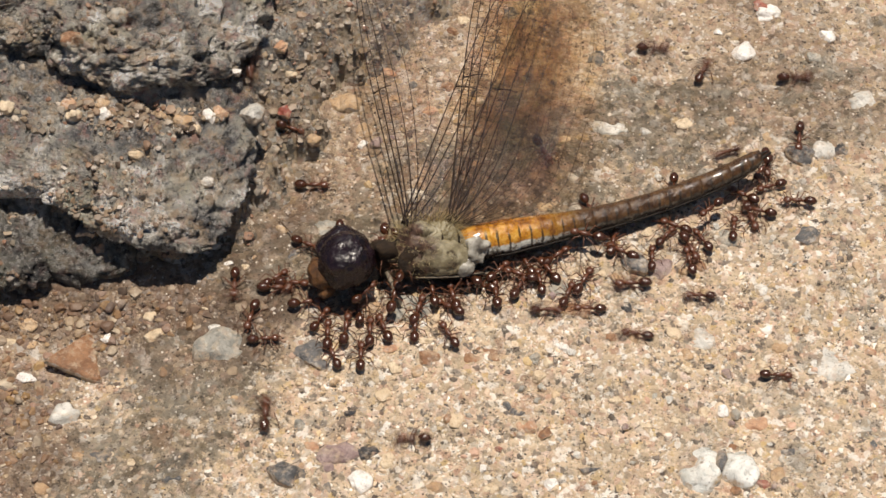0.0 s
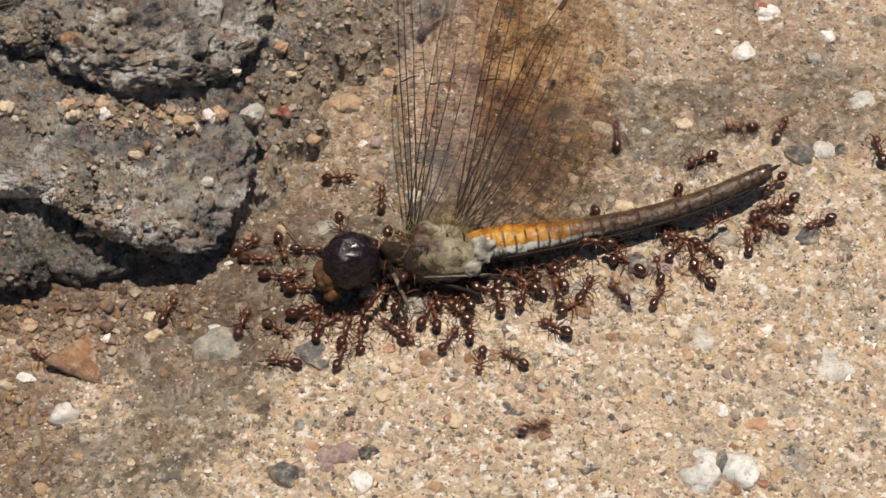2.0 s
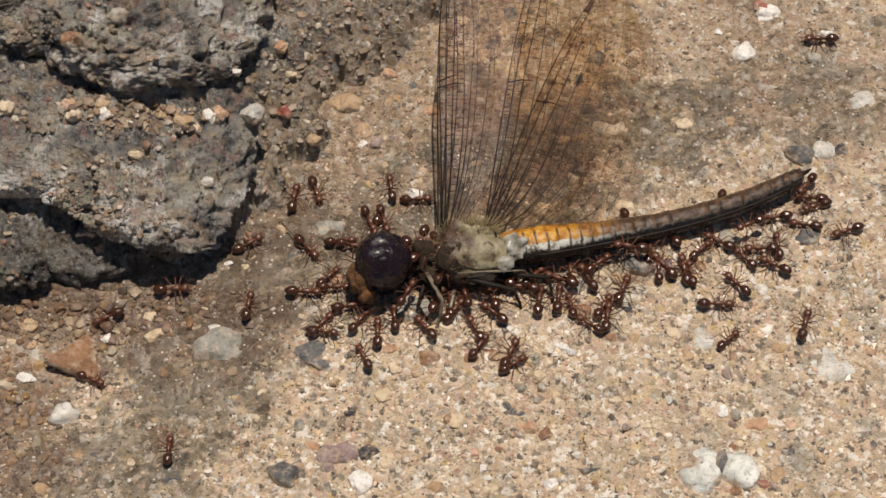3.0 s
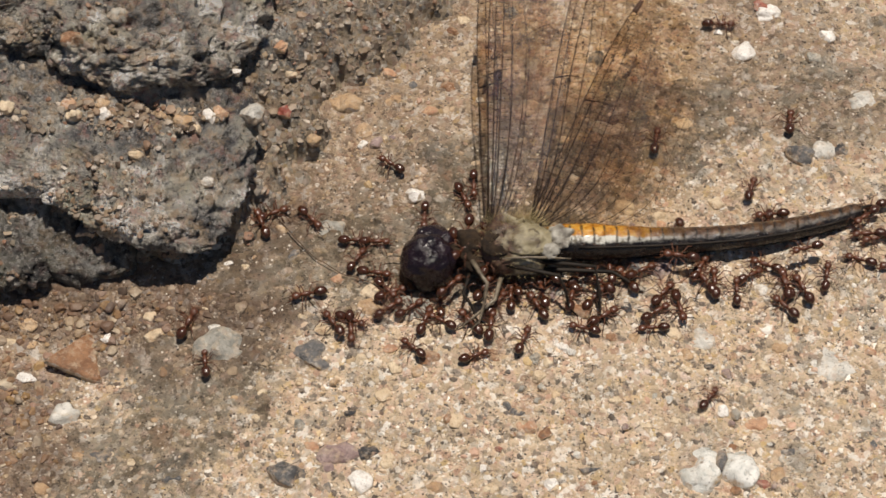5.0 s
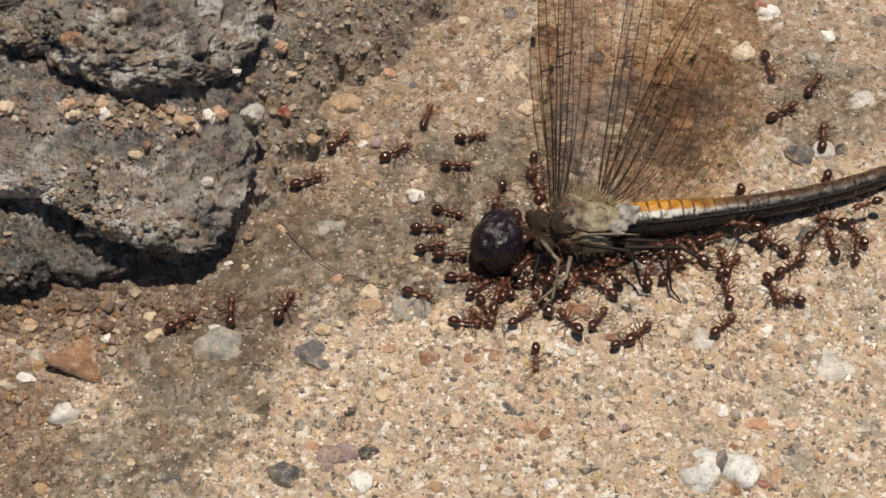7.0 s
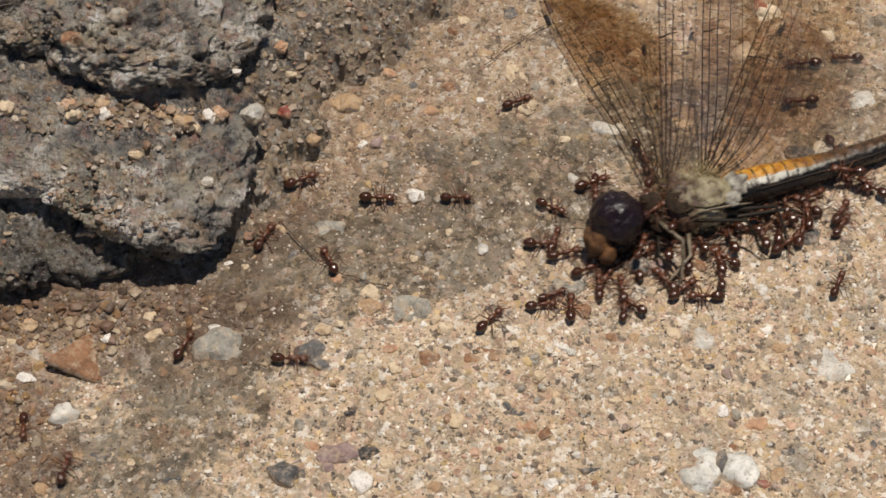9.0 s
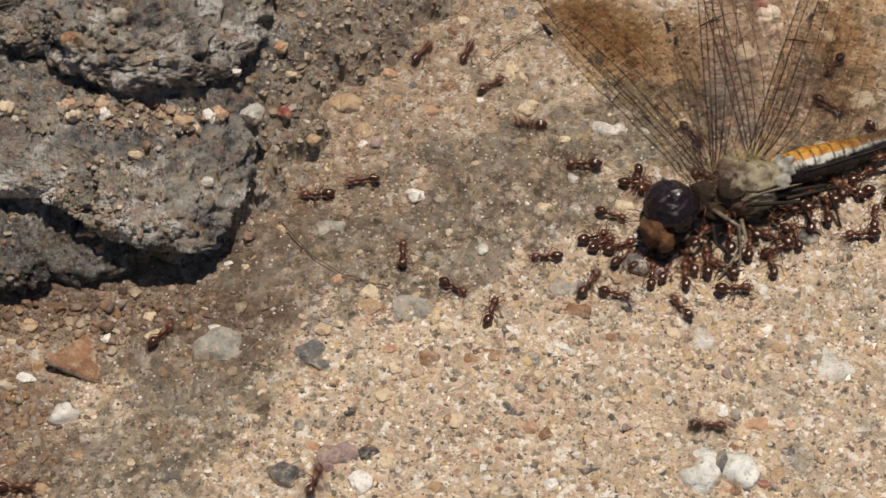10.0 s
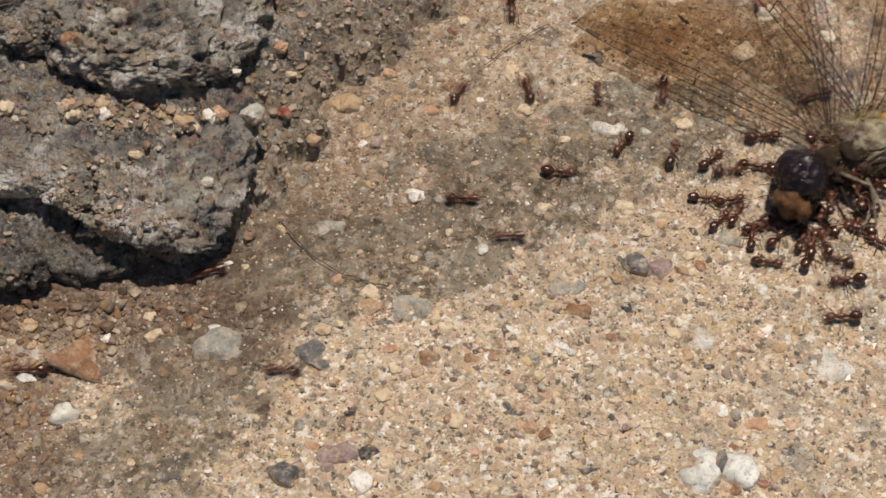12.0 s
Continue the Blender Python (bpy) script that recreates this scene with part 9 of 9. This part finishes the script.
    roam([(0.00, 46.9, 8.8, 156), (0.21, 44.5, 10.2, 156), (0.50, 40.9, 11.5, 98), (0.60, 39.8, 10.6, 159), (0.71, 38.7, 9.8, 219), (1.00, 35.8, 7.3, 180), (1.21, 36.1, 6.5, 186), (1.50, 37.0, 5.6, 192), (1.60, 36.5, 7.5, 153), (1.71, 36.1, 9.4, 113), (2.00, 33.4, 14.1, 65), (2.07, 33.4, 12.7, 11), (2.14, 33.4, 11.4, -42), (2.21, 33.4, 10.0, -95), (2.50, 32.6, 4.6, -99), (2.71, 32.2, 4.1, -140), (3.00, 31.7, 3.4, -180), (3.60, 31.6, 3.6, -180), (4.40, 31.5, 3.7, -180), (5.00, 31.4, 3.8, -180), (5.21, 31.8, 4.2, -225), (5.50, 32.3, 4.7, -270), (5.71, 31.9, 7.0, -264), (6.00, 31.7, 10.2, -295), (6.11, 33.0, 9.9, -336), (6.21, 34.3, 9.5, -376), (6.50, 37.8, 8.5, -336), (6.71, 37.0, 10.3, -262), (7.00, 37.2, 13.0, -278), (7.60, 38.2, 11.8, -251), (8.40, 38.5, 9.8, -251), (8.60, 38.6, 9.3, -310), (8.80, 38.7, 8.8, -369), (9.00, 38.8, 8.3, -429), (9.21, 38.9, 8.1, -427), (9.50, 39.1, 8.0, -425), (9.71, 39.3, 7.2, -482), (10.00, 39.8, 6.3, -540), (10.21, 40.7, 7.0, -493), (10.50, 41.7, 8.3, -540), (10.71, 42.3, 9.0, -498), (11.00, 42.7, 10.2, -455), (11.21, 41.8, 6.4, -461), (11.36, 41.4, 3.9, -518), (11.50, 41.0, 1.3, -575), (11.71, 41.3, 0.7, -575), (12.00, 41.4, -0.1, -575)])
    roam([(0.00, 48.7, 21.8, 11), (0.21, 48.7, 21.8, 76), (0.50, 48.7, 21.8, 141), (0.71, 45.6, 23.6, 141), (1.00, 42.3, 27.0, 82), (1.21, 40.6, 30.8, 126), (1.50, 36.6, 34.8, 125), (1.71, 36.4, 35.0, 125), (2.00, 36.3, 35.4, 125), (2.21, 36.3, 35.4, 125), (2.50, 36.3, 35.4, 125), (2.71, 36.3, 35.4, 125), (3.00, 36.3, 35.4, 125), (3.60, 36.3, 35.4, 125), (4.40, 36.3, 35.4, 125), (5.00, 36.3, 35.4, 125), (5.21, 36.3, 35.4, 125), (5.50, 36.3, 35.4, 125), (5.71, 36.3, 35.4, 125), (6.00, 36.3, 35.4, 125), (6.21, 36.3, 35.4, 125), (6.50, 36.3, 35.4, 125), (6.71, 36.3, 35.4, 125), (7.00, 36.3, 35.4, 125), (7.60, 36.3, 35.4, 125), (8.40, 36.3, 35.4, 125), (9.00, 36.3, 35.4, 125), (9.21, 36.3, 35.4, 125), (9.50, 36.3, 35.4, 125), (9.71, 36.3, 35.4, 125), (10.00, 36.3, 35.4, 125), (10.21, 36.3, 35.4, 125), (10.50, 36.3, 35.4, 125), (10.71, 36.3, 35.4, 125), (11.00, 36.3, 35.4, 125), (11.21, 36.3, 35.4, 125), (11.50, 36.3, 35.4, 125), (11.71, 36.3, 35.4, 125), (12.00, 36.3, 35.4, 125)])
    roam([(0.00, 36.3, 35.4, -74), (0.21, 36.3, 35.4, -74), (0.50, 36.3, 35.4, -74), (0.71, 36.3, 35.4, -74), (1.00, 36.3, 35.4, -74), (1.21, 36.3, 35.4, -74), (1.50, 36.3, 35.4, -74), (1.71, 36.3, 35.4, -74), (2.00, 36.3, 35.4, -74), (2.21, 36.3, 35.4, -74), (2.50, 36.3, 35.4, -74), (2.71, 36.3, 35.4, -74), (3.00, 36.3, 35.4, -74), (3.60, 36.3, 35.4, -74), (4.40, 36.3, 35.4, -74), (5.00, 36.3, 35.4, -74), (5.21, 36.3, 35.4, -74), (5.50, 36.3, 35.4, -74), (5.71, 36.3, 35.4, -74), (6.00, 36.3, 35.4, -74), (6.21, 36.3, 35.4, -74), (6.50, 36.3, 35.4, -74), (6.71, 36.3, 35.4, -74), (7.00, 36.3, 35.4, -74), (7.60, 36.3, 35.4, -74), (8.40, 36.3, 35.4, -74), (9.00, 36.3, 35.4, -74), (9.21, 36.3, 35.4, -74), (9.50, 36.3, 35.4, -74), (9.71, 36.3, 35.4, -74), (10.00, 36.3, 35.4, -74), (10.21, 36.3, 35.4, -74), (10.50, 36.3, 35.4, -74), (10.71, 36.3, 35.4, -74), (11.00, 36.3, 35.4, -74), (11.21, 36.3, 35.4, -74), (11.50, 36.3, 35.4, -74), (11.71, 36.3, 35.4, -74), (12.00, 36.3, 35.4, -74)])
    roam([(0.00, 45.7, 0.6, 116), (0.21, 45.7, 0.6, 141), (0.50, 45.7, 0.6, 165), (0.71, 41.6, 2.6, 165), (1.00, 35.4, 3.4, 90), (1.21, 34.6, 2.5, 58), (1.50, 33.8, 1.0, 98), (1.71, 32.3, 1.8, 159), (1.85, 31.1, 2.1, 217), (2.00, 29.9, 2.4, 275), (2.21, 30.8, -1.9, 296), (2.35, 32.6, -4.2, 354), (2.50, 34.4, -6.6, 411), (2.71, 34.1, -7.4, 422), (3.00, 33.5, -8.4, 433), (3.60, 33.9, -7.3, 449), (4.40, 33.5, -5.8, 449), (5.00, 33.6, -4.7, 475), (5.21, 33.6, -4.1, 475), (5.50, 33.7, -3.3, 475), (5.71, 32.1, -1.8, 508), (6.00, 29.5, -0.7, 442), (6.21, 30.6, -0.1, 393), (6.36, 31.3, 0.4, 341), (6.50, 31.9, 1.0, 290), (6.71, 31.9, -1.5, 260), (7.00, 30.9, -4.8, 290), (7.60, 31.8, -3.4, 251), (8.40, 32.5, -1.4, 251), (8.70, 32.6, -0.5, 323), (9.00, 32.7, 0.3, 395), (9.07, 32.3, -0.6, 340), (9.14, 31.9, -1.4, 285), (9.21, 31.5, -2.3, 230), (9.31, 30.5, -3.1, 285), (9.40, 29.5, -3.9, 340), (9.50, 28.5, -4.7, 395), (9.71, 29.7, -2.6, 414), (10.00, 31.9, -0.2, 382), (10.21, 33.1, -0.9, 326), (10.36, 34.0, -1.5, 392), (10.50, 34.8, -2.1, 458), (10.71, 34.6, -2.5, 454), (11.00, 34.2, -2.9, 450), (11.21, 35.2, -1.6, 424), (11.50, 35.9, 0.4, 435), (11.71, 35.5, 0.4, 435), (12.00, 35.0, 0.1, 435)])
    roam([(0.00, 24.6, 36.1, -56), (0.21, 24.6, 36.1, -79), (0.50, 24.6, 36.1, -102), (0.71, 24.4, 27.8, -102), (0.81, 23.1, 24.2, -47), (0.90, 21.8, 20.7, 9), (1.00, 20.5, 17.1, 65), (1.21, 20.7, 21.8, 96), (1.35, 20.1, 24.9, 48), (1.50, 19.4, 28.1, 0), (1.71, 22.1, 31.1, 57), (1.85, 23.4, 33.6, -7), (2.00, 24.6, 36.1, -72), (2.21, 22.8, 30.6, -105), (2.35, 22.0, 26.7, -35), (2.50, 21.2, 22.8, 35), (2.71, 22.3, 27.8, 75), (3.00, 24.2, 34.6, 33), (3.30, 24.8, 33.5, -13), (3.60, 25.4, 32.4, -60), (4.40, 27.6, 29.9, -60), (5.00, 28.3, 27.5, 0), (5.11, 28.0, 26.1, -45), (5.21, 27.7, 24.6, -90), (5.31, 28.0, 23.3, -30), (5.40, 28.2, 22.0, 30), (5.50, 28.4, 20.7, 90), (5.71, 29.7, 24.1, 59), (6.00, 32.7, 28.1, 115), (6.21, 33.7, 26.3, 132), (6.50, 35.9, 24.5, 65), (6.71, 34.8, 23.4, 36), (6.86, 33.8, 22.8, -21), (7.00, 32.8, 22.3, -78), (7.30, 33.4, 22.4, -36), (7.60, 33.9, 22.5, 6), (8.40, 35.3, 22.3, 6), (8.60, 35.6, 22.4, 64), (8.80, 36.0, 22.5, 122), (9.00, 36.3, 22.6, 180), (9.11, 36.6, 25.0, 135), (9.21, 37.0, 27.3, 90), (9.50, 36.3, 33.8, 90), (9.71, 36.4, 34.5, 90), (10.00, 36.3, 35.4, 89), (10.21, 36.3, 35.4, 89), (10.50, 36.3, 35.4, 89), (10.71, 36.3, 35.4, 89), (11.00, 36.3, 35.4, 89), (11.21, 36.3, 35.4, 89), (11.50, 36.3, 35.4, 89), (11.71, 36.3, 35.4, 89), (12.00, 36.3, 35.4, 89)])
    roam([(0.00, 47.8, 15.8, -95), (0.21, 47.8, 15.8, -95), (0.50, 47.8, 15.8, -95), (0.71, 47.8, 15.8, -119), (1.00, 47.8, 15.8, -144), (1.21, 46.1, 13.9, -144), (1.50, 42.9, 12.3, -140), (1.71, 42.7, 11.9, -201), (2.00, 42.6, 11.4, -262), (2.21, 41.2, 16.2, -262), (2.50, 40.9, 23.0, -270), (2.71, 39.7, 24.1, -227), (3.00, 38.3, 25.8, -180), (3.60, 36.4, 22.7, -110), (4.40, 35.6, 18.0, -110), (4.60, 35.2, 16.9, -166), (4.80, 34.7, 15.8, -222), (5.00, 34.3, 14.8, -278), (5.21, 33.9, 16.9, -270), (5.36, 34.1, 18.4, -315), (5.50, 34.3, 19.9, -360), (5.71, 33.9, 20.1, -348), (6.00, 33.2, 20.1, -336), (6.21, 32.5, 17.8, -293), (6.50, 31.0, 15.0, -262), (6.71, 32.1, 15.8, -334), (7.00, 33.9, 16.4, -332), (7.30, 34.2, 16.5, -294), (7.60, 34.4, 16.6, -256), (8.40, 35.0, 16.9, -256), (8.70, 35.2, 17.1, -218), (9.00, 35.4, 17.3, -180), (9.21, 34.6, 15.8, -116), (9.36, 34.1, 14.8, -63), (9.50, 33.6, 13.7, -10), (9.71, 35.5, 15.2, 33), (10.00, 38.3, 16.8, -33), (10.21, 38.7, 13.6, -75), (10.50, 40.3, 9.4, -82), (10.71, 39.9, 9.3, -137), (11.00, 39.3, 9.1, -192), (11.21, 35.9, 9.2, -196), (11.50, 31.8, 11.3, -208), (11.61, 31.8, 11.7, -246), (11.71, 31.7, 12.1, -284), (11.86, 31.7, 12.6, -322), (12.00, 31.7, 13.2, -360)])
    roam([(0.00, 6.9, 36.4, -51), (0.21, 6.9, 36.4, -65), (0.50, 6.9, 36.4, -80), (0.71, 7.0, 28.3, -80), (0.85, 8.6, 22.9, -40), (1.00, 10.2, 17.5, -0), (1.10, 10.2, 20.0, 50), (1.21, 10.2, 22.5, 99), (1.50, 8.2, 29.1, 100), (1.71, 8.3, 32.3, 101), (2.00, 6.9, 36.4, 101), (2.21, 6.9, 36.4, 101), (2.50, 6.9, 36.4, 101), (2.71, 6.9, 36.4, 101), (3.00, 6.9, 36.4, 101), (3.60, 6.9, 36.4, 101), (4.40, 6.9, 36.4, 101), (5.00, 6.9, 36.4, 101), (5.21, 6.9, 36.4, 101), (5.50, 6.9, 36.4, 101), (5.71, 6.9, 36.4, 101), (6.00, 6.9, 36.4, 101), (6.21, 6.9, 36.4, 101), (6.50, 6.9, 36.4, 101), (6.71, 6.9, 36.4, 101), (7.00, 6.9, 36.4, 101), (7.60, 6.9, 36.4, 101), (8.40, 6.9, 36.4, 101), (9.00, 6.9, 36.4, 101), (9.21, 6.9, 36.4, 101), (9.50, 6.9, 36.4, 101), (9.71, 6.9, 36.4, 101), (10.00, 6.9, 36.4, 101), (10.21, 6.9, 36.4, 101), (10.50, 6.9, 36.4, 101), (10.71, 6.9, 36.4, 101), (11.00, 6.9, 36.4, 101), (11.21, 6.9, 36.4, 101), (11.50, 6.9, 36.4, 101), (11.71, 6.9, 36.4, 101), (12.00, 6.9, 36.4, 101)])
    roam([(0.00, 44.6, -10.0, 156), (0.21, 44.6, -10.0, 156), (0.50, 44.6, -10.0, 156), (0.71, 44.6, -10.0, 156), (1.00, 44.6, -10.0, 156), (1.21, 44.6, -10.0, 156), (1.50, 44.6, -10.0, 156), (1.71, 44.6, -10.0, 156), (2.00, 44.6, -10.0, 156), (2.21, 44.6, -10.0, 156), (2.50, 44.6, -10.0, 156), (2.71, 44.6, -10.0, 156), (3.00, 44.6, -10.0, 156), (3.60, 44.6, -10.0, 156), (4.40, 44.6, -10.0, 156), (5.00, 44.6, -10.0, 156), (5.21, 44.6, -10.0, 156), (5.50, 44.6, -10.0, 156), (5.71, 44.6, -10.0, 158), (6.00, 44.6, -10.0, 161), (6.21, 40.5, -7.2, 161), (6.50, 33.9, -6.3, 168), (6.71, 33.2, -5.9, 168), (7.00, 32.2, -5.8, 168), (7.60, 33.7, -5.6, 198), (8.40, 35.5, -4.6, 198), (8.70, 36.3, -4.4, 131), (9.00, 37.0, -4.2, 65), (9.11, 36.4, -4.0, 106), (9.21, 35.7, -3.7, 148), (9.50, 34.2, -2.5, 82), (9.71, 34.2, -1.0, 101), (10.00, 33.5, 1.0, 98), (10.21, 33.7, 1.4, 98), (10.50, 33.6, 2.1, 98), (10.71, 33.1, 1.5, 161), (11.00, 32.2, 1.0, 224), (11.11, 32.1, 0.8, 181), (11.21, 32.0, 0.6, 137), (11.36, 31.8, 0.4, 93), (11.50, 31.6, 0.1, 50), (11.71, 32.4, 1.6, 51), (12.00, 34.0, 3.1, 51)])


motions()
